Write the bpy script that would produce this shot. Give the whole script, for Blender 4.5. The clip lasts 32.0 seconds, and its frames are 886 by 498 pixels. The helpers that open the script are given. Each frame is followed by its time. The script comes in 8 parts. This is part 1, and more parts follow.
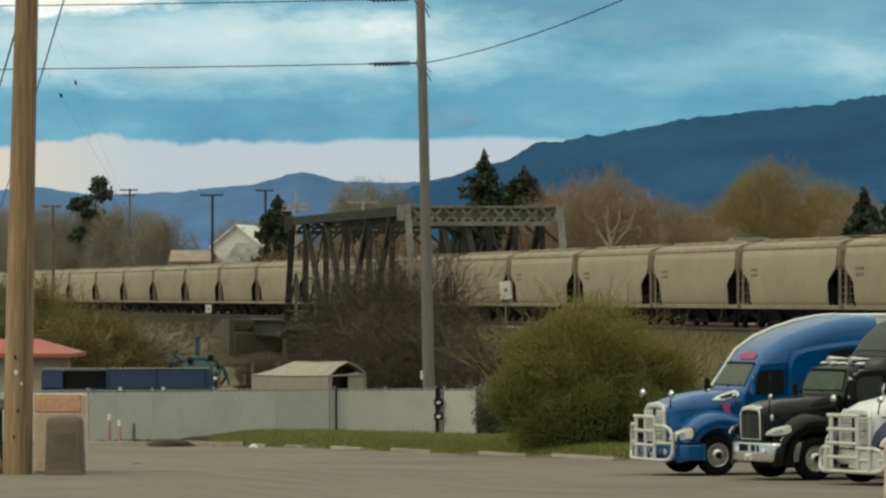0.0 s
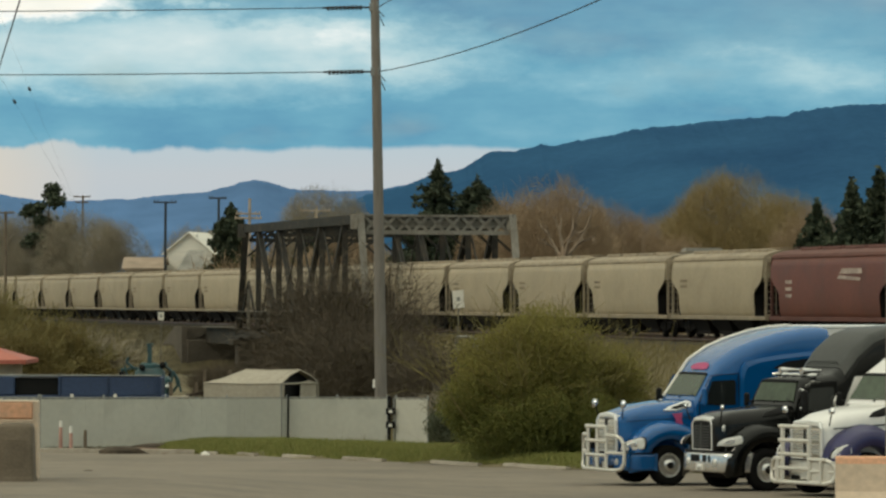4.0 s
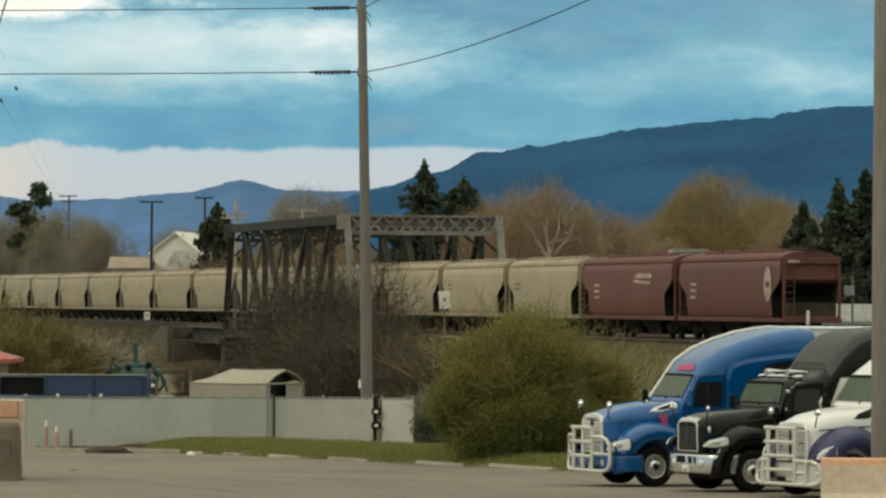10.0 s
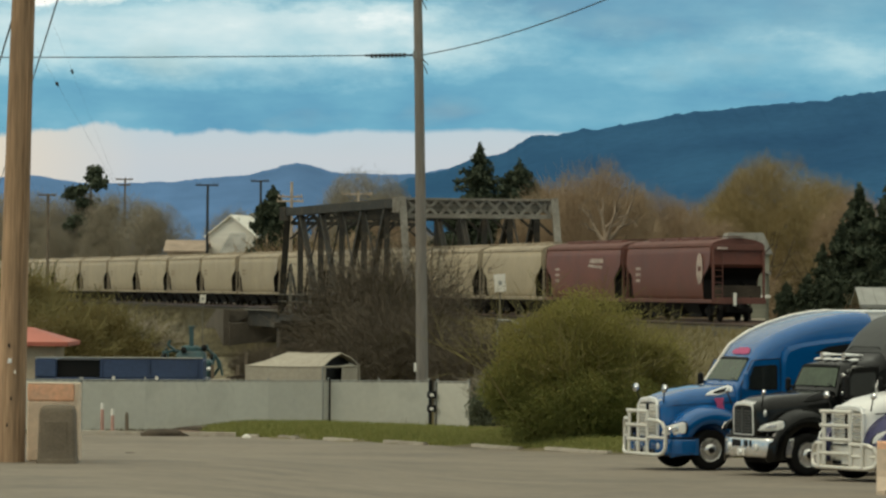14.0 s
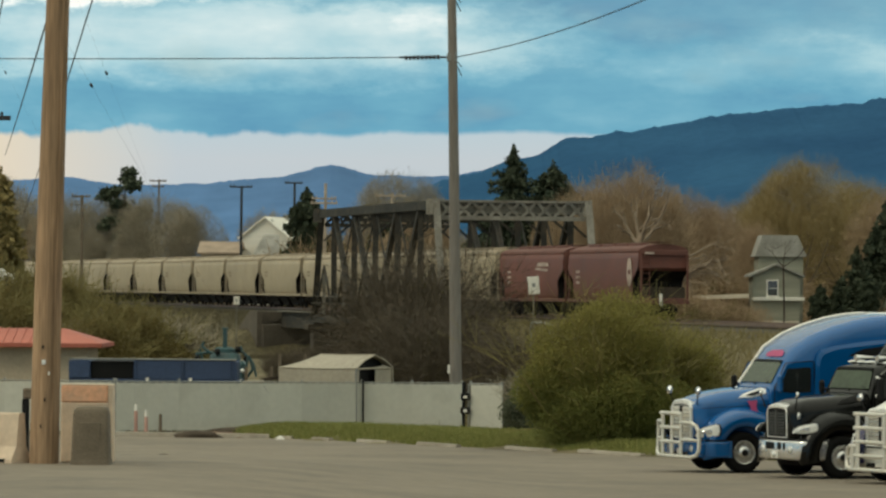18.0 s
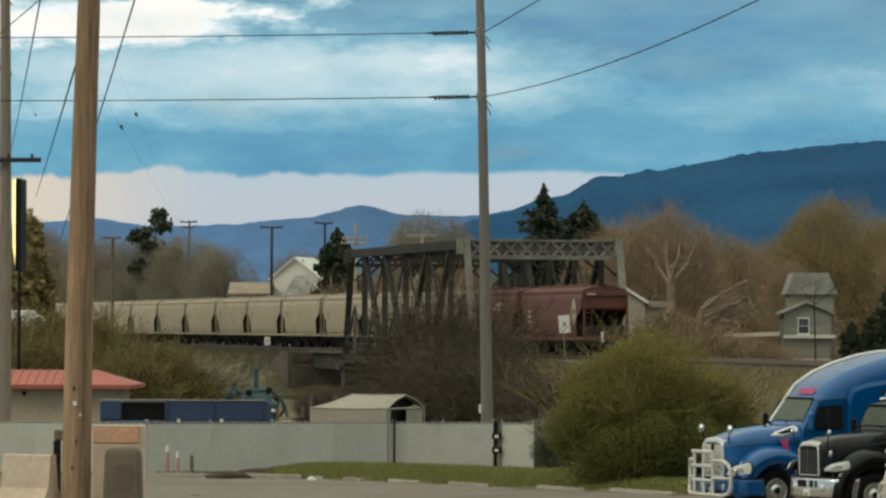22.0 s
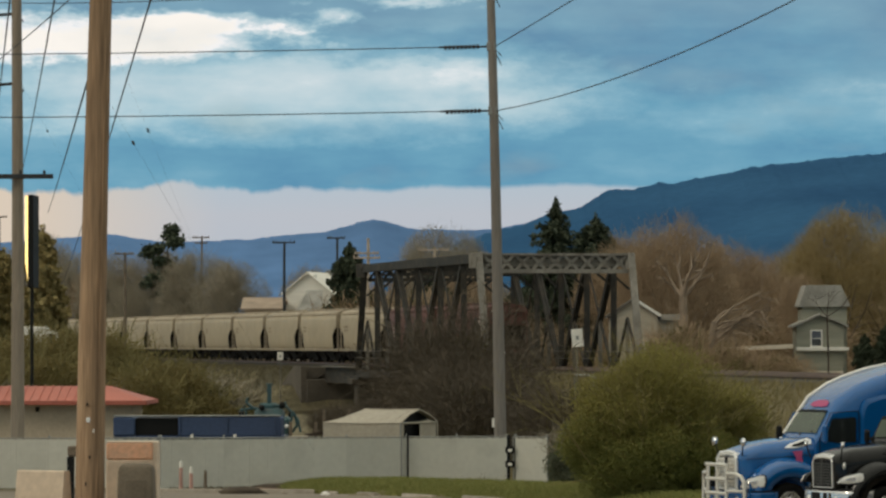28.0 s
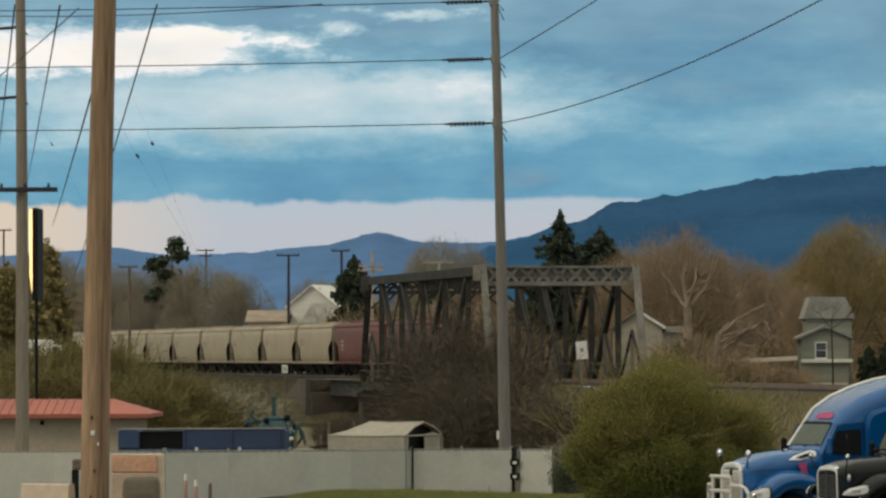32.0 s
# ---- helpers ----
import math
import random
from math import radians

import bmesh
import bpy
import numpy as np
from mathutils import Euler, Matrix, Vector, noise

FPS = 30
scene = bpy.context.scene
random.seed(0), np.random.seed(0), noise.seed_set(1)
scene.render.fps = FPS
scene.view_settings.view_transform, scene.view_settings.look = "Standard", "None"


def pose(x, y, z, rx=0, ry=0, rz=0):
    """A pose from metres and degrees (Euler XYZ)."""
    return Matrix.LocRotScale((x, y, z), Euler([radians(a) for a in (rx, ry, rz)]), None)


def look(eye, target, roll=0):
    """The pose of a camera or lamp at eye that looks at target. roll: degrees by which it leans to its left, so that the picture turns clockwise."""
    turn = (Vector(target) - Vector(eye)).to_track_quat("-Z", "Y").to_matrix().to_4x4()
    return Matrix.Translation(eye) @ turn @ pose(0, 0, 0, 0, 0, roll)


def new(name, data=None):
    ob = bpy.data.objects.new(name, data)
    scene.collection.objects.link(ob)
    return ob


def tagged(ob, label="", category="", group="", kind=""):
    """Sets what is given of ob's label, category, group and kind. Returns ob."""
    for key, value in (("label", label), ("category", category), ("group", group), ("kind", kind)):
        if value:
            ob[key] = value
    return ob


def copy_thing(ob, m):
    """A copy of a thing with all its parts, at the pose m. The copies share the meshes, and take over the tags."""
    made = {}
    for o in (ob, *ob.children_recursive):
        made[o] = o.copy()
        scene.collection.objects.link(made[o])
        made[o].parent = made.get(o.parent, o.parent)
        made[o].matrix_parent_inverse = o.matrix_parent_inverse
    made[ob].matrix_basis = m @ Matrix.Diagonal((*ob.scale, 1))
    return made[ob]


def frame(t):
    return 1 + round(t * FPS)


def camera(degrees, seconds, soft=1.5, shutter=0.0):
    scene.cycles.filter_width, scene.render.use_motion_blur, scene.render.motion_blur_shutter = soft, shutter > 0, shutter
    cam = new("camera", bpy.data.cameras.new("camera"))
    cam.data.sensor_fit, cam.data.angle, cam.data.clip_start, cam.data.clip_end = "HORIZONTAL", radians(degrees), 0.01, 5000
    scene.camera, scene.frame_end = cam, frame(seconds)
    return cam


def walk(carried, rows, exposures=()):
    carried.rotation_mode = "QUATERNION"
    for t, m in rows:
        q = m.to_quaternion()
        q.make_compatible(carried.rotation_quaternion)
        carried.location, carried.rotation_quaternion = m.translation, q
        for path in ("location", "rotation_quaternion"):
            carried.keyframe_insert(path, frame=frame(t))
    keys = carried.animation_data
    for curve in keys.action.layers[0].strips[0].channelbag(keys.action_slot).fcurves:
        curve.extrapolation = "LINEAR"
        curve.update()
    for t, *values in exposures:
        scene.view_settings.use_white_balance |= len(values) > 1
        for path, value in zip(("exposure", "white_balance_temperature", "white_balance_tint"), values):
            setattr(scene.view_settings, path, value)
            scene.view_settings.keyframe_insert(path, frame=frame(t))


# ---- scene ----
EYE = (0.0, 0.0, 4.5)
# seconds, heading to the right, tilt up, lean (degrees); the camera is held at one spot
TURNS = [
    (0.0, 0.000, 0.597, -0.180),
    (0.5, 0.042, 0.620, -0.165),
    (1.0, 0.107, 0.504, -0.198),
    (1.5, 0.297, 0.750, 0.167),
    (2.0, 0.351, 0.968, 0.218),
    (2.5, 0.428, 0.856, 0.167),
    (3.0, 0.554, 0.694, 0.215),
    (3.5, 0.638, 0.701, 0.157),
    (5.5, 0.700, 0.763, 0.274),
    (6.0, 0.741, 0.754, 0.314),
    (6.5, 0.871, 0.764, 0.284),
    (7.0, 0.903, 0.816, 0.170),
    (7.5, 0.943, 0.854, 0.206),
    (8.0, 0.950, 0.807, 0.168),
    (8.5, 0.925, 0.789, 0.220),
    (9.0, 0.890, 0.783, 0.318),
    (9.5, 0.863, 0.761, 0.301),
    (10.0, 0.832, 0.726, 0.336),
    (10.5, 0.822, 0.726, 0.340),
    (11.0, 0.813, 0.681, 0.286),
    (11.5, 0.810, 0.683, 0.273),
    (12.0, 0.738, 0.644, 0.316),
    (12.5, 0.743, 0.663, 0.350),
    (13.0, 0.732, 0.668, 0.268),
    (13.5, 0.538, 0.629, 0.344),
    (14.0, 0.072, 0.492, 0.377),
    (14.5, -0.519, 0.364, 0.421),
    (16.5, -0.442, 0.430, 0.531),
    (17.0, -0.444, 0.459, 0.573),
    (17.5, -0.421, 0.476, 0.413),
    (18.0, -0.390, 0.516, 0.470),
    (18.5, -0.363, 0.611, 0.327),
    (19.0, -0.408, 0.770, 0.347),
    (19.5, -0.528, 0.826, 0.311),
    (20.0, -0.656, 0.846, 0.295),
    (20.5, -0.701, 0.918, 0.243),
    (21.0, -0.651, 0.982, 0.234),
    (21.5, -0.653, 1.049, 0.229),
    (22.0, -0.810, 1.056, 0.165),
    (22.5, -0.798, 1.120, 0.277),
    (23.0, -0.954, 1.252, 0.250),
    (23.5, -1.372, 1.450, 0.127),
    (24.0, -1.405, 1.277, 0.000),
    (24.5, -1.341, 1.136, -0.047),
    (26.5, -1.276, 1.124, -0.063),
    (27.0, -1.197, 1.142, -0.025),
    (27.5, -1.089, 1.181, -0.105),
    (28.0, -0.980, 1.251, -0.126),
    (28.5, -0.991, 1.261, -0.164),
    (29.0, -1.052, 1.272, -0.107),
    (29.5, -1.046, 1.308, -0.197),
    (30.0, -1.071, 1.342, -0.169),
    (30.5, -1.093, 1.335, -0.063),
    (31.0, -1.084, 1.340, -0.201),
    (31.5, -1.025, 1.411, -0.193),
    (32.0, -1.039, 1.423, -0.225),
]


def aim(yaw, tilt, lean):
    a, b = radians(yaw), radians(tilt)
    way = Vector((math.sin(a) * math.cos(b), math.cos(a) * math.cos(b), math.sin(b)))
    return look(EYE, Vector(EYE) + 100 * way, lean)


cam = camera(12.097, 32.0, soft=2.5)
walk(cam, [(t, aim(a, b, c)) for t, a, b, c in TURNS],
     exposures=[(0.0, 0.10, 6250, 5), (1.0, 0.10, 6300, 5), (2.2, 0.12, 6120, 9), (3.2, 0.08, 6280, 8), (5.0, 0.12, 6450, 7), (14.0, 0.17, 6380, 7), (18.0, 0.15, 6380, 6), (19.0, 0.14, 6150, 8), (20.0, 0.06, 6110, 8), (22.5, 0.06, 6120, 8), (23.4, -0.02, 6200, 9), (24.0, -0.20, 6150, 10), (26.5, -0.12, 6300, 13), (28.0, -0.05, 6300, 13), (32.0, -0.03, 6300, 13)])

# ---- light: an overcast evening sky with a bright gap over the hills, weak warm sun behind the cloud ----
SUN_TURN, SUN_UP = radians(238), radians(40)
world = bpy.data.worlds.new("evening_sky")
scene.world = world
world.use_nodes = True


def sky_nodes(tree):
    n, l = tree.nodes, tree.links
    n.clear()
    out = n.new("ShaderNodeOutputWorld")
    bg = n.new("ShaderNodeBackground")
    l.new(bg.outputs[0], out.inputs[0])
    co = n.new("ShaderNodeTexCoord")
    sep = n.new("ShaderNodeSeparateXYZ")
    l.new(co.outputs["Generated"], sep.inputs[0])

    def ma(op, a, b=None, clamp=False):
        m = n.new("ShaderNodeMath")
        m.operation, m.use_clamp = op, clamp
        for k, v in ((0, a), (1, b)):
            if v is None:
                continue
            if isinstance(v, (int, float)):
                m.inputs[k].default_value = v
            else:
                l.new(v, m.inputs[k])
        return m.outputs[0]

    def mix(f, a, b):
        m = n.new("ShaderNodeMix")
        m.data_type = "RGBA"
        for k, v in ((0, f), (6, a), (7, b)):
            if isinstance(v, (tuple, float, int)):
                m.inputs[k].default_value = v if k == 0 else (*v, 1)
            else:
                l.new(v, m.inputs[k])
        return m.outputs[2]

    def ramp(f, stops):
        r = n.new("ShaderNodeValToRGB")
        e = r.color_ramp.elements
        while len(e) < len(stops):
            e.new(0.5)
        for k, (p, c) in zip(e, stops):
            k.position, k.color = p, (*c, 1) if isinstance(c, tuple) else (c, c, c, 1)
        l.new(f, r.inputs[0])
        return r.outputs[0]

    def noise_at(sx, sz, scale, detail, rough, off=0.0):
        c = n.new("ShaderNodeCombineXYZ")
        l.new(ma("MULTIPLY_ADD", sep.outputs[0], sx), c.inputs[0])
        l.new(ma("MULTIPLY", sep.outputs[1], sx), c.inputs[1])
        l.new(ma("MULTIPLY_ADD", sep.outputs[2], sz), c.inputs[2])
        for s in (0, 2):
            c.inputs[s].links[0].from_node.inputs[2].default_value = off
        t = n.new("ShaderNodeTexNoise")
        t.inputs["Scale"].default_value, t.inputs["Detail"].default_value, t.inputs["Roughness"].default_value = scale, detail, rough
        l.new(c.outputs[0], t.inputs["Vector"])
        return t.outputs[0]

    z = sep.outputs[2]
    sky = n.new("ShaderNodeTexSky")
    sky.sky_type, sky.sun_disc = "NISHITA", False
    sky.sun_elevation, sky.sun_rotation = SUN_UP, SUN_TURN
    clear = n.new("ShaderNodeVectorMath")
    clear.operation = "SCALE"
    l.new(sky.outputs[0], clear.inputs[0])
    clear.inputs["Scale"].default_value = 0.10
    # cloud deck: darker blue-grey underside with soft lighter billows
    big = noise_at(17, 40, 1.0, 4, 0.45, 3.7)
    fine = noise_at(48, 120, 1.0, 5, 0.55, 1.3)
    tone = ma("ADD", ma("ADD", 0.445, ma("MULTIPLY", ma("SUBTRACT", big, 0.5), 0.31)), ma("ADD", ma("MULTIPLY", ma("SUBTRACT", fine, 0.5), 0.21), ma("MULTIPLY", ma("SUBTRACT", noise_at(15, 150, 1.0, 5, 0.6, 9.2), 0.5), 0.12)))
    wx = ma("ADD", sep.outputs[0], ma("MULTIPLY", ma("SUBTRACT", noise_at(40, 90, 1.0, 6, 0.65, 5.9), 0.5), 0.09))
    wz = ma("ADD", z, ma("MULTIPLY", ma("SUBTRACT", noise_at(34, 90, 1.0, 7, 0.66, 2.2), 0.5), 0.016))
    # lighter billows and torn, sunlit openings in the deck: across, height, half sizes, strength, softness
    for cx, cz, rx, rz, k, soft_edge in ((-0.055, 0.0600, 0.092, 0.0140, 0.245, 0.9), (-0.012, 0.0622, 0.016, 0.0035, 0.06, 1.4), (-0.112, 0.0722, 0.068, 0.0068, 0.50, 0.9), (-0.068, 0.0758, 0.030, 0.0036, 0.30, 1.0), (-0.030, 0.0812, 0.022, 0.0024, 0.24, 1.2), (0.085, 0.0535, 0.065, 0.0095, 0.12, 1.2), (-0.028, 0.0700, 0.05, 0.0050, -0.09, 1.0), (0.06, 0.075, 0.07, 0.012, -0.05, 1.0)):
        dx, dz = ma("DIVIDE", ma("SUBTRACT", wx, cx), rx), ma("DIVIDE", ma("SUBTRACT", wz, cz), rz)
        blob = ma("MAXIMUM", ma("SUBTRACT", 1.0, ma("ADD", ma("MULTIPLY", dx, dx), ma("MULTIPLY", dz, dz))), 0.0)
        tone = ma("ADD", tone, ma("MULTIPLY", ma("POWER", blob, soft_edge), k))
    deck = ramp(tone, [(0.36, (0.106, 0.282, 0.424)), (0.46, (0.154, 0.370, 0.490)), (0.54, (0.235, 0.456, 0.555)), (0.61, (0.395, 0.588, 0.640)), (0.70, (0.59, 0.712, 0.720)), (0.78, (0.92, 0.92, 0.88)), (0.88, (1.0, 0.95, 0.84))])
    # greyer, thicker cloud higher up, in ragged patches
    grey = ramp(tone, [(0.36, (0.180, 0.305, 0.400)), (0.46, (0.235, 0.385, 0.465)), (0.54, (0.310, 0.465, 0.525)), (0.61, (0.43, 0.580, 0.615)), (0.70, (0.62, 0.710, 0.715)), (0.78, (0.92, 0.92, 0.88)), (0.88, (1.0, 0.95, 0.84))])
    murk = ma("ADD", z, ma("MULTIPLY", ma("SUBTRACT", noise_at(22, 60, 1.0, 6, 0.6, 6.4), 0.5), 0.05))
    deck = mix(ramp(ma("MULTIPLY", murk, 10.0), [(0.52, 0.0), (0.80, 0.70)]), deck, grey)
    # the bright gap low over the hills, its upper rim ragged
    rim = ma("ADD", z, ma("MULTIPLY", ma("SUBTRACT", noise_at(46, 20, 1.0, 6, 0.6, 8.1), 0.5), ramp(ma("ADD", 0.5, sep.outputs[0]), [(0.42, 0.011), (0.50, 0.004)])))
    rim = ma("SUBTRACT", rim, ramp(ma("ADD", 0.5, sep.outputs[0]), [(0.46, 0.0), (0.51, 0.0007)]))
    gap = ramp(ma("MULTIPLY", rim, 10.0), [(0.0, 1.0), (0.355, 1.0), (0.367, 0.0)])
    low = ramp(ma("MULTIPLY", z, 10.0), [(0.1, (0.47, 0.515, 0.56)), (0.3, (0.51, 0.54, 0.565)), (0.37, (0.47, 0.545, 0.585))])
    low = mix(ramp(ma("ADD", 0.5, sep.outputs[0]), [(0.385, 1.0), (0.43, 0.0)]), low, (0.72, 0.61, 0.47))
    veil = mix(gap, deck, low)
    part_clear = mix(ramp(ma("MULTIPLY", ma("ADD", big, 0.0), 1.0), [(0.30, 0.35), (0.42, 0.0)]), veil, clear.outputs[0])
    # higher up the cloud is thick and grey, thinner and brighter towards the zenith
    thick = mix(ramp(z, [(0.10, 0.0), (0.30, 1.0)]), part_clear, mix(ramp(big, [(0.35, 0.0), (0.65, 1.0)]), (0.30, 0.30, 0.245), (0.44, 0.435, 0.35)))
    fin = n.new("ShaderNodeVectorMath")
    fin.operation = "SCALE"
    l.new(thick, fin.inputs[0])
    l.new(ma("ADD", 1.0, ma("MULTIPLY", ma("MAXIMUM", ma("SUBTRACT", z, 0.15), 0.0), 2.2)), fin.inputs["Scale"])
    l.new(fin.outputs[0], bg.inputs[0])
    bg.inputs[1].default_value = 1.0


sky_nodes(world.node_tree)
sun = new("sun", bpy.data.lights.new("sun", "SUN"))
sun.data.energy, sun.data.angle, sun.data.color = 0.8, radians(14), (1.0, 0.89, 0.68)
sun.matrix_world = look((math.sin(SUN_TURN) * 50, math.cos(SUN_TURN) * 50, 50 * math.tan(SUN_UP)), (0, 0, 0))


# ---- materials ----
def material(name, base, rough=0.8, metal=0.0, vary=0.25, scale=3.0, bump=0.3, second=None, stain=0.0, stain_col=(0.08, 0.06, 0.045), coat=0.0, per_piece=0.0, streak=0.0, spec=0.5):
    """A surface with grain at two sizes, an optional second tone, stains and relief; sizes in metres."""
    m = bpy.data.materials.new(name)
    m.use_nodes = True
    n, l = m.node_tree.nodes, m.node_tree.links
    b = n["Principled BSDF"]
    b.inputs["Roughness"].default_value, b.inputs["Metallic"].default_value = rough, metal
    b.inputs["Coat Weight"].default_value = coat
    b.inputs["Specular IOR Level"].default_value = spec
    co = n.new("ShaderNodeTexCoord")
    mp = n.new("ShaderNodeMapping")
    l.new(co.outputs["Object"], mp.inputs[0])
    if streak:
        mp.inputs["Scale"].default_value = (1, 1, streak)
    info = n.new("ShaderNodeObjectInfo")
    sh = n.new("ShaderNodeVectorMath")
    sh.operation = "MULTIPLY_ADD"
    l.new(info.outputs["Random"], sh.inputs[0])
    sh.inputs[1].default_value = (37, 53, 71)
    l.new(mp.outputs[0], sh.inputs[2])

    def tex(s, d):
        t = n.new("ShaderNodeTexNoise")
        t.inputs["Scale"].default_value, t.inputs["Detail"].default_value = s, d
        l.new(sh.outputs[0], t.inputs["Vector"])
        return t.outputs[0]

    def ramp(f, a, ca, c, cc):
        r = n.new("ShaderNodeValToRGB")
        e = r.color_ramp.elements
        e[0].position, e[0].color, e[1].position, e[1].color = a, (*ca, 1), c, (*cc, 1)
        l.new(f, r.inputs[0])
        return r.outputs[0]

    def mix(f, a, c, mode="MIX"):
        x = n.new("ShaderNodeMix")
        x.data_type, x.blend_type = "RGBA", mode
        for k, v in ((0, f), (6, a), (7, c)):
            if isinstance(v, (tuple, float, int)):
                x.inputs[k].default_value = v if k == 0 else (*v, 1)
            else:
                l.new(v, x.inputs[k])
        return x.outputs[2]

    coarse, grain = tex(scale * 0.25, 5), tex(scale * 4, 6)
    col = ramp(coarse, 0.3, tuple(c * (1 - vary) for c in base), 0.7, tuple(min(1, c * (1 + vary)) for c in (second or base)))
    g = ramp(grain, 0.25, (1 - vary,) * 3, 0.75, (1 + vary * 0.6,) * 3)
    col = mix(1.0, col, g, "MULTIPLY")
    if per_piece:
        pr = ramp(info.outputs["Random"], 0.0, (1 - per_piece,) * 3, 1.0, (1 + per_piece,) * 3)
        col = mix(1.0, col, pr, "MULTIPLY")
    if stain:
        s = ramp(tex(scale * 0.7, 7), 0.5, (0, 0, 0), 0.68, (stain,) * 3)
        col = mix(s, col, stain_col)
    l.new(col, b.inputs["Base Color"])
    if bump:
        bp = n.new("ShaderNodeBump")
        bp.inputs["Strength"].default_value, bp.inputs["Distance"].default_value = bump, 0.02
        l.new(grain, bp.inputs["Height"])
        l.new(bp.outputs[0], b.inputs["Normal"])
    return m


def leafy(name, a, b, rough=0.75, thin=0.0):
    """Foliage or twigs: tone varies from piece to piece."""
    m = bpy.data.materials.new(name)
    m.use_nodes = True
    n, l = m.node_tree.nodes, m.node_tree.links
    p = n["Principled BSDF"]
    p.inputs["Roughness"].default_value = rough
    p.inputs["Specular IOR Level"].default_value = 0.2
    geo = n.new("ShaderNodeNewGeometry")
    r = n.new("ShaderNodeValToRGB")
    e = r.color_ramp.elements
    e[0].color, e[1].color = (*a, 1), (*b, 1)
    l.new(geo.outputs["Random Per Island"], r.inputs[0])
    l.new(r.outputs[0], p.inputs["Base Color"])
    if thin:
        # light passing through thin leaves
        tr, mx = n.new("ShaderNodeBsdfTranslucent"), n.new("ShaderNodeMixShader")
        l.new(r.outputs[0], tr.inputs[0])
        mx.inputs[0].default_value = thin
        l.new(p.outputs[0], mx.inputs[1])
        l.new(tr.outputs[0], mx.inputs[2])
        l.new(mx.outputs[0], n["Material Output"].inputs[0])
    return m


def glow(name, col, power):
    m = bpy.data.materials.new(name)
    m.use_nodes = True
    p = m.node_tree.nodes["Principled BSDF"]
    p.inputs["Base Color"].default_value = (*col, 1)
    p.inputs["Emission Color"].default_value, p.inputs["Emission Strength"].default_value = (*col, 1), power
    return m


ASPHALT = material("worn_asphalt", (0.203, 0.170, 0.129), 0.9, vary=0.16, scale=0.7, bump=0.5, stain=0.35, stain_col=(0.09, 0.08, 0.07))
DRY_GRASS = material("dry_grass_ground", (0.110, 0.092, 0.043), 0.95, vary=0.4, scale=0.5, bump=0.9, second=(0.145, 0.119, 0.06))
GRASS = leafy("green_grass", (0.135, 0.160, 0.040), (0.255, 0.245, 0.080))
WEED_BROWN = leafy("dead_brown_weeds", (0.068, 0.060, 0.036), (0.124, 0.108, 0.062))
STRAW = leafy("dry_straw", (0.17, 0.145, 0.066), (0.27, 0.225, 0.115))
CONCRETE = material("weathered_concrete", (0.36, 0.32, 0.26), 0.9, vary=0.18, scale=1.5, bump=0.4, stain=0.4, stain_col=(0.16, 0.13, 0.10))
PALE_CONCRETE = material("pale_concrete", (0.60, 0.53, 0.42), 0.85, vary=0.14, scale=1.5, bump=0.4, stain=0.3, stain_col=(0.3, 0.24, 0.18))
PEACH = material("peach_washed_concrete", (0.70, 0.555, 0.415), 0.85, vary=0.14, scale=1.5, bump=0.4, stain=0.3, stain_col=(0.40, 0.30, 0.21))
# stained pier concrete, its base darkened for shade under the truss
STAINED = material("brown_stained_shaded_concrete", (0.070, 0.058, 0.043), 0.9, vary=0.25, scale=1.5, bump=0.4, stain=0.5, stain_col=(0.07, 0.055, 0.04))
DARK_BAR = material("dull_dark_grille_metal", (0.10, 0.10, 0.095), 0.5, 0.4, vary=0.1, scale=3, bump=0.0)
POLISHED = material("polished_bright_trim", (0.80, 0.80, 0.78), 0.3, 0.2, vary=0.05, scale=3, bump=0.0)
RIM_METAL = material("polished_wheel_metal", (0.78, 0.77, 0.75), 0.24, 0.85, vary=0.08, scale=6, bump=0.0)
# grey of black paint where the sky reflection is put into the colour
SHEEN_BLACK = material("sky_sheen_grey_paint", (0.034, 0.037, 0.035), 0.4, 0.0, vary=0.2, scale=1.5, bump=0.0, spec=0.4)
ORANGE_PAINT = material("faded_orange_paint", (0.86, 0.47, 0.29), 0.8, vary=0.2, scale=2.5, bump=0.3, stain=0.4, stain_col=(0.45, 0.36, 0.28))
BROWN_AGG = material("brown_exposed_aggregate", (0.155, 0.125, 0.090), 0.95, vary=0.18, scale=6, bump=0.8)
POLE_WOOD = material("weathered_pole_wood", (0.285, 0.180, 0.100), 0.9, vary=0.40, scale=5, bump=0.9, streak=0.06, second=(0.345, 0.225, 0.135), stain=0.4, stain_col=(0.09, 0.058, 0.035))
GREY_WOOD = material("grey_pole_wood", (0.205, 0.185, 0.165), 0.9, vary=0.25, scale=5, bump=0.8, streak=0.06)
# the grey pole wood again, with warm light put into its colour
WARM_LIT_WOOD = material("warm_lit_pole_wood", (0.275, 0.228, 0.178), 0.9, vary=0.25, scale=5, bump=0.8, streak=0.06)
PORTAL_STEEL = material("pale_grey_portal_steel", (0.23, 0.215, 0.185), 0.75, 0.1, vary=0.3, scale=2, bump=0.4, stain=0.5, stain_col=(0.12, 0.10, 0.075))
# mottled concrete, its base darkened for shadow at the bridge end
ABUTMENT = material("mottled_shaded_abutment_concrete", (0.098, 0.082, 0.063), 0.9, vary=0.25, scale=1.5, bump=0.4, stain=0.45, stain_col=(0.10, 0.085, 0.065))
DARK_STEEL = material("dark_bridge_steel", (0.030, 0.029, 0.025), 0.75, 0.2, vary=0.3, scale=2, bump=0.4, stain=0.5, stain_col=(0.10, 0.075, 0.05))
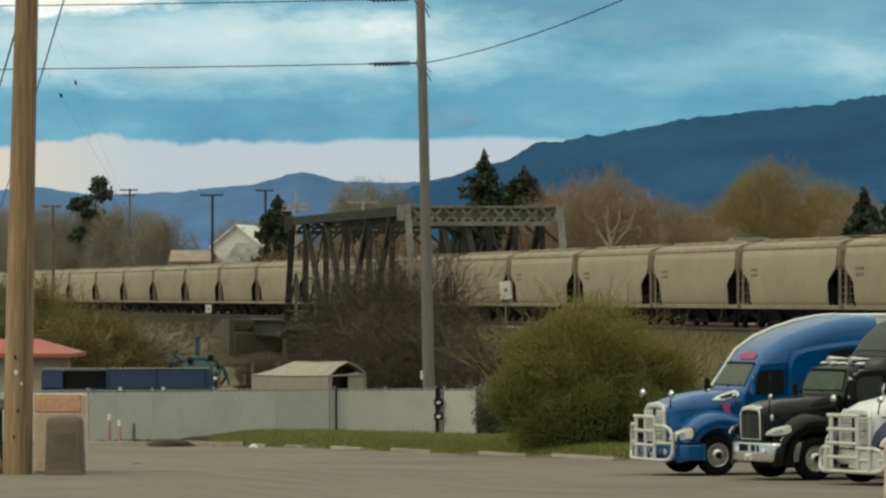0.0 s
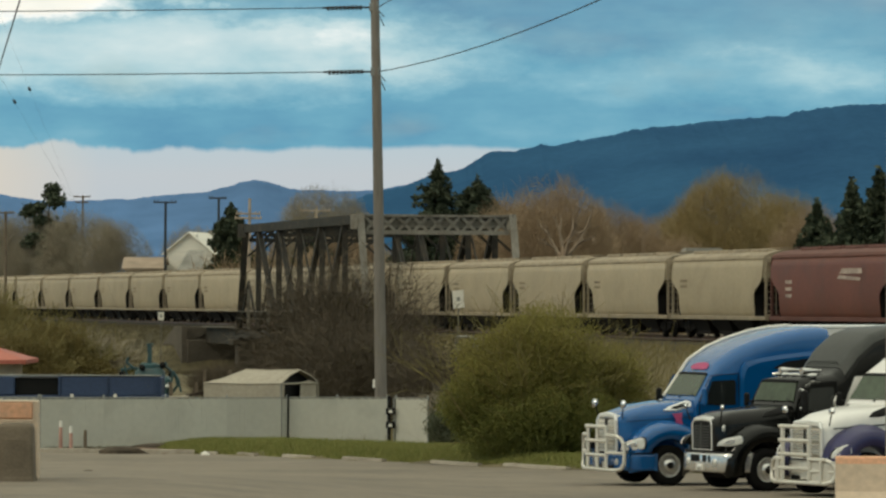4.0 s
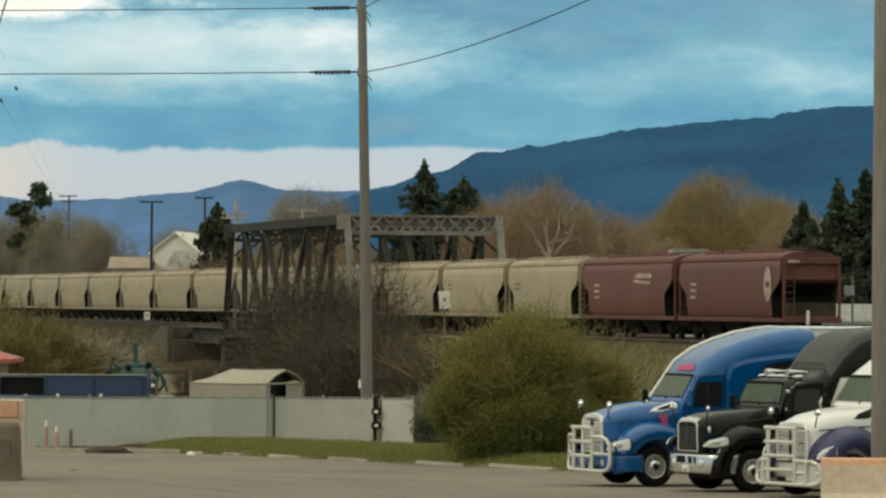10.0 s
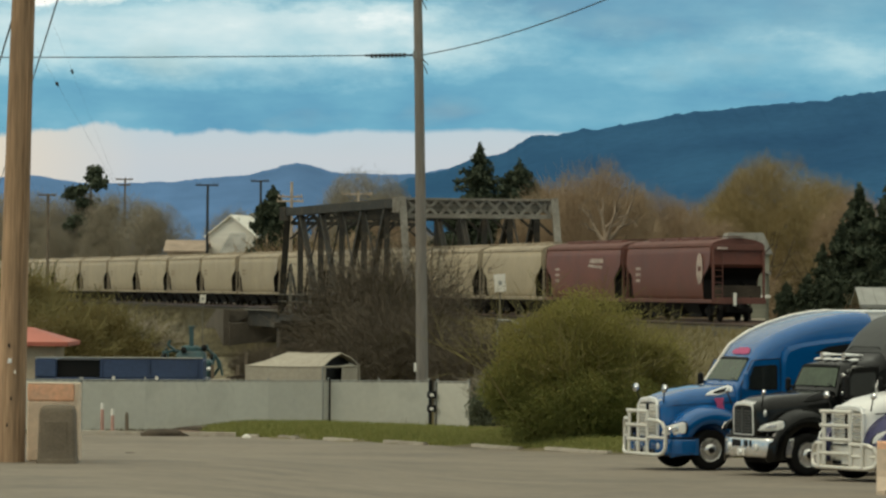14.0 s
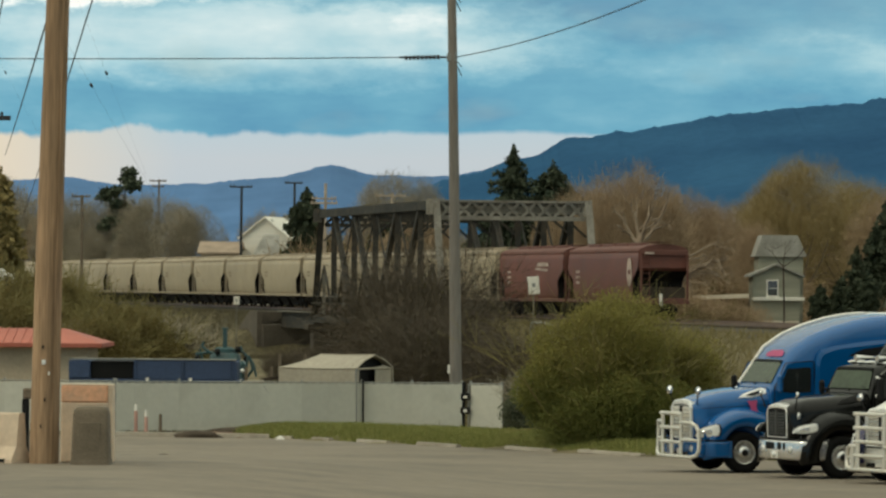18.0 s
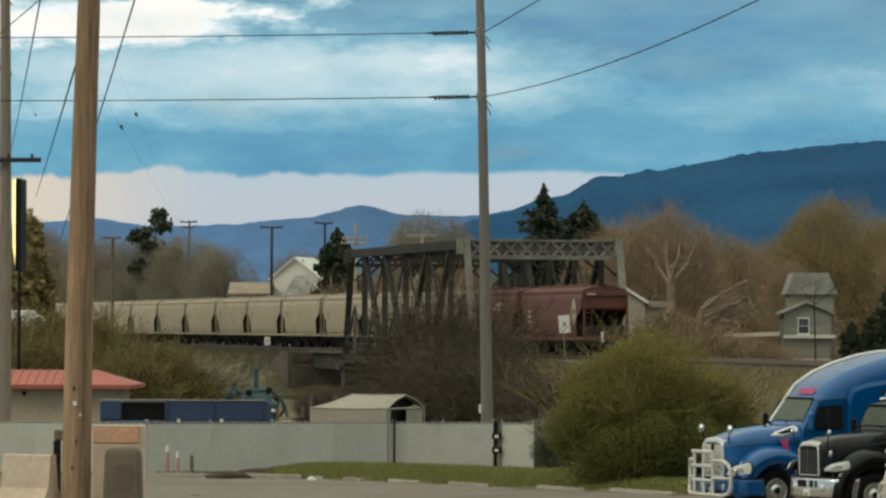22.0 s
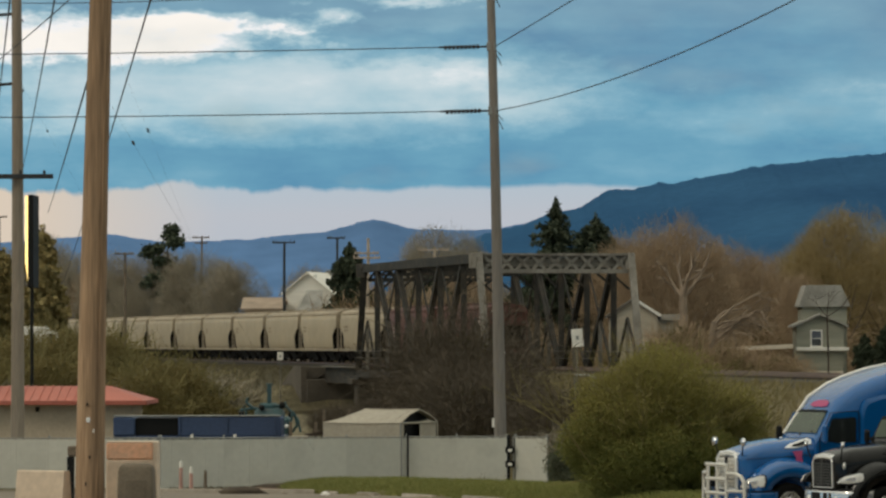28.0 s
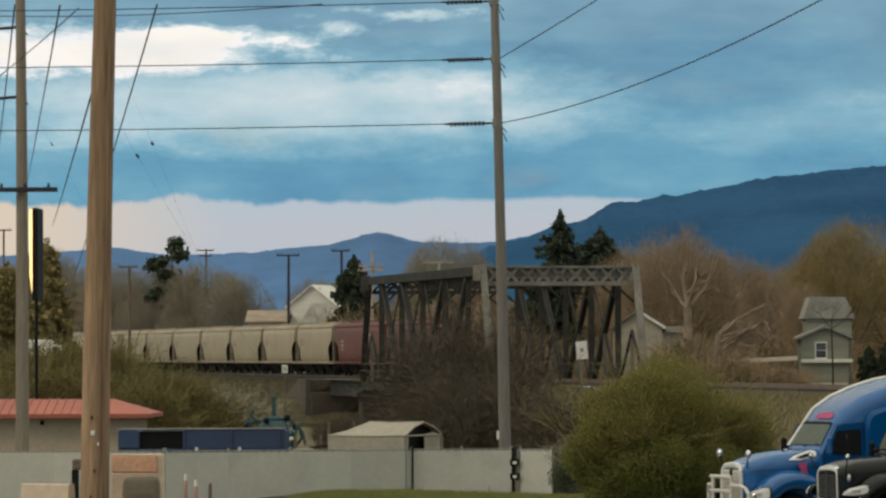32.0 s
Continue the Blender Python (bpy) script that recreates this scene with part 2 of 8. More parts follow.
PALE_STEEL = material("weathered_grey_steel", (0.17, 0.158, 0.132), 0.75, 0.1, vary=0.3, scale=2, bump=0.4, stain=0.5, stain_col=(0.10, 0.08, 0.06))
TAN_PAINT = material("tan_car_paint", (0.405, 0.335, 0.228), 0.6, vary=0.10, scale=1.2, bump=0.1, stain=0.35, stain_col=(0.30, 0.24, 0.15), per_piece=0.10)
TAN_DIRTY = material("dusty_tan_paint", (0.33, 0.272, 0.19), 0.75, vary=0.2, scale=2, bump=0.2, stain=0.5, stain_col=(0.16, 0.12, 0.08))
RED_PAINT = material("oxide_red_car_paint", (0.148, 0.047, 0.031), 0.55, vary=0.14, scale=1.2, bump=0.1, stain=0.4, stain_col=(0.10, 0.05, 0.04), per_piece=0.1)
RED_DIRTY = material("dusty_red_paint", (0.125, 0.048, 0.036), 0.75, vary=0.2, scale=2, bump=0.2)
LOGO_WHITE = material("faded_white_lettering_paint", (0.45, 0.36, 0.31), 0.8, vary=0.3, scale=6, bump=0)
MARK_BROWN = material("dull_brown_stencil_paint", (0.24, 0.19, 0.125), 0.8, vary=0.3, scale=6, bump=0)
UNDER = material("grimy_shaded_gear", (0.012, 0.010, 0.009), 0.85, 0.1, vary=0.35, scale=3, bump=0.3, spec=0.2)
RAIL_STEEL = material("rusty_rail", (0.12, 0.07, 0.045), 0.5, 0.6, vary=0.3, scale=3)
# dark stone, with the shade under the train put into its tone
BALLAST = material("dark_shaded_ballast", (0.036, 0.031, 0.025), 0.95, vary=0.45, scale=5, bump=1.0)
TIE_WOOD = material("creosoted_tie", (0.06, 0.045, 0.035), 0.9, vary=0.3, scale=4, spec=0.25)
CHROME = material("chrome", (0.75, 0.75, 0.74), 0.18, 1.0, vary=0.05, scale=3, bump=0.0)
ALUMINIUM = material("cast_aluminium_guard", (0.72, 0.69, 0.62), 0.42, 0.35, vary=0.08, scale=3, bump=0.05)
BLUE_PAINT = material("metallic_blue_truck_paint", (0.003, 0.096, 0.310), 0.18, 0.1, vary=0.06, scale=1.0, bump=0.0, coat=0.6, spec=0.5)
BLACK_PAINT = material("black_truck_paint", (0.003, 0.0034, 0.003), 0.17, 0.0, vary=0.1, scale=1.0, bump=0.0, coat=0.0, spec=0.35)
WHITE_PAINT = material("white_truck_paint", (0.78, 0.77, 0.74), 0.35, 0.0, vary=0.05, scale=1.0, bump=0.0, coat=0.5, stain=0.1, stain_col=(0.5, 0.46, 0.4))
PURPLE_PAINT = material("dark_violet_fender_paint", (0.020, 0.018, 0.090), 0.35, 0.0, vary=0.1, scale=1.0, bump=0.0, coat=0.25)
PINK = material("magenta_decal", (0.42, 0.06, 0.17), 0.5, vary=0.1, scale=5, bump=0)
BLACK_PLASTIC = material("black_plastic", (0.006, 0.006, 0.006), 0.65, vary=0.2, scale=4, bump=0.1, spec=0.25)
RUBBER = material("tyre_rubber", (0.008, 0.0078, 0.0075), 0.9, vary=0.2, scale=8, bump=0.3, spec=0.15)
FENCE_SLAT = material("grey_privacy_slats", (0.56, 0.545, 0.475), 0.75, vary=0.06, scale=1.2, bump=0.1, per_piece=0.06, stain=0.22, stain_col=(0.30, 0.29, 0.24))
GALV = material("galvanised_pipe", (0.30, 0.30, 0.28), 0.5, 0.6, vary=0.15, scale=4, bump=0.05)
CANVAS = material("dusty_beige_canvas", (0.40, 0.36, 0.29), 0.85, vary=0.14, scale=1.5, bump=0.25, stain=0.3, stain_col=(0.27, 0.24, 0.19))
ROOF_RED = material("faded_red_metal_roof", (0.41, 0.118, 0.080), 0.6, 0.0, vary=0.14, scale=1.5, bump=0.1)
STUCCO = material("beige_stucco", (0.48, 0.40, 0.30), 0.9, vary=0.10, scale=2, bump=0.4)
TRAILER_BLUE = material("navy_trailer_paint", (0.032, 0.055, 0.120), 0.55, vary=0.2, scale=2, bump=0.1)
TEAL = material("teal_machine_paint", (0.038, 0.092, 0.100), 0.55, vary=0.25, scale=3, bump=0.1, stain=0.4)
WHITE_SIDING = material("white_siding", (0.78, 0.75, 0.67), 0.8, vary=0.08, scale=1, bump=0.1, streak=9)
GREY_SIDING = material("grey_green_siding", (0.262, 0.262, 0.208), 0.85, vary=0.14, scale=1, bump=0.2, streak=9)
CREAM_SIDING = material("weathered_cream_siding", (0.42, 0.37, 0.29), 0.85, vary=0.12, scale=1, bump=0.2, streak=9)
TAN_SIDING = material("tan_siding", (0.45, 0.36, 0.25), 0.85, vary=0.1, scale=1, bump=0.2)
SHINGLE = material("grey_shingles", (0.30, 0.29, 0.26), 0.9, vary=0.25, scale=4, bump=0.6)
PINK_ROOF = material("faded_terracotta_roof", (0.33, 0.255, 0.19), 0.9, vary=0.2, scale=3, bump=0.4)
SIGN_WHITE = material("white_enamel_sign", (0.78, 0.75, 0.68), 0.5, vary=0.06, scale=5, bump=0)
BARK = material("grey_bark", (0.16, 0.125, 0.09), 0.95, vary=0.3, scale=5, bump=0.6)
PALE_BARK = material("pale_bark", (0.42, 0.34, 0.26), 0.95, vary=0.25, scale=5, bump=0.6)
# limb wood lightened: the bright highlights are put into its colour
PALE_LIMB = material("pale_limb_wood", (0.265, 0.202, 0.145), 0.9, vary=0.25, scale=5, bump=0.5)
DARK_SHINGLE = material("dark_brown_shingles", (0.12, 0.108, 0.088), 0.9, vary=0.25, scale=4, bump=0.6)
TWIG_GREY = leafy("bare_twigs_grey_brown", (0.245, 0.215, 0.160), (0.32, 0.278, 0.21))
TWIG_BROWN = leafy("bare_twigs_red_brown", (0.285, 0.205, 0.130), (0.345, 0.255, 0.165))
TWIG_GOLD = leafy("golden_willow_twigs", (0.265, 0.20, 0.092), (0.325, 0.248, 0.118))
TWIG_DARK = leafy("dark_thicket_twigs", (0.055, 0.044, 0.031), (0.13, 0.105, 0.075))
TWIG_OLIVE = leafy("olive_brown_twigs", (0.16, 0.138, 0.055), (0.21, 0.178, 0.07))
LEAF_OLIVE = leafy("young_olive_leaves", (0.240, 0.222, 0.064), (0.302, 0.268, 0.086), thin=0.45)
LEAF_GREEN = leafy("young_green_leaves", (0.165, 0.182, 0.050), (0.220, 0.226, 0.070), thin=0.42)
LEAF_DULL = leafy("dull_olive_scrub", (0.10, 0.092, 0.034), (0.14, 0.122, 0.05), thin=0.45)
LEAF_SAGE = leafy("grey_green_shrub_leaves", (0.10, 0.115, 0.075), (0.155, 0.165, 0.11), thin=0.45)
LEAF_SCRUB = leafy("olive_brown_scrub_leaves", (0.162, 0.130, 0.050), (0.22, 0.175, 0.070), thin=0.45)
NEEDLES = leafy("conifer_needles", (0.034, 0.048, 0.030), (0.080, 0.094, 0.058))
NEEDLES_GOLD = leafy("dull_gold_cypress", (0.25, 0.20, 0.085), (0.36, 0.29, 0.125))
# distance haze is put into the blue of both hill colours
HILL = material("haze_blue_forest_hill", (0.028, 0.080, 0.172), 1.0, vary=0.10, scale=0.030, bump=0, second=(0.034, 0.096, 0.188), spec=0.0)
HILL_FAR = material("far_haze_blue_hill", (0.098, 0.184, 0.352), 1.0, vary=0.14, scale=0.006, bump=0, spec=0.0)
WIRE = material("black_cable", (0.02, 0.022, 0.025), 0.6, vary=0.1, scale=3, bump=0)
LAMP_GLASS = material("clear_lamp_lens", (0.75, 0.75, 0.72), 0.15, 0.0, vary=0.1, scale=9, bump=0, coat=1.0)
PANE = material("dark_window_glass", (0.02, 0.024, 0.024), 0.08, 0.0, vary=0.1, scale=2, bump=0, coat=1.0)
# windscreen glass with its green reflection put into the base colour
SCREEN_GLASS = material("green_reflection_windscreen", (0.054, 0.076, 0.047), 0.12, 0.0, vary=0.25, scale=1.5, bump=0, coat=0.0, spec=0.5)
SIGN_GLOW = glow("glowing_amber_strip", (1.0, 0.72, 0.25), 1.6)
CONE_ORANGE = material("faded_marker_pink", (0.48, 0.28, 0.23), 0.7, vary=0.15, scale=5, bump=0)
RED_SOIL = material("red_brown_soil", (0.13, 0.082, 0.052), 0.95, vary=0.35, scale=4, bump=0.8)
DIRT = material("dark_soil", (0.06, 0.045, 0.03), 0.95, vary=0.4, scale=4, bump=0.8)


# ---- building helpers ----
class Shape:
    """Vertices and faces of one mesh, put together from simple solids."""

    def __init__(self):
        self.v, self.f, self.smooth = [], [], []

    def add(self, vs, fs, m=None, smooth=False):
        o = len(self.v)
        self.v += [tuple(m @ Vector(p)) for p in vs] if m else [tuple(p) for p in vs]
        self.f += [tuple(o + i for i in q) for q in fs]
        self.smooth += [smooth] * len(fs)
        return self

    def box(self, x0, x1, y0, y1, z0, z1, b=0.0, m=None):
        """A box with its edges chamfered by b."""
        if b <= 0:
            vs = [(x, y, z) for x in (x0, x1) for y in (y0, y1) for z in (z0, z1)]
            return self.add(vs, [(0, 1, 3, 2), (4, 6, 7, 5), (0, 4, 5, 1), (2, 3, 7, 6), (0, 2, 6, 4), (1, 5, 7, 3)], m)
        b = min(b, (x1 - x0) * 0.45, (y1 - y0) * 0.45, (z1 - z0) * 0.45)
        vs, at = [], {}
        for i, x in enumerate((x0, x1)):
            for j, y in enumerate((y0, y1)):
                for k, z in enumerate((z0, z1)):
                    sx, sy, sz = (b if i == 0 else -b), (b if j == 0 else -b), (b if k == 0 else -b)
                    for a, p in enumerate(((x, y + sy, z + sz), (x + sx, y, z + sz), (x + sx, y + sy, z))):
                        at[i, j, k, a] = len(vs)
                        vs.append(p)
        fs = []
        for s in (0, 1):
            fs.append([at[s, j, k, 0] for j, k in ((0, 0), (0, 1), (1, 1), (1, 0))][::1 if s == 0 else -1])
            fs.append([at[i, s, k, 1] for i, k in ((0, 0), (1, 0), (1, 1), (0, 1))][::1 if s == 0 else -1])
            fs.append([at[i, j, s, 2] for i, j in ((0, 0), (0, 1), (1, 1), (1, 0))][::1 if s == 0 else -1])
        for i in (0, 1):
            for j in (0, 1):
                fs.append((at[i, j, 0, 0], at[i, j, 0, 1], at[i, j, 1, 1], at[i, j, 1, 0]))
                fs.append((at[i, 0, j, 0], at[i, 0, j, 2], at[i, 1, j, 2], at[i, 1, j, 0]))
                fs.append((at[0, i, j, 1], at[0, i, j, 2], at[1, i, j, 2], at[1, i, j, 1]))
                for k in (0, 1):
                    fs.append((at[i, j, k, 0], at[i, j, k, 1], at[i, j, k, 2]))
        return self.add(vs, fs, m)

    def rod(self, p, q, r0, r1=None, n=8, caps=True, smooth=True):
        p, q = Vector(p), Vector(q)
        r1 = r0 if r1 is None else r1
        d = (q - p).normalized()
        a = d.orthogonal().normalized()
        c = d.cross(a)
        vs = [e + (a * math.cos(2 * math.pi * i / n) + c * math.sin(2 * math.pi * i / n)) * r for e, r in ((p, r0), (q, r1)) for i in range(n)]
        self.add(vs, [(i, (i + 1) % n, n + (i + 1) % n, n + i) for i in range(n)], smooth=smooth)
        if caps:
            self.add(vs[:n], [tuple(range(n))[::-1]])
            self.add(vs[n:], [tuple(range(n))])
        return self

    def tube(self, pts, r, n=6):
        for p, q in zip(pts, pts[1:]):
            self.rod(p, q, r, r, n)
        return self

    def beam(self, p, q, w, h, up=(0, 0, 1)):
        """A bar of cross-section w by h from p to q."""
        p, q = Vector(p), Vector(q)
        d = (q - p).normalized()
        s = d.cross(Vector(up))
        s = s.normalized() if s.length > 1e-4 else d.orthogonal().normalized()
        u = s.cross(d)
        vs = [e + s * (w / 2 * i) + u * (h / 2 * j) for e in (p, q) for i, j in ((-1, -1), (1, -1), (1, 1), (-1, 1))]
        return self.add(vs, [(3, 2, 1, 0), (4, 5, 6, 7), (0, 1, 5, 4), (1, 2, 6, 5), (2, 3, 7, 6), (3, 0, 4, 7)])

    def loft(self, rings, closed=True, caps=True, smooth=True):
        """A skin over rings of equally many points."""
        n = len(rings[0])
        vs = [p for r in rings for p in r]
        m = n if closed else n - 1
        fs = [(k * n + i, k * n + (i + 1) % n, (k + 1) * n + (i + 1) % n, (k + 1) * n + i) for k in range(len(rings) - 1) for i in range(m)]
        self.add(vs, fs, smooth=smooth)
        if caps:
            self.add(rings[0], [tuple(range(n))[::-1]])
            self.add(rings[-1], [tuple(range(n))])
        return self

    def lathe(self, prof, n=20, m=None):
        """Profile (r, z) turned about z."""
        rings = [[Vector((r * math.cos(2 * math.pi * i / n), r * math.sin(2 * math.pi * i / n), z)) for i in range(n)] for r, z in prof]
        if m:
            rings = [[m @ p for p in r] for r in rings]
        return self.loft(rings, True, True)

    def prism(self, poly, axis, a, b, m=None):
        """A flat outline pushed from a to b along an axis (0 x, 1 y, 2 z); outline in the other two."""
        def put(p, t):
            q = list(p)
            q.insert(axis, t)
            return Vector(q)
        n = len(poly)
        vs = [put(p, t) for t in (a, b) for p in poly]
        return self.add(vs, [tuple(range(n))[::-1], tuple(range(n, 2 * n))] + [(i, (i + 1) % n, n + (i + 1) % n, n + i) for i in range(n)], m)

    def mesh(self, name, mat):
        me = bpy.data.meshes.new(name)
        me.from_pydata(self.v, [], self.f)
        if any(self.smooth):
            me.polygons.foreach_set("use_smooth", self.smooth)
        b = bmesh.new()
        b.from_mesh(me)
        if len(b.faces) < 60000:
            bmesh.ops.recalc_face_normals(b, faces=b.faces)
        b.to_mesh(me)
        b.free()
        me.materials.append(mat)
        return me


def part(name, shape, mat, parent, label=""):
    ob = new(name, shape if isinstance(shape, bpy.types.Mesh) else shape.mesh(name, mat))
    ob.parent = parent
    return tagged(ob, label)


def thing(name, at, label, category, group="", kind="", turn=0.0):
    ob = new(name)
    ob.empty_display_size = 0.2
    ob.matrix_basis = pose(*at, 0, 0, turn)
    return tagged(ob, label, category, group, kind)


def solid(name, shape, mat, label, category="", kind="", group=""):
    ob = new(name, shape.mesh(name, mat))
    return tagged(ob, label, category, group, kind)


def smoothstep(a, b, x):
    t = min(1.0, max(0.0, (x - a) / (b - a)))
    return t * t * (3 - 2 * t)


# ---- the plan: track line, terrain ----
RAIL_Z, CAR = 2.55, 18.0
LINE_START, LINE_TURN, LINE_BEND = (21.56, 210.35), 12.5, 0.0085


def heading(s):
    kink = 2.5 * math.sin(math.pi * (s - 138) / 30) ** 2 if 138 < s < 168 else 0.0
    return radians(LINE_TURN + LINE_BEND * max(0.0, s - 60.0) + kink)


def make_line():
    pts, x, y = {}, LINE_START[0], LINE_START[1]
    for i in range(0, 721):
        pts[i] = (x, y)
        a = heading(i + 0.5)
        x, y = x - math.sin(a), y + math.cos(a)
    return pts


LINE = make_line()


def on_line(s, side=0.0, z=RAIL_Z):
    """A point of the track at s metres along it, side metres to its far (right) side."""
    if s < 0:
        a = heading(0)
        x, y = LINE_START[0] - s * math.sin(a), LINE_START[1] + s * math.cos(a)
    else:
        i = min(int(s), 719)
        f = s - i
        x, y = (LINE[i][k] * (1 - f) + LINE[i + 1][k] * f for k in (0, 1))
    a = heading(s)
    return Vector((x + side * math.cos(a), y + side * math.sin(a), z))


def line_coords(x, y):
    """Metres along the track and to its far side, near enough."""
    s = (y - LINE_START[1]) * 1.025
    for _ in range(3):
        p, a = on_line(s), heading(s)
        s += -(x - p.x) * math.sin(a) + (y - p.y) * math.cos(a)
    p, a = on_line(s), heading(s)
    return s, (x - p.x) * math.cos(a) + (y - p.y) * math.sin(a)


BRIDGE, CUT_END = (88.0, 137.0), 153.4


def kerb_y(x):
    """The edge of the car park: it runs back towards the left."""
    if x < -6:
        return 141.3 - 0.40 * (max(x, -30) + 6)
    return 131.0 - 1.72 * x if x < 7 else 118.96 - 0.5 * (x - 7)


def lot_z(x, y):
    base = 1.44 - 0.015 * max(y, 0) if y < 170 else -1.11
    return base + 0.62 * smoothstep(3.0, -7.0, x) * smoothstep(118, 92, y)


def ground_z(x, y):
    low = lot_z(x, y)
    if y < 153:
        return low + 0.28 * smoothstep(0.1, 2.5, y - kerb_y(x)) * smoothstep(153, 150.5, y) * smoothstep(-9.5, -6.5, x)
    s, d = line_coords(x, y)
    far = 1.0 + 1.5 * smoothstep(60, 400, d)
    base = low if d < 0 else low + (far - low) * smoothstep(3, 14, d)
    crest = 2.15
    if s < -60:
        crest = crest * smoothstep(-140, -60, s) + base * (1 - smoothstep(-140, -60, s))
    bank = max(smoothstep(-9.5, -2.6, d) if d < 0 else smoothstep(17, 7.5, d), 0)
    cut = smoothstep(BRIDGE[0] - 5, BRIDGE[0] + 2, s) * smoothstep(CUT_END + 4, CUT_END - 2, s)
    z = base + (crest - base) * bank
    return z * (1 - cut) + -1.6 * cut


# ---- ground, car park, track bed ----
def ground_sheet():
    xs = [-4200, -2500, -1400, -700, -350, -200, -120] + [-84 + 2.0 * i for i in range(85)] + [100, 140, 220, 400, 800, 1500, 2600, 4200]
    ys = [-400, -150, -40, 20, 60, 80, 90] + [100 + 2.0 * i for i in range(190)] + [490, 520, 570, 640, 760, 950, 1300, 1900, 2800, 4600]
    vs = [(x, y, ground_z(x, y) - (0.06 if y < 152 else 0.0)) for y in ys for x in xs]
    w = len(xs)
    fs = [(j * w + i, j * w + i + 1, (j + 1) * w + i + 1, (j + 1) * w + i) for j in range(len(ys) - 1) for i in range(w - 1)]
    return solid("ground", Shape().add(vs, fs, smooth=True), DRY_GRASS, "dry olive grass over uneven ground up to the railway bank", "ground", "structure")


ground_sheet()


def car_park():
    xs = [-70, -50, -40, -30, -24] + [-20 + 1.0 * i for i in range(46)] + [30, 38, 50, 70]
    vs, fs = [], []
    rows = 34
    for x in xs:
        for j in range(rows):
            y = -30 + (kerb_y(min(max(x, -40), 26)) + 30) * (j / (rows - 1)) ** 0.7
            vs.append((x, y, lot_z(x, y)))
    for i in range(len(xs) - 1):
        for j in range(rows - 1):
            a = i * rows + j
            fs.append((a, a + rows, a + rows + 1, a + 1))
    return solid("pavement", Shape().add(vs, fs, smooth=True), ASPHALT, "worn grey-brown asphalt car park with stains", "pavement", "structure")


car_park()


def strip(name, s0, s1, prof, mat, label, step=3.0, z=0.0):
    """A profile of (side, height) swept along the track."""
    n = int((s1 - s0) / step) + 1
    rings = [[on_line(s0 + (s1 - s0) * k / n, d, z + h) for d, h in prof] for k in range(n + 1)]
    return solid(name, Shape().loft(rings, False, False), mat, label, name.replace("_", " "), "structure")


# deep near shoulder extends the dark band below the train
BED = [(-4.3, -1.15), (-3.3, -0.55), (-1.9, -0.12), (6.0, -0.12), (7.4, -0.55)]
strip("ballast_bed", -70, BRIDGE[0] - 1, BED, BALLAST, "dark crushed-stone ballast under the two tracks", z=RAIL_Z - 0.12)
strip("ballast_bed", CUT_END + 1, 560, BED, BALLAST, "dark crushed-stone ballast beyond the bridge", z=RAIL_Z - 0.12)
for side in (-0.72, 0.72, 3.18, 4.62):
    strip("rail", -70, 560, [(side - 0.04, -0.16), (side - 0.04, 0.0), (side + 0.04, 0.0), (side + 0.04, -0.16)], RAIL_STEEL, "rust-brown steel rail with a worn head", z=RAIL_Z)


TIE = Shape().box(-1.3, 1.3, -0.11, 0.11, -0.09, 0.09, 0.02).mesh("tie", TIE_WOOD)
bed = bpy.data.objects["ballast_bed"]
for k in range(150):
    for d in (0.0, 3.9):
        s = -6 + 0.62 * k
        t = part("tie", TIE, TIE_WOOD, bed)
        t.matrix_basis = Matrix.Translation(on_line(s, d, RAIL_Z - 0.22)) @ pose(0, 0, 0, 0, 0, math.degrees(heading(s)))


# ---- hills ----
def ridge(name, mat, label, dist, crest, depth, seed):
    """A hill range: crest is a smooth list of (x, z) along it; the slope runs down towards the viewer."""
    xs = [crest[0][0] + (crest[-1][0] - crest[0][0]) * i / 1200 for i in range(1201)]
    def top(x):
        for (a, za), (b, zb) in zip(crest, crest[1:]):
            if a <= x <= b:
                return za + (zb - za) * smoothstep(a, b, x) * 0.6 + (zb - za) * (x - a) / (b - a) * 0.4
        return crest[-1][1]
    rows, vs = 14, []
    for j in range(rows + 1):
        u = j / rows
        for x in xs:
            h = top(x) * (1 - u) ** 1.2
            r = noise.fractal(Vector((x / 260 + seed, u * 5, seed)), 0.8, 2.1, 5) * dist * (0.0020 if depth > 600 else 0.0008)
            rough = noise.fractal(Vector((x / 34 + seed, u * 9, 2.0)), 0.7, 2.1, 4) * dist * (0.0008 if depth > 600 else 0.00025) * (1 - u) ** 5
            # treetops along the skyline, gullies on the slope
            firs = abs(noise.noise(Vector((x / 5.5, u * 3, seed)))) * dist * 0.00036 * (1 - u) ** 8
            gully = noise.fractal(Vector((x / 95 + u * 1.6, u * 1.5, seed + 4)), 0.8, 2.1, 4) * depth * 0.016 * u * (1 - u)
            vs.append((x, dist - depth * u, max(-5.0, h + r * 0.35 * (1 - u) ** 3 + rough + firs + gully)))
    w = len(xs)
    fs = [(j * w + i, j * w + i + 1, (j + 1) * w + i + 1, (j + 1) * w + i) for j in range(rows) for i in range(w - 1)]
    return solid(name, Shape().add(vs, fs, smooth=True), mat, label, "hill", "structure")


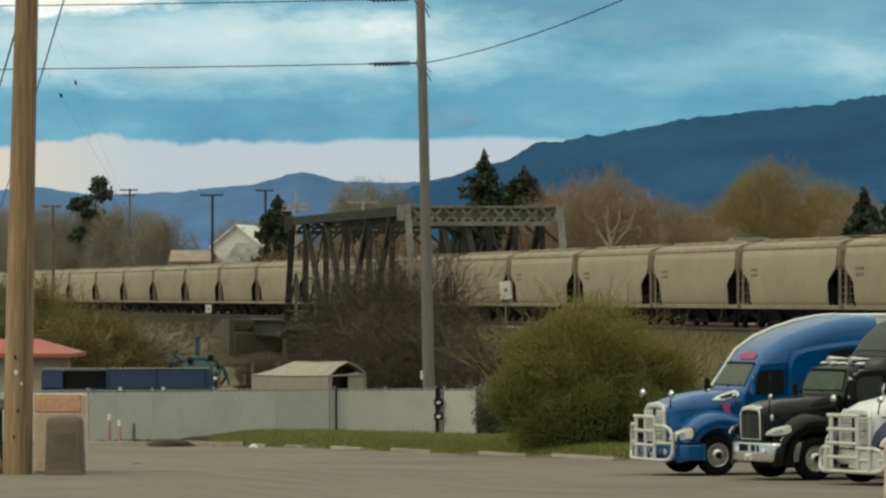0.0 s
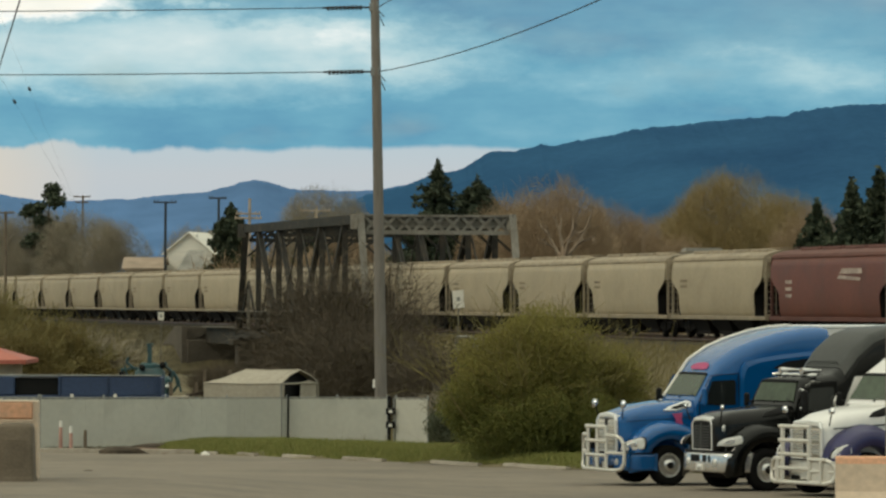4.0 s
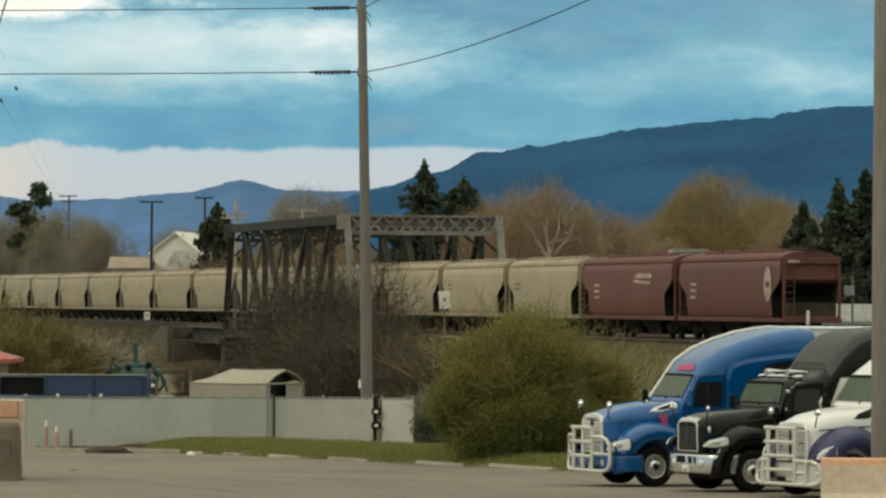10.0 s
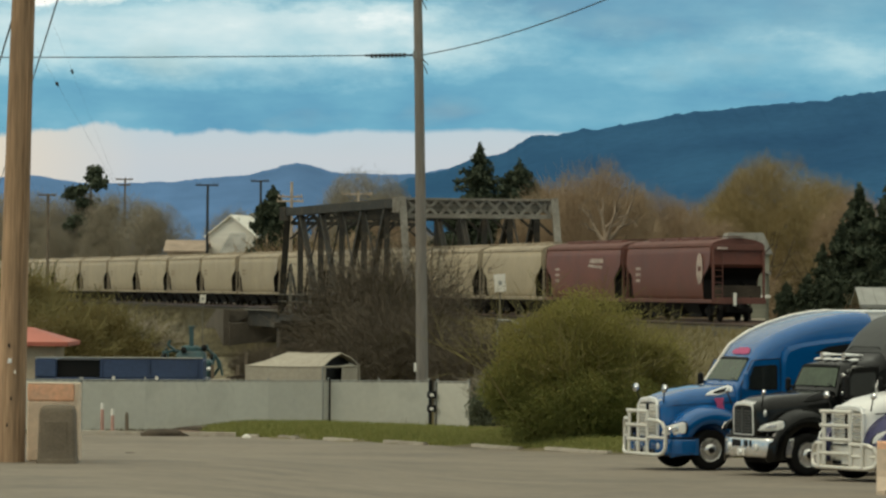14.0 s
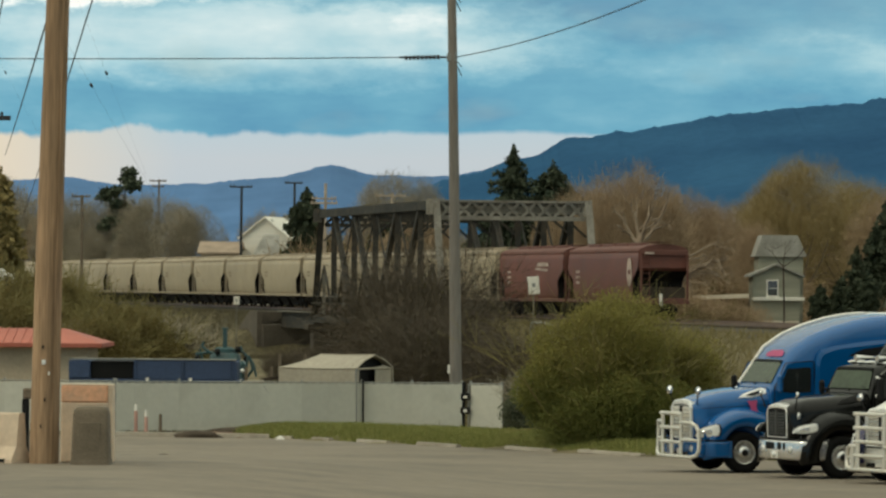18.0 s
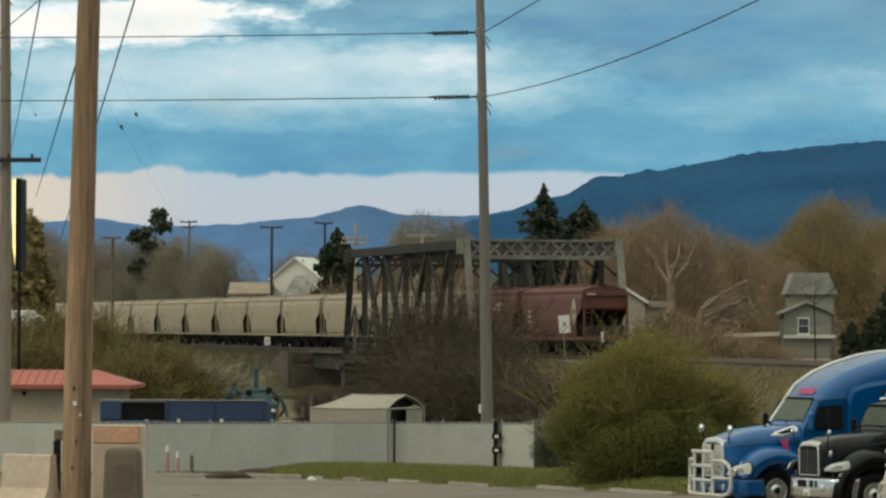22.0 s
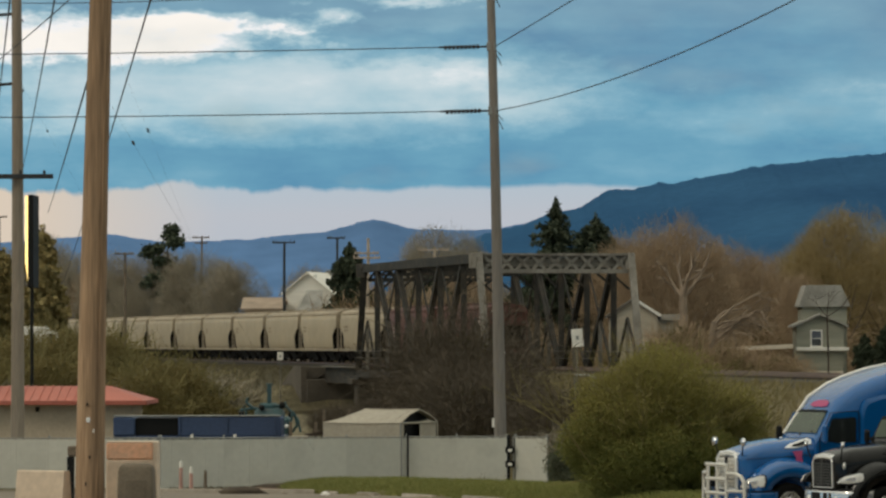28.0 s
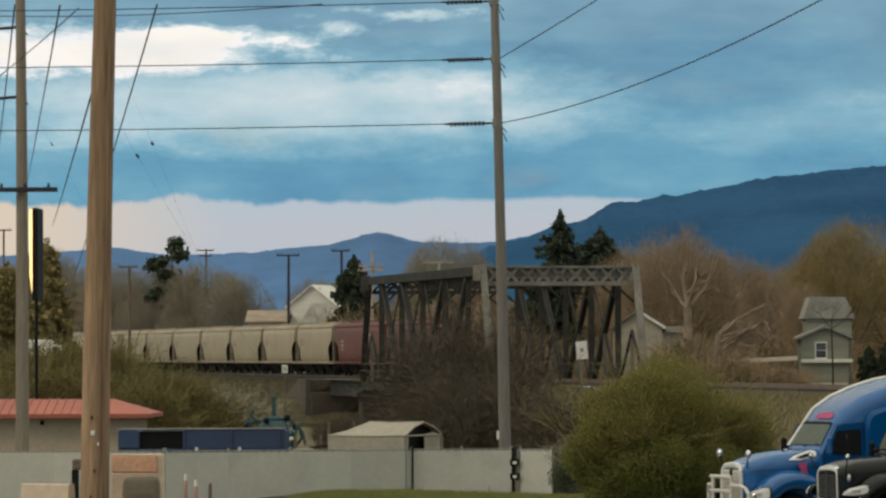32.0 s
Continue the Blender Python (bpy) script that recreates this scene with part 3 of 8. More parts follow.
ridge("backdrop", HILL_FAR, "far mountain range coloured haze-blue under the bright sky gap", 4600, [
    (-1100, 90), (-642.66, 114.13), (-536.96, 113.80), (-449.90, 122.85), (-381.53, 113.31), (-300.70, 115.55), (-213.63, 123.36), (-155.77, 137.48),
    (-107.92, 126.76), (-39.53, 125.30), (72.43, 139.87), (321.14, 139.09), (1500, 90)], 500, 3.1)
ridge("backdrop", HILL, "forested mountain ridge coloured dark haze-blue", 3600, [
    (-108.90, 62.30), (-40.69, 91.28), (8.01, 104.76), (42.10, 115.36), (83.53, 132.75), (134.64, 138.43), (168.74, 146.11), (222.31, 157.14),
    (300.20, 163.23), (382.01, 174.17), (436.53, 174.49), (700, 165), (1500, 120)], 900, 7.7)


# ---- the grain train ----
HALF = [(1.42, 1.08), (1.55, 1.45), (1.60, 1.95), (1.62, 2.35), (1.62, 2.6), (1.62, 2.85), (1.61, 3.2), (1.58, 3.75), (1.50, 4.26)]
ROOF = [(1.53, 4.24), (1.46, 4.38), (1.05, 4.54), (0.45, 4.65), (0.0, 4.68)]


def car_end(z, long, short):
    return short + (long - short) * smoothstep(2.35, 3.2, z)


def hopper_body(long, short):
    sh = Shape()
    ring = [(y, z) for y, z in HALF] + [(-y, z) for y, z in reversed(HALF)]
    rings = []
    for e, k in ((-1, 1.0), (-1, 0.0), (1, 0.0), (1, 1.0)):
        rings.append([(e * (car_end(z, long, short) if k else short - 0.4), y, z) for y, z in ring])
    return sh.loft(rings, True, False)


def hopper_roof(long):
    ring = ROOF + [(-y, z) for y, z in reversed(ROOF[:-1])]
    return Shape().loft([[(e * long, y, z) for y, z in ring] for e in (-1, -0.5, 0, 0.5, 1)], smooth=False)


def bogie_wheel():
    m = pose(0, 0, 0, 90, 0, 0)
    return Shape().lathe([(0.10, -0.09), (0.44, -0.09), (0.45, -0.05), (0.455, 0.03), (0.49, 0.05), (0.49, 0.07), (0.30, 0.07), (0.12, 0.10)], 16, m)


def side_frame():
    sh = Shape().prism([(-1.15, 0.42), (-1.0, 0.66), (-0.45, 0.74), (0.45, 0.74), (1.0, 0.66), (1.15, 0.42), (0.9, 0.36), (0.5, 0.24), (-0.5, 0.24), (-0.9, 0.36)], 1, -0.07, 0.07)
    for x in (-0.3, -0.1, 0.1, 0.3):
        sh.rod((x, 0.10, 0.28), (x, 0.10, 0.62), 0.07, n=8)
    return sh


def hopper_car(paint, dirty, long, label, marks):
    car = thing("hopper_car", (0, 0, 0), label, "railway car", "grain train cars")
    L = long
    part("body", hopper_body(L - 0.35, L - 1.75), paint, car)
    part("roof", hopper_roof(L - 0.30), dirty, car)
    part("running_board", Shape().box(-L + 0.1, L - 0.1, -0.28, 0.28, 4.74, 4.78), dirty, car)
    for x in (-5.2, -1.75, 1.75, 5.2):
        part("roof_hatch", Shape().box(x - 1.45, x + 1.45, 0.36, 0.82, 4.55, 4.72, 0.04), dirty, car)
    for e in (-1, 1):
        part("side_sill", Shape().box(-L, L, e * 1.52 - 0.05, e * 1.52 + 0.05, 1.02, 1.24, 0.02), dirty, car)
        part("eave_rail", Shape().box(-L + 0.3, L - 0.3, e * 1.50 - 0.05, e * 1.50 + 0.05, 4.17, 4.28, 0.02), dirty, car)
        end = part("end_sill", Shape().box(e * (L - 0.06) - 0.06, e * (L - 0.06) + 0.06, -1.5, 1.5, 1.0, 1.35, 0.02), dirty, car)
        part("end_beam", Shape().box(e * (L - 0.2) - 0.05, e * (L - 0.2) + 0.05, -1.5, 1.5, 3.98, 4.28, 0.02), dirty, end)
        for y in (-1.46, 1.46):
            part("corner_post", Shape().box(e * (L - 0.12) - 0.06, e * (L - 0.12) + 0.06, y - 0.06, y + 0.06, 1.3, 4.0), dirty, end)
        part("end_sheet", Shape().loft([[(e * (car_end(z, L - 0.35, L - 1.75) + 0.02), y, z) for z in (3.0, 3.2, 3.7, 4.26)] for y in (-1.57, 1.57)], False, False, False), paint, end)
        for y in (-0.75, 0.75):
            part("slope_post", Shape().beam((e * (L - 0.3), y, 1.3), (e * (L - 1.7), y, 2.2), 0.1, 0.12), UNDER, end)
        # near-black sheet: the overhang's shade is put into its colour
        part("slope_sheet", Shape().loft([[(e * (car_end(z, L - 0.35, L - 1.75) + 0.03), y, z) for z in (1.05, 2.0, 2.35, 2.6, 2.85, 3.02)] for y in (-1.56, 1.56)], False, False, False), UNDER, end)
        lad = Shape()
        for k in range(8):
            lad.rod((e * (L - 0.02), 0.95, 1.5 + 0.34 * k), (e * (L - 0.02), 1.42, 1.5 + 0.34 * k), 0.022, n=5)
        part("ladder", lad.rod((e * (L - 0.02), 0.95, 1.3), (e * (L - 0.02), 0.95, 4.1), 0.025, n=5), dirty, end)
        part("coupler", Shape().box(min(e * (L - 0.3), e * (L + 0.38)), max(e * (L - 0.3), e * (L + 0.38)), -0.14, 0.14, 0.72, 1.0, 0.04), UNDER, car)
        bogie = part("bogie", Shape().box(e * (L - 2.0) - 0.28, e * (L - 2.0) + 0.28, -1.15, 1.15, 0.45, 0.95, 0.05), UNDER, car)
        for y in (-1.0, 1.0):
            f = part("side_frame", side_frame(), UNDER, bogie)
            f.matrix_basis = pose(e * (L - 2.0), y, 0.12, 0, 0, 0 if y > 0 else 180)
            for x in (-0.88, 0.88):
                w = part("wheel", bogie_wheel(), UNDER, bogie)
                w.matrix_basis = pose(e * (L - 2.0) + x, y * 0.78, 0.46, 0, 0, 0 if y > 0 else 180)
    # sill and hoppers kept broad and near-black to fill in the shade underneath
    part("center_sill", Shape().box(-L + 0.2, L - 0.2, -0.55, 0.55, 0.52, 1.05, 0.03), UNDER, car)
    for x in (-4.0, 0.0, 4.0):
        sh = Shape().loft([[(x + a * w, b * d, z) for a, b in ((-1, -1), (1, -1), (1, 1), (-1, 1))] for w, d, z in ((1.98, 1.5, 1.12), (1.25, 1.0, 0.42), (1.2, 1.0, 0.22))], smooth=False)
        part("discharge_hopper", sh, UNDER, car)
    for x, z, w, h, lean in marks:
        sh = Shape().add([(x - w, 0, z - h), (x + w, 0, z - h), (x + w + lean, 0, z + h), (x - w + lean, 0, z + h)], [(0, 1, 2, 3)], pose(0, 1.645, 0))
        part("painted_mark", sh, LOGO_WHITE, car)
    return car


tan_car = hopper_car(TAN_PAINT, TAN_DIRTY, 8.62, "dusty tan rounded-side grain hopper car in the moving train", [])
for zz in (3.05, 2.75):
    part("reporting_mark", Shape().box(5.2, 6.5, 1.63, 1.648, zz, zz + 0.12), MARK_BROWN, tan_car)
red_car = hopper_car(RED_PAINT, RED_DIRTY, 9.52, "faded oxide-red grain hopper car with a slanted pale emblem", [])
part("emblem", Shape().add([(-5.4, 1.645, 3.35), (-1.9, 1.645, 3.35), (-2.3, 1.635, 3.62), (-5.2, 1.64, 3.6)], [(0, 1, 2, 3)]).add([(-5.0, 1.645, 3.0), (-1.6, 1.645, 3.12), (-1.8, 1.645, 3.28), (-5.1, 1.645, 3.16)], [(0, 1, 2, 3)]), LOGO_WHITE, red_car)
for zz in (2.9, 2.55, 2.2):
    part("reporting_mark", Shape().box(5.6, 6.6, 1.63, 1.648, zz, zz + 0.16), LOGO_WHITE, red_car)
tail_car = hopper_car(RED_PAINT, RED_DIRTY, 9.2, "last oxide-red grain hopper car with an oval pale emblem", [])
oval = [(-6.95 + 0.62 * math.cos(a), 1.65, 2.95 + 0.88 * math.sin(a)) for a in [2 * math.pi * k / 20 for k in range(20)]]
mark = part("emblem", Shape().add(oval, [tuple(range(20))]), LOGO_WHITE, tail_car, "faded pale oval emblem")
part("emblem_bar", Shape().box(-7.25, -6.65, 1.652, 1.658, 2.80, 3.08), RED_DIRTY, mark)
part("painted_mark", Shape().box(-9.30, -9.27, 0.70, 1.30, 4.02, 4.16), LOGO_WHITE, tail_car)
part("end_panel", Shape().box(-8.80, -8.74, -1.40, 1.40, 1.2, 2.02, 0.02), DIRT, tail_car, "dark brown panel across the end platform")
for zz in (2.9, 2.55, 2.2):
    part("reporting_mark", Shape().box(5.6, 6.6, 1.63, 1.648, zz, zz + 0.16), LOGO_WHITE, tail_car)
part("end_marker", Shape().box(-9.42, -9.28, 0.2, 0.36, 0.9, 1.62, 0.03), SIGN_WHITE, tail_car, "white box of the rear-end marker")

TRAIN = [(red_car, -9.9), (tail_car, -29.4), (tan_car, 9.0)]
for k in range(1, 22):
    TRAIN.append((copy_thing(tan_car, Matrix()), 9.0 + CAR * k))


def train_pose(s):
    a, b = on_line(s - 6.6), on_line(s + 6.6)
    d = b - a
    return Matrix.Translation((a + b) / 2) @ pose(0, 0, 0, 0, 0, math.degrees(math.atan2(d.y, d.x)))


def train_at(offset, t):
    return train_pose(-17.28 + 5.602 * t + offset)


# ---- railway truss bridge ----
def bridge():
    br = thing("railway_bridge", tuple(on_line(BRIDGE[0], 1.15, 0)), "dark weathered steel through-truss railway bridge with a lattice portal", "bridge")
    base = br.matrix_basis.inverted()
    s0, s1, n = BRIDGE[0], BRIDGE[1], 6
    zb, zt = RAIL_Z - 0.75, 10.35
    lo = [s0 + (s1 - s0) * k / n for k in range(n + 1)]
    hi = [s0 + 3.0] + lo[1:-1] + [s1 - 3.0]

    def at(s, d, z):
        return base @ on_line(s, d, z)

    for d in (-4.45, 6.75):
        part("top_chord", Shape().beam(at(hi[0], d, zt), at(hi[-1], d, zt), 0.55, 0.65), DARK_STEEL, br)
        part("bottom_chord", Shape().beam(at(lo[0], d, zb), at(lo[-1], d, zb), 0.45, 0.6), DARK_STEEL, br)
        for e, (a, b) in enumerate(((lo[0], hi[0]), (lo[-1], hi[-1]))):
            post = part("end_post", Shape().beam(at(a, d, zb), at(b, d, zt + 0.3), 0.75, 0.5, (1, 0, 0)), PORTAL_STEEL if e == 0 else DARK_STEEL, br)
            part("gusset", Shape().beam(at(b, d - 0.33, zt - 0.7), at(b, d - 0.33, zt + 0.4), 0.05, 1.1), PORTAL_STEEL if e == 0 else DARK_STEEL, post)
        for k in range(1, n):
            part("vertical", Shape().beam(at(lo[k], d, zb), at(hi[k], d, zt), 0.42, 0.45, (1, 0, 0)), DARK_STEEL, br)
        for k in range(n):
            a, b = ((lo[k + 1], hi[k]) if k < n // 2 else (lo[k], hi[k + 1]))
            if 0 < k < n - 1:
                part("diagonal", Shape().beam(at(a, d - 0.1, zb), at(b, d - 0.1, zt), 0.16, 0.42).beam(at(a, d + 0.12, zb), at(b, d + 0.12, zt), 0.16, 0.42), DARK_STEEL, br)
                a, b = ((lo[k], hi[k + 1]) if k < n // 2 else (lo[k + 1], hi[k]))
                part("counter_brace", Shape().beam(at(a, d, zb), at(b, d, zt), 0.10, 0.18), DARK_STEEL, br)
            mid = (lo[k] + lo[k + 1]) / 2
            part("sub_vertical", Shape().beam(at(mid, d, zb), at(mid, d, (zb + zt) / 2 + (0.4 if 0 < k < n - 1 else -0.6)), 0.26, 0.28, (1, 0, 0)), PALE_STEEL, br)
            part("sub_strut", Shape().beam(at(lo[k], d, zb), at(mid, d, (zb + zt) / 2), 0.16, 0.2).beam(at(lo[k + 1], d, zb), at(mid, d, (zb + zt) / 2), 0.16, 0.2), DARK_STEEL, br)
        part("hand_rail", Shape().beam(at(s0, d - 0.25, RAIL_Z + 1.1), at(s1, d - 0.25, RAIL_Z + 1.1), 0.05, 0.05).beam(at(s0, d - 0.25, RAIL_Z + 0.55), at(s1, d - 0.25, RAIL_Z + 0.55), 0.04, 0.04), PALE_STEEL, br)
    for s in hi:
        sway = s in (hi[0], hi[-1])
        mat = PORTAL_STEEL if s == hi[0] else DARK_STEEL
        depth = 1.2 if sway else 0.9
        top, bot = zt + (0.28 if sway else 0.1), zt + 0.28 - depth
        fr = part("portal_frame" if sway else "sway_frame", Shape().beam(at(s, -4.2, top), at(s, 6.5, top), 0.3, 0.16).beam(at(s, -4.2, bot), at(s, 6.5, bot), 0.3, 0.30 if sway else 0.16), mat, br, "lattice portal between the end posts" if sway else "")
        bays = 9
        for k in range(bays):
            a, b = -4.2 + 10.7 * k / bays, -4.2 + 10.7 * (k + 1) / bays
            part("lattice_bar", Shape().beam(at(s, a, bot), at(s, b, top), 0.05, 0.2).beam(at(s, a, top), at(s, b, bot), 0.05, 0.2), mat, fr)
        for d, e in ((-4.3, 1), (6.6, -1)):
            part("knee_brace", Shape().beam(at(s, d, bot - 1.3), at(s, d + e * 1.5, bot), 0.12, 0.16), DARK_STEEL, fr)
        if s == hi[0]:
            part("portal_plate", Shape().beam(at(s + 0.25, -4.2, (top + bot) / 2), at(s + 0.25, 6.5, (top + bot) / 2), 0.03, 0.55), PALE_STEEL, fr)
    for k in range(n):
        part("top_lateral", Shape().beam(at(hi[k], -4.2, zt + 0.2), at(hi[k + 1], 6.5, zt + 0.2), 0.14, 0.14).beam(at(hi[k], 6.5, zt + 0.2), at(hi[k + 1], -4.2, zt + 0.2), 0.14, 0.14), DARK_STEEL, br)
    for s in lo:
        part("floor_beam", Shape().beam(at(s, -4.5, zb - 0.1), at(s, 6.8, zb - 0.1), 0.35, 0.8), DARK_STEEL, br)
    for d in (-0.8, 0.8, 3.2, 4.8):
        part("stringer", Shape().beam(at(s0, d, zb + 0.3), at(s1, d, zb + 0.3), 0.3, 0.5), DARK_STEEL, br)
    m = Shape().box(-5.0, 5.0, -0.11, 0.11, -0.11, 0.11, 0.02).mesh("tie", TIE_WOOD)
    for k in range(int((s1 - s0) / 0.6)):
        s = s0 + 0.3 + 0.6 * k
        t = part("tie", m, TIE_WOOD, br)
        t.matrix_basis = base @ Matrix.Translation(on_line(s, 1.15, RAIL_Z - 0.28)) @ pose(0, 0, 0, 0, 0, math.degrees(heading(s)))
    return br


bridge()


def abutment(s, e):
    ab = thing("bridge_abutment", tuple(on_line(s, 1.15, -3)), "stained concrete abutment, stepped seat, bridge shade in its colour", "abutment")
    b = ab.matrix_basis.inverted() @ Matrix.Translation(on_line(s, 1.15, 0)) @ pose(0, 0, 0, 0, 0, math.degrees(heading(s)))
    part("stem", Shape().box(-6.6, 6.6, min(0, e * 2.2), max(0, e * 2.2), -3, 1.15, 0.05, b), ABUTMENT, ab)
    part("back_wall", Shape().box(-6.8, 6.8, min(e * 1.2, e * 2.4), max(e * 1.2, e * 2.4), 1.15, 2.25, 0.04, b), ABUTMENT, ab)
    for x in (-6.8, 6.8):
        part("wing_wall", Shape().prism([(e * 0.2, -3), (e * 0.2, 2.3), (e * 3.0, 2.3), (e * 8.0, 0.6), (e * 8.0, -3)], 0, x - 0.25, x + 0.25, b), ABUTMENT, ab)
    return ab


abutment(BRIDGE[0], -1)


def approach_span():
    sp = thing("approach_span", tuple(on_line(BRIDGE[1], 1.15, 0)), "short dark plate-girder span beyond the truss", "bridge span")
    base = sp.matrix_basis.inverted()
    for d in (-3.6, 5.9):
        part("plate_girder", Shape().beam(base @ on_line(BRIDGE[1] + 0.5, d, RAIL_Z - 1.0), base @ on_line(CUT_END, d, RAIL_Z - 1.0), 0.35, 1.3), DARK_STEEL, sp)
        part("walkway_edge", Shape().beam(base @ on_line(BRIDGE[1] + 0.5, d * 1.1, RAIL_Z - 0.25), base @ on_line(CUT_END, d * 1.1, RAIL_Z - 0.25), 0.5, 0.12), PALE_STEEL, sp)
    for k in range(24):
        part("tie", Shape().beam(base @ on_line(BRIDGE[1] + 0.6 + 0.68 * k, -3.6, RAIL_Z - 0.28), base @ on_line(BRIDGE[1] + 0.6 + 0.68 * k, 5.9, RAIL_Z - 0.28), 0.22, 0.22), TIE_WOOD, sp)


approach_span()
abutment(CUT_END, 1)


def bridge_pier():
    p = thing("bridge_pier", tuple(on_line(BRIDGE[1], 1.15, -3)), "stained concrete pier, darkened for the shade under the truss", "pier")
    b = p.matrix_basis.inverted() @ Matrix.Translation(on_line(BRIDGE[1], 1.15, 0)) @ pose(0, 0, 0, 0, 0, math.degrees(heading(BRIDGE[1])))
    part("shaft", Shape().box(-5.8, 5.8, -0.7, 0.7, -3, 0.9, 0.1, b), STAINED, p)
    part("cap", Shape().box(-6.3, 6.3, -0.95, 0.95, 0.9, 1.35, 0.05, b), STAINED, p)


bridge_pier()


# ---- parked semi tractors ----
def hull(x, w, z0, z1, r, tuck=0.0):
    """One section of a rounded cab or bonnet: half width, floor, top, corner radius, narrowing at the top."""
    pts = []
    for sgn in (1, -1):
        arc = [(w - r + r * math.cos(a) - tuck, z1 - r + r * math.sin(a)) for a in (0, 0.4, 0.8, 1.2, math.pi / 2)]
        side = [(w, z0), (w, z0 + (z1 - r - z0) * 0.5)] + arc
        pts += [(x, sgn * y, z) for y, z in (side if sgn == 1 else reversed(side))]
    return pts


def tyre_shape(r, w):
    m = pose(0, 0, 0, 90, 0, 0)
    return Shape().lathe([(r * 0.56, -w * 0.36), (r * 0.62, -w * 0.5), (r * 0.9, -w * 0.5), (r, -w * 0.36), (r, w * 0.36), (r * 0.9, w * 0.5), (r * 0.62, w * 0.5), (r * 0.56, w * 0.36)], 28, m)


def rim_shape(r, w):
    m = pose(0, 0, 0, 90, 0, 0)
    sh = Shape().lathe([(r * 0.57, w * 0.42), (r * 0.60, w * 0.46), (r * 0.54, w * 0.46), (r * 0.50, w * 0.30), (r * 0.36, w * 0.22), (r * 0.30, w * 0.42), (r * 0.20, w * 0.56), (r * 0.10, w * 0.60), (0.001, w * 0.60)], 24, pose(0, 0, 0, -90, 0, 0))
    for k in range(10):
        a = 2 * math.pi * k / 10
        sh.rod((r * 0.33 * math.cos(a), w * 0.25, r * 0.33 * math.sin(a)), (r * 0.33 * math.cos(a), w * 0.44, r * 0.33 * math.sin(a)), 0.02, n=6)
    return sh


def rim_holes(r, w):
    sh = Shape()
    for k in range(10):
        a = 2 * math.pi * (k + 0.5) / 10
        sh.rod((r * 0.43 * math.cos(a), w * 0.2, r * 0.43 * math.sin(a)), (r * 0.43 * math.cos(a), w * 0.36, r * 0.43 * math.sin(a)), 0.036, n=8)
    return sh


TYRE, RIM, HOLES = tyre_shape(0.52, 0.29).mesh("tyre", RUBBER), rim_shape(0.52, 0.29).mesh("rim", RIM_METAL), rim_holes(0.52, 0.29).mesh("hand_hole", BLACK_PLASTIC)
HUB = Shape().lathe([(0.001, 0.10), (0.085, 0.10), (0.09, 0.185), (0.06, 0.20), (0.001, 0.20)], 16, pose(0, 0, 0, -90, 0, 0)).mesh("hub_cap", BLACK_PLASTIC)


def truck_wheel(truck, x, y, turn=0):
    w = part("wheel", TYRE, RUBBER, truck)
    w.matrix_basis = pose(x, y, 0.52, 0, 0, turn + (0 if y > 0 else 180))
    part("rim", RIM, RIM_METAL, w)
    part("hand_holes", HOLES, BLACK_PLASTIC, w)
    part("hub_cap", HUB, BLACK_PLASTIC, w)
    return w


def fender(x, w0, w1, r, zc=0.55):
    """A tall rounded front fender with the wheel arch cut into it."""
    rings = []
    for k in range(-1, 17):
        a = math.pi * k / 15
        o = (x + r * 1.42 * math.cos(a) - 0.08 * math.sin(a), zc - 0.05 + r * 1.40 * math.sin(a) ** 0.85 if a > 0 and a < math.pi else zc - 0.2)
        i = (x + r * 0.84 * math.cos(a), zc + r * 0.84 * math.sin(a))
        rings.append([(o[0], w0, o[1] + 0.12), (o[0], w0 + (w1 - w0) * 0.45, o[1] + 0.08), (o[0], w0 + (w1 - w0) * 0.8, o[1] - 0.02), (o[0] * 0.85 + i[0] * 0.15, w1, o[1] * 0.78 + i[1] * 0.22), (i[0], w1, i[1]), (i[0], w1 - (w1 - w0) * 0.08, i[1] - 0.02), (i[0], w0, i[1])])
    return Shape().loft(rings)


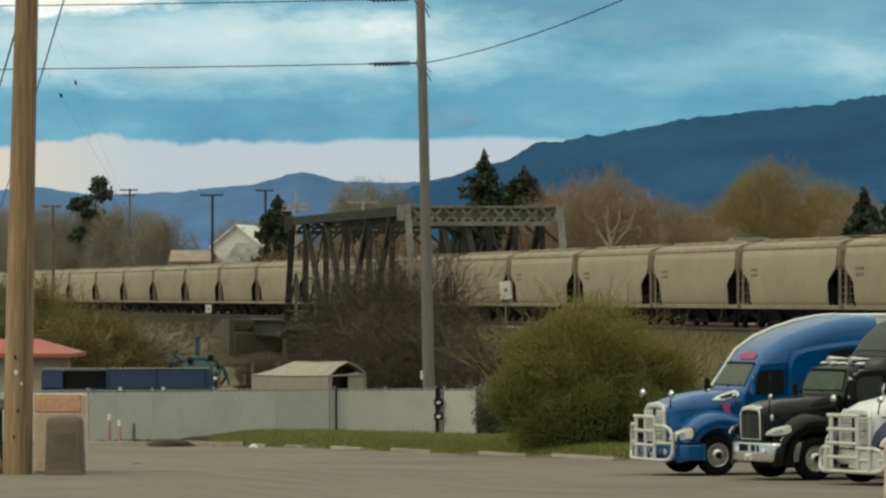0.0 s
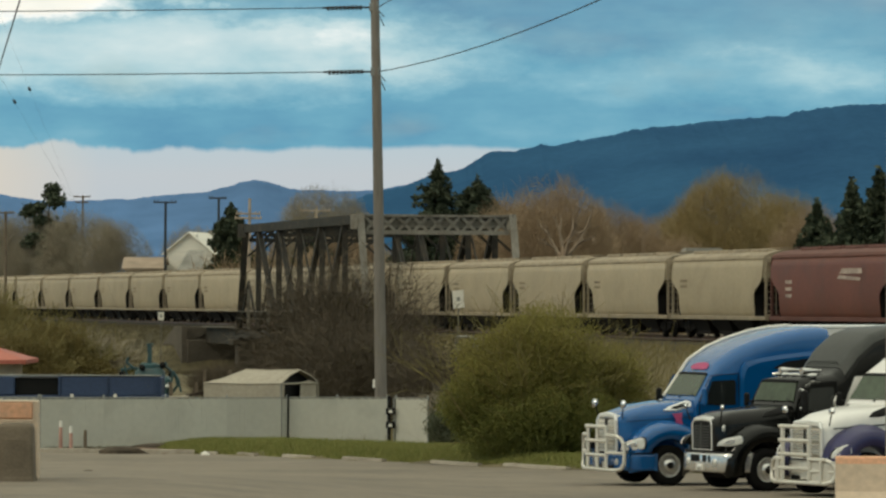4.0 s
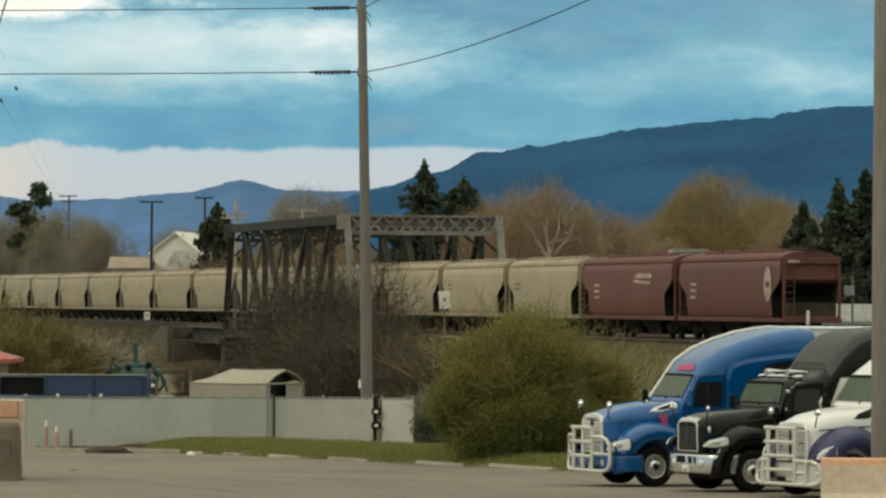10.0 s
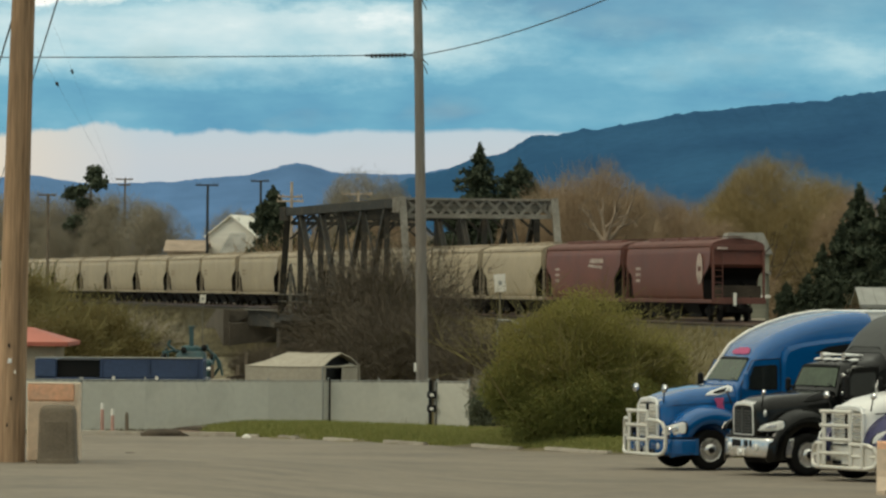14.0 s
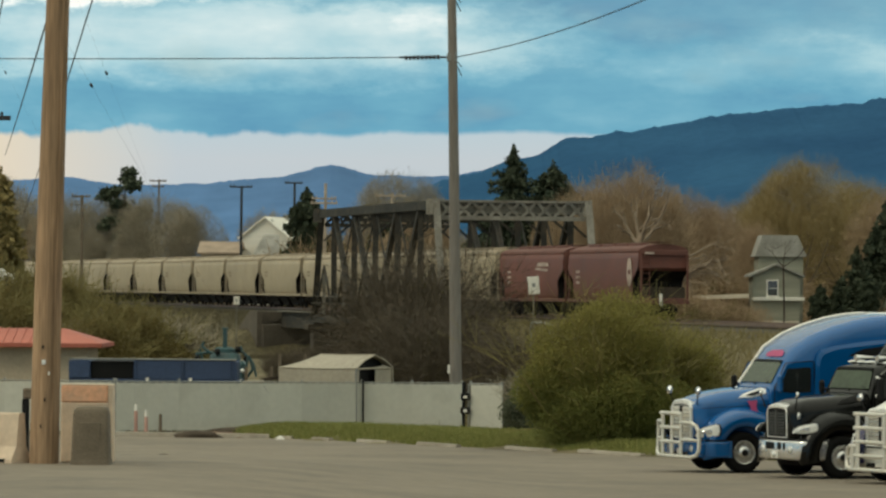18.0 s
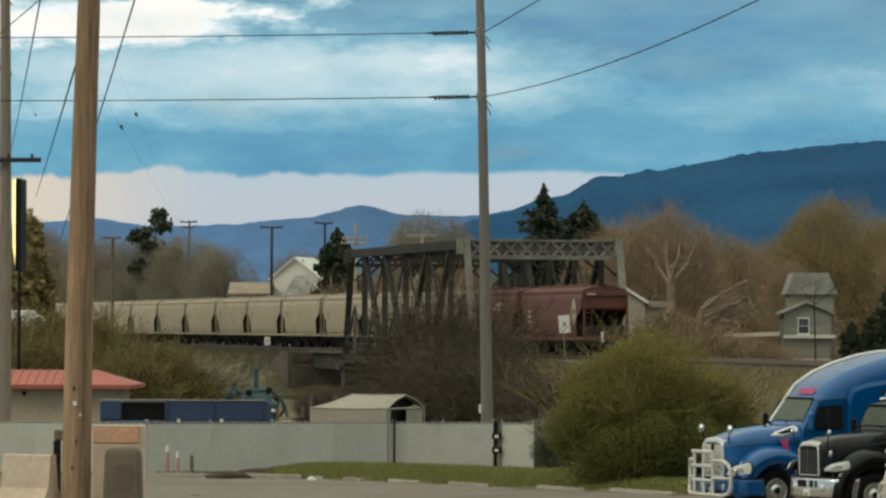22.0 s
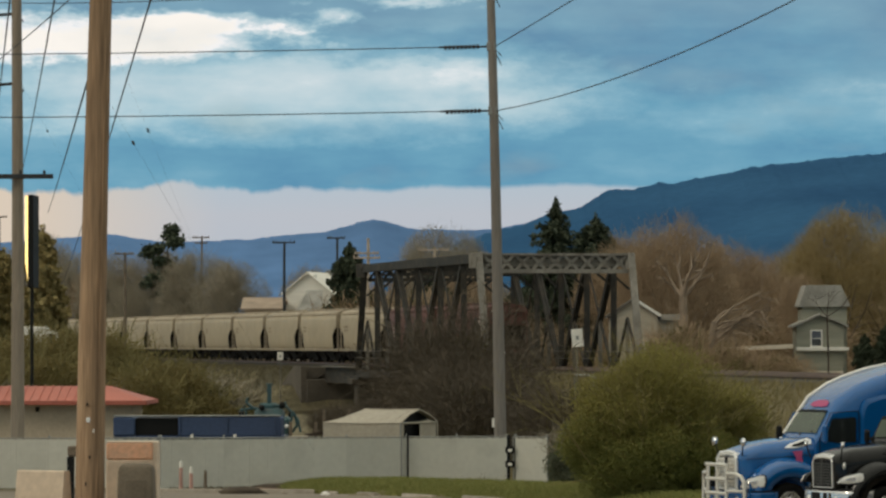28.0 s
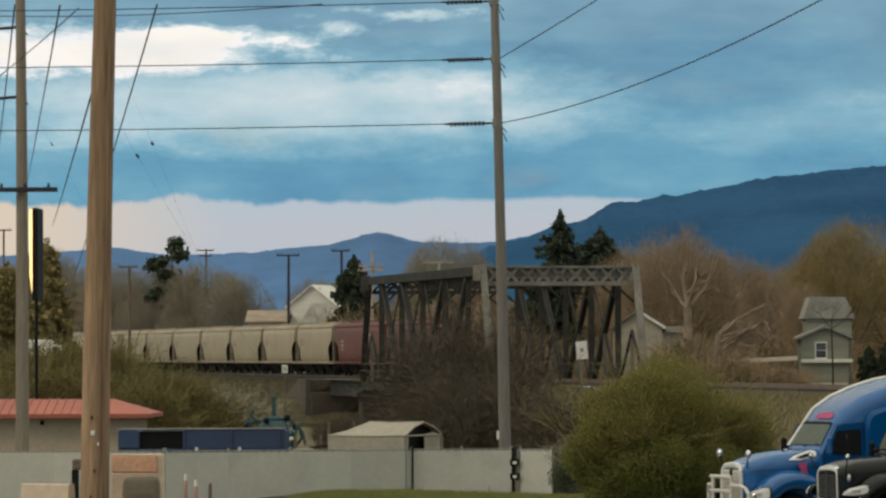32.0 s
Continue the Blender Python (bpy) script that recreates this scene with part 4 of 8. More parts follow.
def guard(truck, mat, w=1.05, z0=0.40, z1=1.48, x=0.28, posts=(-0.64, -0.08, 0.46), rails=4, hoop=0.80, plates=False):
    """Bumper guard: a frame of thick uprights, rails and a curved end hoop."""
    lo, hi = posts[0], posts[-1]
    g = part("bumper_guard", Shape().tube([(x, lo, z0), (x, lo, z1), (x, hi, z1), (x, hi, z0)], 0.045, 8), mat, truck, "bright tubular bumper guard")
    for y in posts:
        part("upright", Shape().box(x - 0.03, x + 0.03, y - 0.065, y + 0.065, z0 - 0.02, z1 + 0.02, 0.02), mat, g)
    for k in range(rails):
        z = z0 + (z1 - z0) * k / (rails - 1)
        part("cross_rail", Shape().rod((x, lo - 0.12, z), (x, hi + 0.06, z), 0.047, n=8), mat, g)
    zt = z0 + (z1 - z0) * hoop
    for s in (-1, 1):
        y = hi if s > 0 else lo
        pts = [(x, y, zt), (x - 0.04, s * w * 0.95, zt), (x - 0.10, s * w * 1.10, zt - 0.06), (x - 0.14, s * w * 1.18, zt - 0.2), (x - 0.15, s * w * 1.2, (zt + z0) / 2), (x - 0.14, s * w * 1.2, z0 + 0.18), (x - 0.10, s * w * 1.14, z0 + 0.05), (x - 0.04, s * w * 0.95, z0), (x, y, z0)]
        part("end_hoop", Shape().tube(pts, 0.05, 8), mat, g)
        part("hoop_rail", Shape().rod((x, y, (zt + z0) / 2), (x - 0.15, s * w * 1.18, (zt + z0) / 2), 0.04, n=8), mat, g)
        if plates:
            part("end_plate", Shape().loft([[(x - d, s * v, z) for z in (z0 + 0.04, zt - 0.02)] for v, d in ((abs(y), 0.02), (w * 0.95, 0.06), (w * 1.14, 0.15), (w * 1.2, 0.50))], False, False), mat, g)
            part("upright", Shape().box(x - 0.05, x + 0.03, s * w * 0.80 - 0.045, s * w * 0.80 + 0.045, z0, zt, 0.02), mat, g)
    return g


def glass_patch(rings, ia, ib, off, inset=0.08):
    """A pane lying just over the skin between two sections, over point indices ia..ib."""
    a, b = [Vector(p) for p in rings[0][ia:ib + 1]], [Vector(p) for p in rings[1][ia:ib + 1]]
    a, b = [p.lerp(q, inset) for p, q in zip(a, b)], [q.lerp(p, inset) for p, q in zip(a, b)]
    nrm = (b[0] - a[0]).cross(a[-1] - a[0]).normalized()
    if nrm.x < 0:
        nrm = -nrm
    a, b = [p + nrm * off for p in a], [p + nrm * off for p in b]
    n = len(a)
    return Shape().add(a + b, [(i, i + 1, n + i + 1, n + i) for i in range(n - 1)])


def mirror(truck, y, mat, x=-2.0, z=2.3, size=1.0):
    e = 1 if y > 0 else -1
    m = part("mirror", Shape().box(x - 0.08, x + 0.08, y - 0.10 * size, y + 0.10 * size, z - 0.33 * size, z + 0.28 * size, 0.06), mat, truck)
    part("mirror_arm", Shape().tube([(x - 0.15, y - e * 0.35, z - 0.1), (x, y, z - 0.05)], 0.03, 6), BLACK_PLASTIC, m)


def hood_mirror(truck, x, y, z, size=1.0):
    m = part("hood_mirror", Shape().rod((x, y * 0.82, z - 0.35), (x + 0.05, y, z), 0.018, n=6), BLACK_PLASTIC, truck)
    sh = Shape().lathe([(r * size, h * size) for r, h in ((0.01, -0.07), (0.08, -0.06), (0.115, 0.0), (0.11, 0.03), (0.01, 0.05))], 14, Matrix.Translation((x + 0.05, y, z)) @ pose(0, 0, 0, 0, 80, 0))
    part("mirror_bowl", sh, CHROME, m)


def semi_tractor(at, turn, paint, label, style):
    tr = thing("semi_tractor", at, label, "truck", "parked semi tractors", turn=turn)
    S = style
    ws, zc, zw = 1.02, S["cowl"], S["screen"]
    hood = [hull(x, w, z0, z, r) for x, w, z0, z, r in S["hood"]]
    cb_seams = part("door_seams", Shape().tube([(-3.44, -1.12, zw + 0.05), (-3.46, -0.6, zw + 0.42), (-3.46, 0.6, zw + 0.42), (-3.44, 1.12, zw + 0.05)], 0.01, 5), BLACK_PLASTIC, tr)
    hd = part("hood", Shape().loft(hood), paint, tr)
    part("grille", Shape().box(-0.02, 0.05, -S["gw"], S["gw"], S["gz"], S["nose"] - 0.12, 0.05), CHROME if S["grille"] else BLACK_PLASTIC, hd, "upright radiator grille")
    gw, gz, gt = S["gw"], S["gz"], S["nose"]
    part("grille_surround", Shape().tube([(0.03, -gw, gz + 0.02), (0.05, -gw - 0.01, gt - 0.20), (0.02, -gw * 0.8, gt - 0.05), (-0.01, 0, gt - 0.01), (0.02, gw * 0.8, gt - 0.05), (0.05, gw + 0.01, gt - 0.20), (0.03, gw, gz + 0.02), (0.03, -gw, gz + 0.02)], S["rimmed"], 7), POLISHED, hd, "bright grille surround")
    part("grille_mesh", Shape().box(0.03, 0.055, -gw + 0.05, gw - 0.05, gz + 0.05, gt - 0.17), S["mesh"], hd)
    for k in range(8):
        zz = gz + 0.09 + (gt - gz - 0.34) * k / 7
        part("grille_bar", Shape().box(0.05, 0.072, -gw + 0.06, gw - 0.06, zz, zz + S["bar"]), S["bars"], hd)
    for y in S["struts"]:
        part("grille_strut", Shape().box(0.05, 0.085, y - 0.022, y + 0.022, gz + 0.05, gt - 0.14), S["strut_mat"], hd)
    across = [f * (gw - 0.04) for f in (-1, -0.5, 0, 0.5, 1)]
    part("nose_cap", Shape().loft([[(0.05, y, gt - 0.10 - 0.16 * abs(y) ** 2) for y in across] + [(-0.12, y, gt - 0.015 - 0.16 * abs(y) ** 2) for y in across[::-1]], [(0.065, y, gt - 0.06 - 0.16 * abs(y) ** 2) for y in across] + [(-0.10, y, gt + 0.02 - 0.16 * abs(y) ** 2) for y in across[::-1]]]), POLISHED, hd, "bright cap over the grille")
    for e in (-1, 1):
        part("fender", fender(S["axle"], e * 0.62, e * S.get("fender_out", 1.22), S.get("arch", 0.78)), S["fender"], tr)
        lw, lh = S["lamp"]
        face = [(0.0, -0.06), (0.04, 0.05), (0.16, 0.15), (0.46, 0.24), (0.55, 0.22), (0.57, 0.08), (0.54, -0.03), (0.24, -0.08)]
        def lens(k, grow, out):
            return [Vector((0.13 - 0.88 * (0.25 + (u - 0.25) * grow) * lw + out * 0.47, e * (S.get("lamp_out", 0.97) + 0.47 * (0.25 + (u - 0.25) * grow) * lw + out * 0.88), S["lamp_z"] + (0.06 + (v - 0.06) * grow) * lh)) for u, v in face]
        hl = part("headlight", Shape().loft([lens(0, 1.04, -0.12), lens(0, 1.0, 0.0), lens(0, 0.93, 0.03), lens(0, 0.5, 0.045)], smooth=False), LAMP_GLASS, tr, "clear swept headlight")
        part("lamp_surround", Shape().loft([lens(0, 1.12, -0.14), lens(0, 1.10, -0.03), lens(0, 1.02, -0.01)]), BLACK_PLASTIC, hl)
        part("reflector_bowl", Shape().loft([lens(0, 0.5, 0.04), lens(0, 0.36, 0.052)]), CHROME, hl)
        if not S.get("cutouts"):
            part("fender_skirt", Shape().loft([hull(-0.05, 0.10, 0.62, 1.05, 0.05), hull(-0.6, 0.14, 0.58, 1.22, 0.06)]).box(-0.55, 0.02, -0.12, 0.12, 0.45, 0.75, 0.04), S["fender"], tr).matrix_basis = pose(0, e * 1.04, 0)
        def on_skin(outline, off):
            """Points of the bonnet's rounded flank, pushed out by off."""
            pts = []
            for x, z in outline:
                k = (-1.5 - x) / 0.65
                w, top = 0.90 + 0.08 * k, zc - 0.08 + 0.08 * k
                h = max(0.0, z - (top - 0.31))
                pts.append(Vector((x, e * (w - 0.31 + math.sqrt(max(0.004, 0.0961 - h * h)) + off), z + off * 0.5)))
            return pts
        shell = [(-1.14, zc - 0.28), (-1.30, zc - 0.17), (-1.84, zc - 0.02), (-1.93, zc - 0.06), (-1.88, zc - 0.17), (-1.46, zc - 0.28)]
        slot = [(-1.34, zc - 0.225), (-1.42, zc - 0.185), (-1.76, zc - 0.085), (-1.82, zc - 0.11), (-1.78, zc - 0.165), (-1.48, zc - 0.235)]
        part("side_vent", Shape().loft([on_skin(shell, -0.03), on_skin(shell, 0.025), [p.lerp(q, 0.2) for p, q in zip(on_skin(shell, 0.04), on_skin(slot, 0.04))]], smooth=False), S["vent"], hd, "bright side air vent")
        part("vent_slot", Shape().loft([on_skin(slot, 0.0), on_skin(slot, 0.048)], smooth=False), BLACK_PLASTIC, hd)
        truck_wheel(tr, S["axle"], e * 1.0, S.get("steer", 0))
        hood_mirror(tr, -0.05, e * 0.86, S["nose"] + 0.24, S.get("bowl", 1.0))
        mirror(tr, e * 1.34, S["mirror"] if e > 0 else BLACK_PLASTIC, -2.06, zc + 0.12, S.get("mirror_size", 0.8) if e > 0 else 0.55)
        side_line = [(-0.16, 0.73), (-0.7, 0.812), (-1.5, 0.912), (-2.12, 0.99)]
        part("hood_seam", Shape().tube([(x, e * (w + 0.004), zc - 0.42 + 0.10 * (x + 2.1) * -0.6) for x, w in side_line], 0.016 if S.get("line") else 0.008, 5), BLACK_PLASTIC, hd)
        part("door_seam", Shape().tube([(-2.03, e * 1.10, 0.88), (-2.03, e * 1.10, zc), (-2.33, e * 1.09, zw - 0.08), (-3.12, e * 1.12, zw - 0.03), (-3.17, e * 1.12, 0.86)], 0.012, 5), BLACK_PLASTIC, cb_seams)
        part("sill_step", Shape().box(-2.3, -0.55 - 1.55, e * 1.1 - 0.1, e * 1.1 + 0.02, 0.55, 0.72, 0.02), S["trim"], tr)
        for x in (-6.2, -7.5):
            truck_wheel(tr, x, e * 1.05)
            truck_wheel(tr, x, e * 0.72)
        part("fuel_tank", Shape().lathe([(0.01, 0), (0.3, 0), (0.33, 0.04), (0.33, 1.36), (0.3, 1.4), (0.01, 1.4)], 18, pose(-3.2, e * 0.9, 0.68, 0, -90, 0)), CHROME, tr)
        part("step", Shape().box(-3.1, -2.3, e * 1.05 - 0.12, e * 1.05 + 0.12, 0.38, 0.46, 0.02).box(-3.1, -2.3, e * 1.08 - 0.12, e * 1.08 + 0.12, 0.74, 0.82, 0.02), ALUMINIUM, tr)
    b0, b1 = S["bump"]
    sweep = [(-0.68, 1.28), (-0.40, 1.27), (-0.14, 1.23), (0.0, 1.0), (0.07, 0.45), (0.08, 0.0)]
    sweep = [(x, -y * S.get("bumper_width", 1.0)) for x, y in sweep] + [(x, y * S.get("bumper_width", 1.0)) for x, y in reversed(sweep[:-1])]
    part("bumper", Shape().loft([[(x, y, b0), (x + 0.015, y, b0 + 0.06), (x + 0.02, y, b1 - 0.08), (x - 0.01, y, b1), (x - 0.12, y * 0.95, b1), (x - 0.12, y * 0.95, b0)] for x, y in sweep]), S["bumper"], tr)
    part("bumper_seam", Shape().tube([(x + 0.0, y * 1.005, b1 + 0.015) for x, y in sweep], 0.018, 5), BLACK_PLASTIC, tr)
    part("number_plate", Shape().box(0.10, 0.112, -0.16, 0.16, b0 + 0.03, b0 + 0.19, 0.005), SIGN_WHITE, tr)
    if S.get("cutouts"):
        for y0, y1 in ((-0.44, -0.02), (0.10, 0.28), (0.36, 0.44)):
            part("bumper_opening", Shape().box(0.075, 0.105, y0, y1, b1 - 0.24, b1 - 0.07, 0.02), BLACK_PLASTIC, tr)
        part("tow_hook", Shape().lathe([(0.01, 0), (0.07, 0), (0.08, 0.03), (0.01, 0.06)], 12, pose(0.10, 0.0, b0 + 0.12, 0, 90, 0)), POLISHED, tr)
    else:
        part("air_intake", Shape().box(0.09, 0.106, -0.5, 0.5, b0 + 0.02, b0 + 0.12, 0.01), BLACK_PLASTIC, tr)
    for y in (-0.62, 0.62):
        part("fog_lamp", Shape().lathe([(0.01, 0), (0.09, 0), (0.09, 0.03), (0.01, 0.04)], 12, pose(0.05, y, (b0 + b1) / 2, 0, 90, 0)), LAMP_GLASS, tr)
    # cab and sleeper
    cab = [hull(-1.95, 1.04, 0.75, zc, 0.2), hull(-2.0, 1.06, 0.75, zc + 0.05, 0.2, 0.02), hull(-2.0 - S["rake"], 1.10, 0.75, zw, 0.30, 0.12)] + [hull(x, w, 0.75, z, 0.34, 0.08) for x, w, z in S["roof"]]
    cb = part("cab", Shape().loft(cab), paint, tr)
    part("windscreen", glass_patch(cab[1:3], 5, 8, 0.025), SCREEN_GLASS, cb, "dark sloping windscreen")
    part("screen_band", Shape().tube([Vector(p) + Vector((0.03, 0, -0.05)) for p in cab[2][5:9]], 0.05, 6), BLACK_PLASTIC, cb)
    part("screen_wiper", Shape().tube([Vector(cab[1][6]).lerp(Vector(cab[2][6]), 0.1) + Vector((0.05, 0, 0.0)), Vector(cab[1][6]).lerp(Vector(cab[2][7]), 0.16) + Vector((0.05, 0, 0.03))], 0.012, 5), BLACK_PLASTIC, cb)
    part("screen_pillar", Shape().beam(Vector(cab[1][6]).lerp(Vector(cab[1][7]), 0.5), Vector(cab[2][6]).lerp(Vector(cab[2][7]), 0.5), 0.04, 0.04), BLACK_PLASTIC, cb)
    for e in (-1, 1):
        win = [(-2.18, zc - 0.10), (-2.22, zc + 0.10), (-2.36, zw - 0.22), (-2.98, zw - 0.18), (-3.04, zw - 0.24), (-3.04, zc - 0.12), (-2.5, zc - 0.14)]
        dr = part("door", Shape().prism([(-2.06, 0.85), (-2.06, zc + 0.02), (-2.36, zw - 0.1), (-3.10, zw - 0.05), (-3.14, 0.85)], 1, e * 1.085, e * 1.125), paint, cb)
        part("side_window", Shape().prism(win, 1, e * 1.105, e * 1.14), PANE, dr, "dark side window")
        part("door_handle", Shape().box(-3.06, -2.89, e * 1.13 - 0.02, e * 1.13 + 0.02, zc - 0.32, zc - 0.26, 0.01), CHROME, dr)
        part("grab_rail", Shape().tube([(-3.62, e * 1.13, 1.1), (-3.62, e * 1.17, 1.2), (-3.62, e * 1.17, 2.3), (-3.62, e * 1.13, 2.4)], 0.02, 6), CHROME, cb)
        panel = [(-3.13, 0.9), (-3.15, zw - 0.07), (-3.19, zw + 0.12), (-3.28, zw + 0.25), (-3.70, zw + 0.36), (-4.28, zw + 0.44), (-4.95, zw + 0.51), (-5.6, zw + 0.55), (-5.6, 0.9)]
        inner = [(x - (0.09 if x > -3.5 else 0.0), z - (0.10 if z > 1 else 0.0)) for x, z in panel]
        if S.get("panel", True):
            part("cab_fairing", Shape().loft([[(x, e * 1.10, z) for x, z in panel], [(x, e * 1.185, z) for x, z in panel], [(x, e * 1.215, z) for x, z in inner]], smooth=False), S["trim"], cb, "raised side fairing of the sleeper")
            # flat black plate standing in for the shadow in the fairing's recess
            part("fairing_shadow_gap", Shape().prism([(-4.05, zw + 0.10), (-4.4, zw + 0.27), (-5.6, zw + 0.42), (-5.6, zw + 0.22), (-4.6, zw + 0.08)], 1, e * 1.205, e * 1.222), BLACK_PLASTIC, cb)
        part("sleeper_window", Shape().prism([(-4.5, zw - 0.85), (-4.5, zw - 0.45), (-5.1, zw - 0.40), (-5.1, zw - 0.85)], 1, e * 1.16, e * 1.225), PANE, cb)
        part("skirt", Shape().box(-5.6, -3.2, e * 1.14 - 0.03, e * 1.14 + 0.03, 0.4, 0.98, 0.02), paint, cb)
    part("frame_rail", Shape().box(-8.2, -1.0, -0.45, 0.45, 0.55, 0.85, 0.02), UNDER, tr)
    # added dark blocks that keep skylight off the ground under the truck
    part("underbody", Shape().box(-5.6, -0.35, -0.60, 0.60, 0.30, 0.80, 0.05).box(-5.5, -2.1, -1.0, 1.0, 0.34, 0.9, 0.05), UNDER, tr)
    part("fifth_wheel", Shape().lathe([(0.01, 0), (0.45, 0), (0.45, 0.1), (0.01, 0.12)], 16, pose(-6.9, 0, 1.05)), UNDER, tr)
    part("axle", Shape().rod((S["axle"], -0.9, 0.52), (S["axle"], 0.9, 0.52), 0.08).rod((-6.2, -0.9, 0.52), (-6.2, 0.9, 0.52), 0.1).rod((-7.5, -0.9, 0.52), (-7.5, 0.9, 0.52), 0.1), UNDER, tr)
    part("wheel_well", Shape().box(S["axle"] - 0.65, S["axle"] + 0.65, -0.62, 0.62, 0.45, 1.2), BLACK_PLASTIC, tr)
    if S.get("guard"):
        guard(tr, ALUMINIUM, **S["guard"])
    if S.get("visor"):
        part("sun_visor", Shape().prism([(-2.55, zw - 0.02), (-2.3, zw - 0.16), (-2.32, zw - 0.20), (-2.75, zw - 0.04)], 1, -1.05, 1.05), GALV, cb, "drop sun visor")
        for y in (-0.8, -0.4, 0.0, 0.4, 0.8):
            part("marker_lamp", Shape().lathe([(0.05, 0), (0.05, 0.16), (0.02, 0.24), (0.005, 0.25)], 8, pose(-2.72, y, zw + 0.10, 0, 90, 0)), CHROME, cb)
        for y in (-0.45, 0.45):
            part("air_horn", Shape().rod((-3.1, y, zw + 0.2), (-2.5, y * 1.1, zw + 0.2), 0.03, 0.09, 10), CHROME, cb)
    # grey skin over the black roof slope carries the reflected sky in its colour
    if S.get("dusty"):
        part("roof_fairing", Shape().loft([[Vector(p) + Vector((0.012, 0, 0.012)) for p in r[3:11]] for r in cab[5:11]], False, False), S["dusty"], cb, "sloping black roof fairing, sky reflection put into its grey")
        part("hood_badge", Shape().lathe([(0.01, 0), (0.045, 0), (0.05, 0.01), (0.01, 0.02)], 10, pose(-0.16, 0.67, zc - 0.55, 90, 0, 180) @ Matrix.Diagonal((1, 1.9, 1, 1))), POLISHED, hd)
        for z in (zc - 0.1, zc + 0.35):
            part("mirror_bracket", Shape().tube([(-2.1, 1.08, z), (-2.0, 1.25, z + 0.06), (-2.05, 1.36, z)], 0.022, 6), POLISHED, cb)
        part("stack_guard", Shape().tube([(-3.05, 1.17, 2.0), (-3.0, 1.20, 2.16), (-3.08, 1.20, 2.32)], 0.03, 6), POLISHED, cb)
    if S.get("decals"):
        a, b = Vector(cab[2][6]), Vector(cab[3][6])
        c, d = Vector(cab[2][7]), Vector(cab[3][7])
        up = Vector((0.35, 0, 1)).normalized() * 0.03
        def skin(u, v):
            return a.lerp(c, u).lerp(b.lerp(d, u), v) + up
        part("roof_decal", Shape().add([skin(u, v) for u, v in ((0.04, 0.22), (0.20, 0.16), (0.60, 0.16), (0.76, 0.28), (0.72, 0.52), (0.55, 0.72), (0.18, 0.76), (0.05, 0.52))], [(0, 1, 2, 3, 4, 5, 6, 7)]), PINK, cb)
        part("side_decal", Shape().add([(-1.30, 1.02, zc - 0.34), (-1.58, 1.03, zc - 0.32), (-1.54, 1.05, zc - 0.48), (-1.60, 1.06, zc - 0.64), (-1.36, 1.04, zc - 0.62), (-1.40, 1.04, zc - 0.50)], [(0, 1, 2, 3, 4, 5)]), PINK, hd)
        # white tube on the far edge stands in for the sky's highlight
        for e, ia in ((-1, 8),):
            part("edge_trim", Shape().tube([Vector(r[ia]) + Vector((0, 0.012 * e, 0.03)) for r in cab[1:]], 0.05, 6), SIGN_WHITE, cb, "thin white line painted as sky light on the roof edge")
    return tr


HIGH_ROOF = [(-2.64, 1.11, 3.15), (-3.15, 1.13, 3.47), (-3.7, 1.15, 3.69), (-4.4, 1.17, 3.89), (-5.0, 1.18, 3.99), (-5.5, 1.18, 4.03), (-5.75, 1.18, 4.0)]
LONG_HOOD = [(0.0, 0.56, 0.95, 1.76, 0.20), (-0.10, 0.64, 0.75, 1.83, 0.25), (-0.35, 0.70, 0.7, 1.92, 0.30), (-0.75, 0.78, 0.7, 2.03, 0.32), (-1.4, 0.90, 0.7, 2.11, 0.32), (-2.15, 0.99, 0.7, 2.16, 0.30)]
semi_tractor((6.95 - 0.93 * 1.25 - 0.37, 105.8 - 0.37 * 1.25 + 0.93, lot_z(7, 105.8)), 180 + 22, BLUE_PAINT, "bright blue high-roof sleeper semi tractor with a tubular bumper guard",
             dict(hood=LONG_HOOD, nose=1.82, cowl=2.16, screen=2.86, rake=0.42, axle=-1.18, roof=HIGH_ROOF, grille=True, gw=0.55, gz=0.84, rimmed=0.045, bars=CHROME, mesh=ALUMINIUM, bar=0.016, struts=(-0.03, 0.03), strut_mat=BLACK_PLASTIC, lamp=(1.12, 1.05), lamp_z=0.98, fender=BLUE_PAINT, vent=POLISHED, mirror=BLUE_PAINT, trim=BLUE_PAINT, bumper=BLUE_PAINT, bump=(0.40, 0.82), guard=dict(w=1.02), decals=True))
STEP_ROOF = [(-2.9, 1.08, 2.80), (-3.2, 1.10, 2.82), (-3.42, 1.13, 2.98), (-3.8, 1.16, 3.45), (-4.26, 1.17, 3.80), (-4.7, 1.18, 3.94), (-5.6, 1.18, 4.0), (-6.4, 1.18, 4.0)]
BLUNT_HOOD = [(0.02, 0.56, 0.95, 1.72, 0.18), (-0.08, 0.64, 0.75, 1.79, 0.24), (-0.5, 0.74, 0.7, 1.92, 0.32), (-1.4, 0.90, 0.7, 2.01, 0.32), (-2.15, 0.98, 0.7, 2.07, 0.30)]
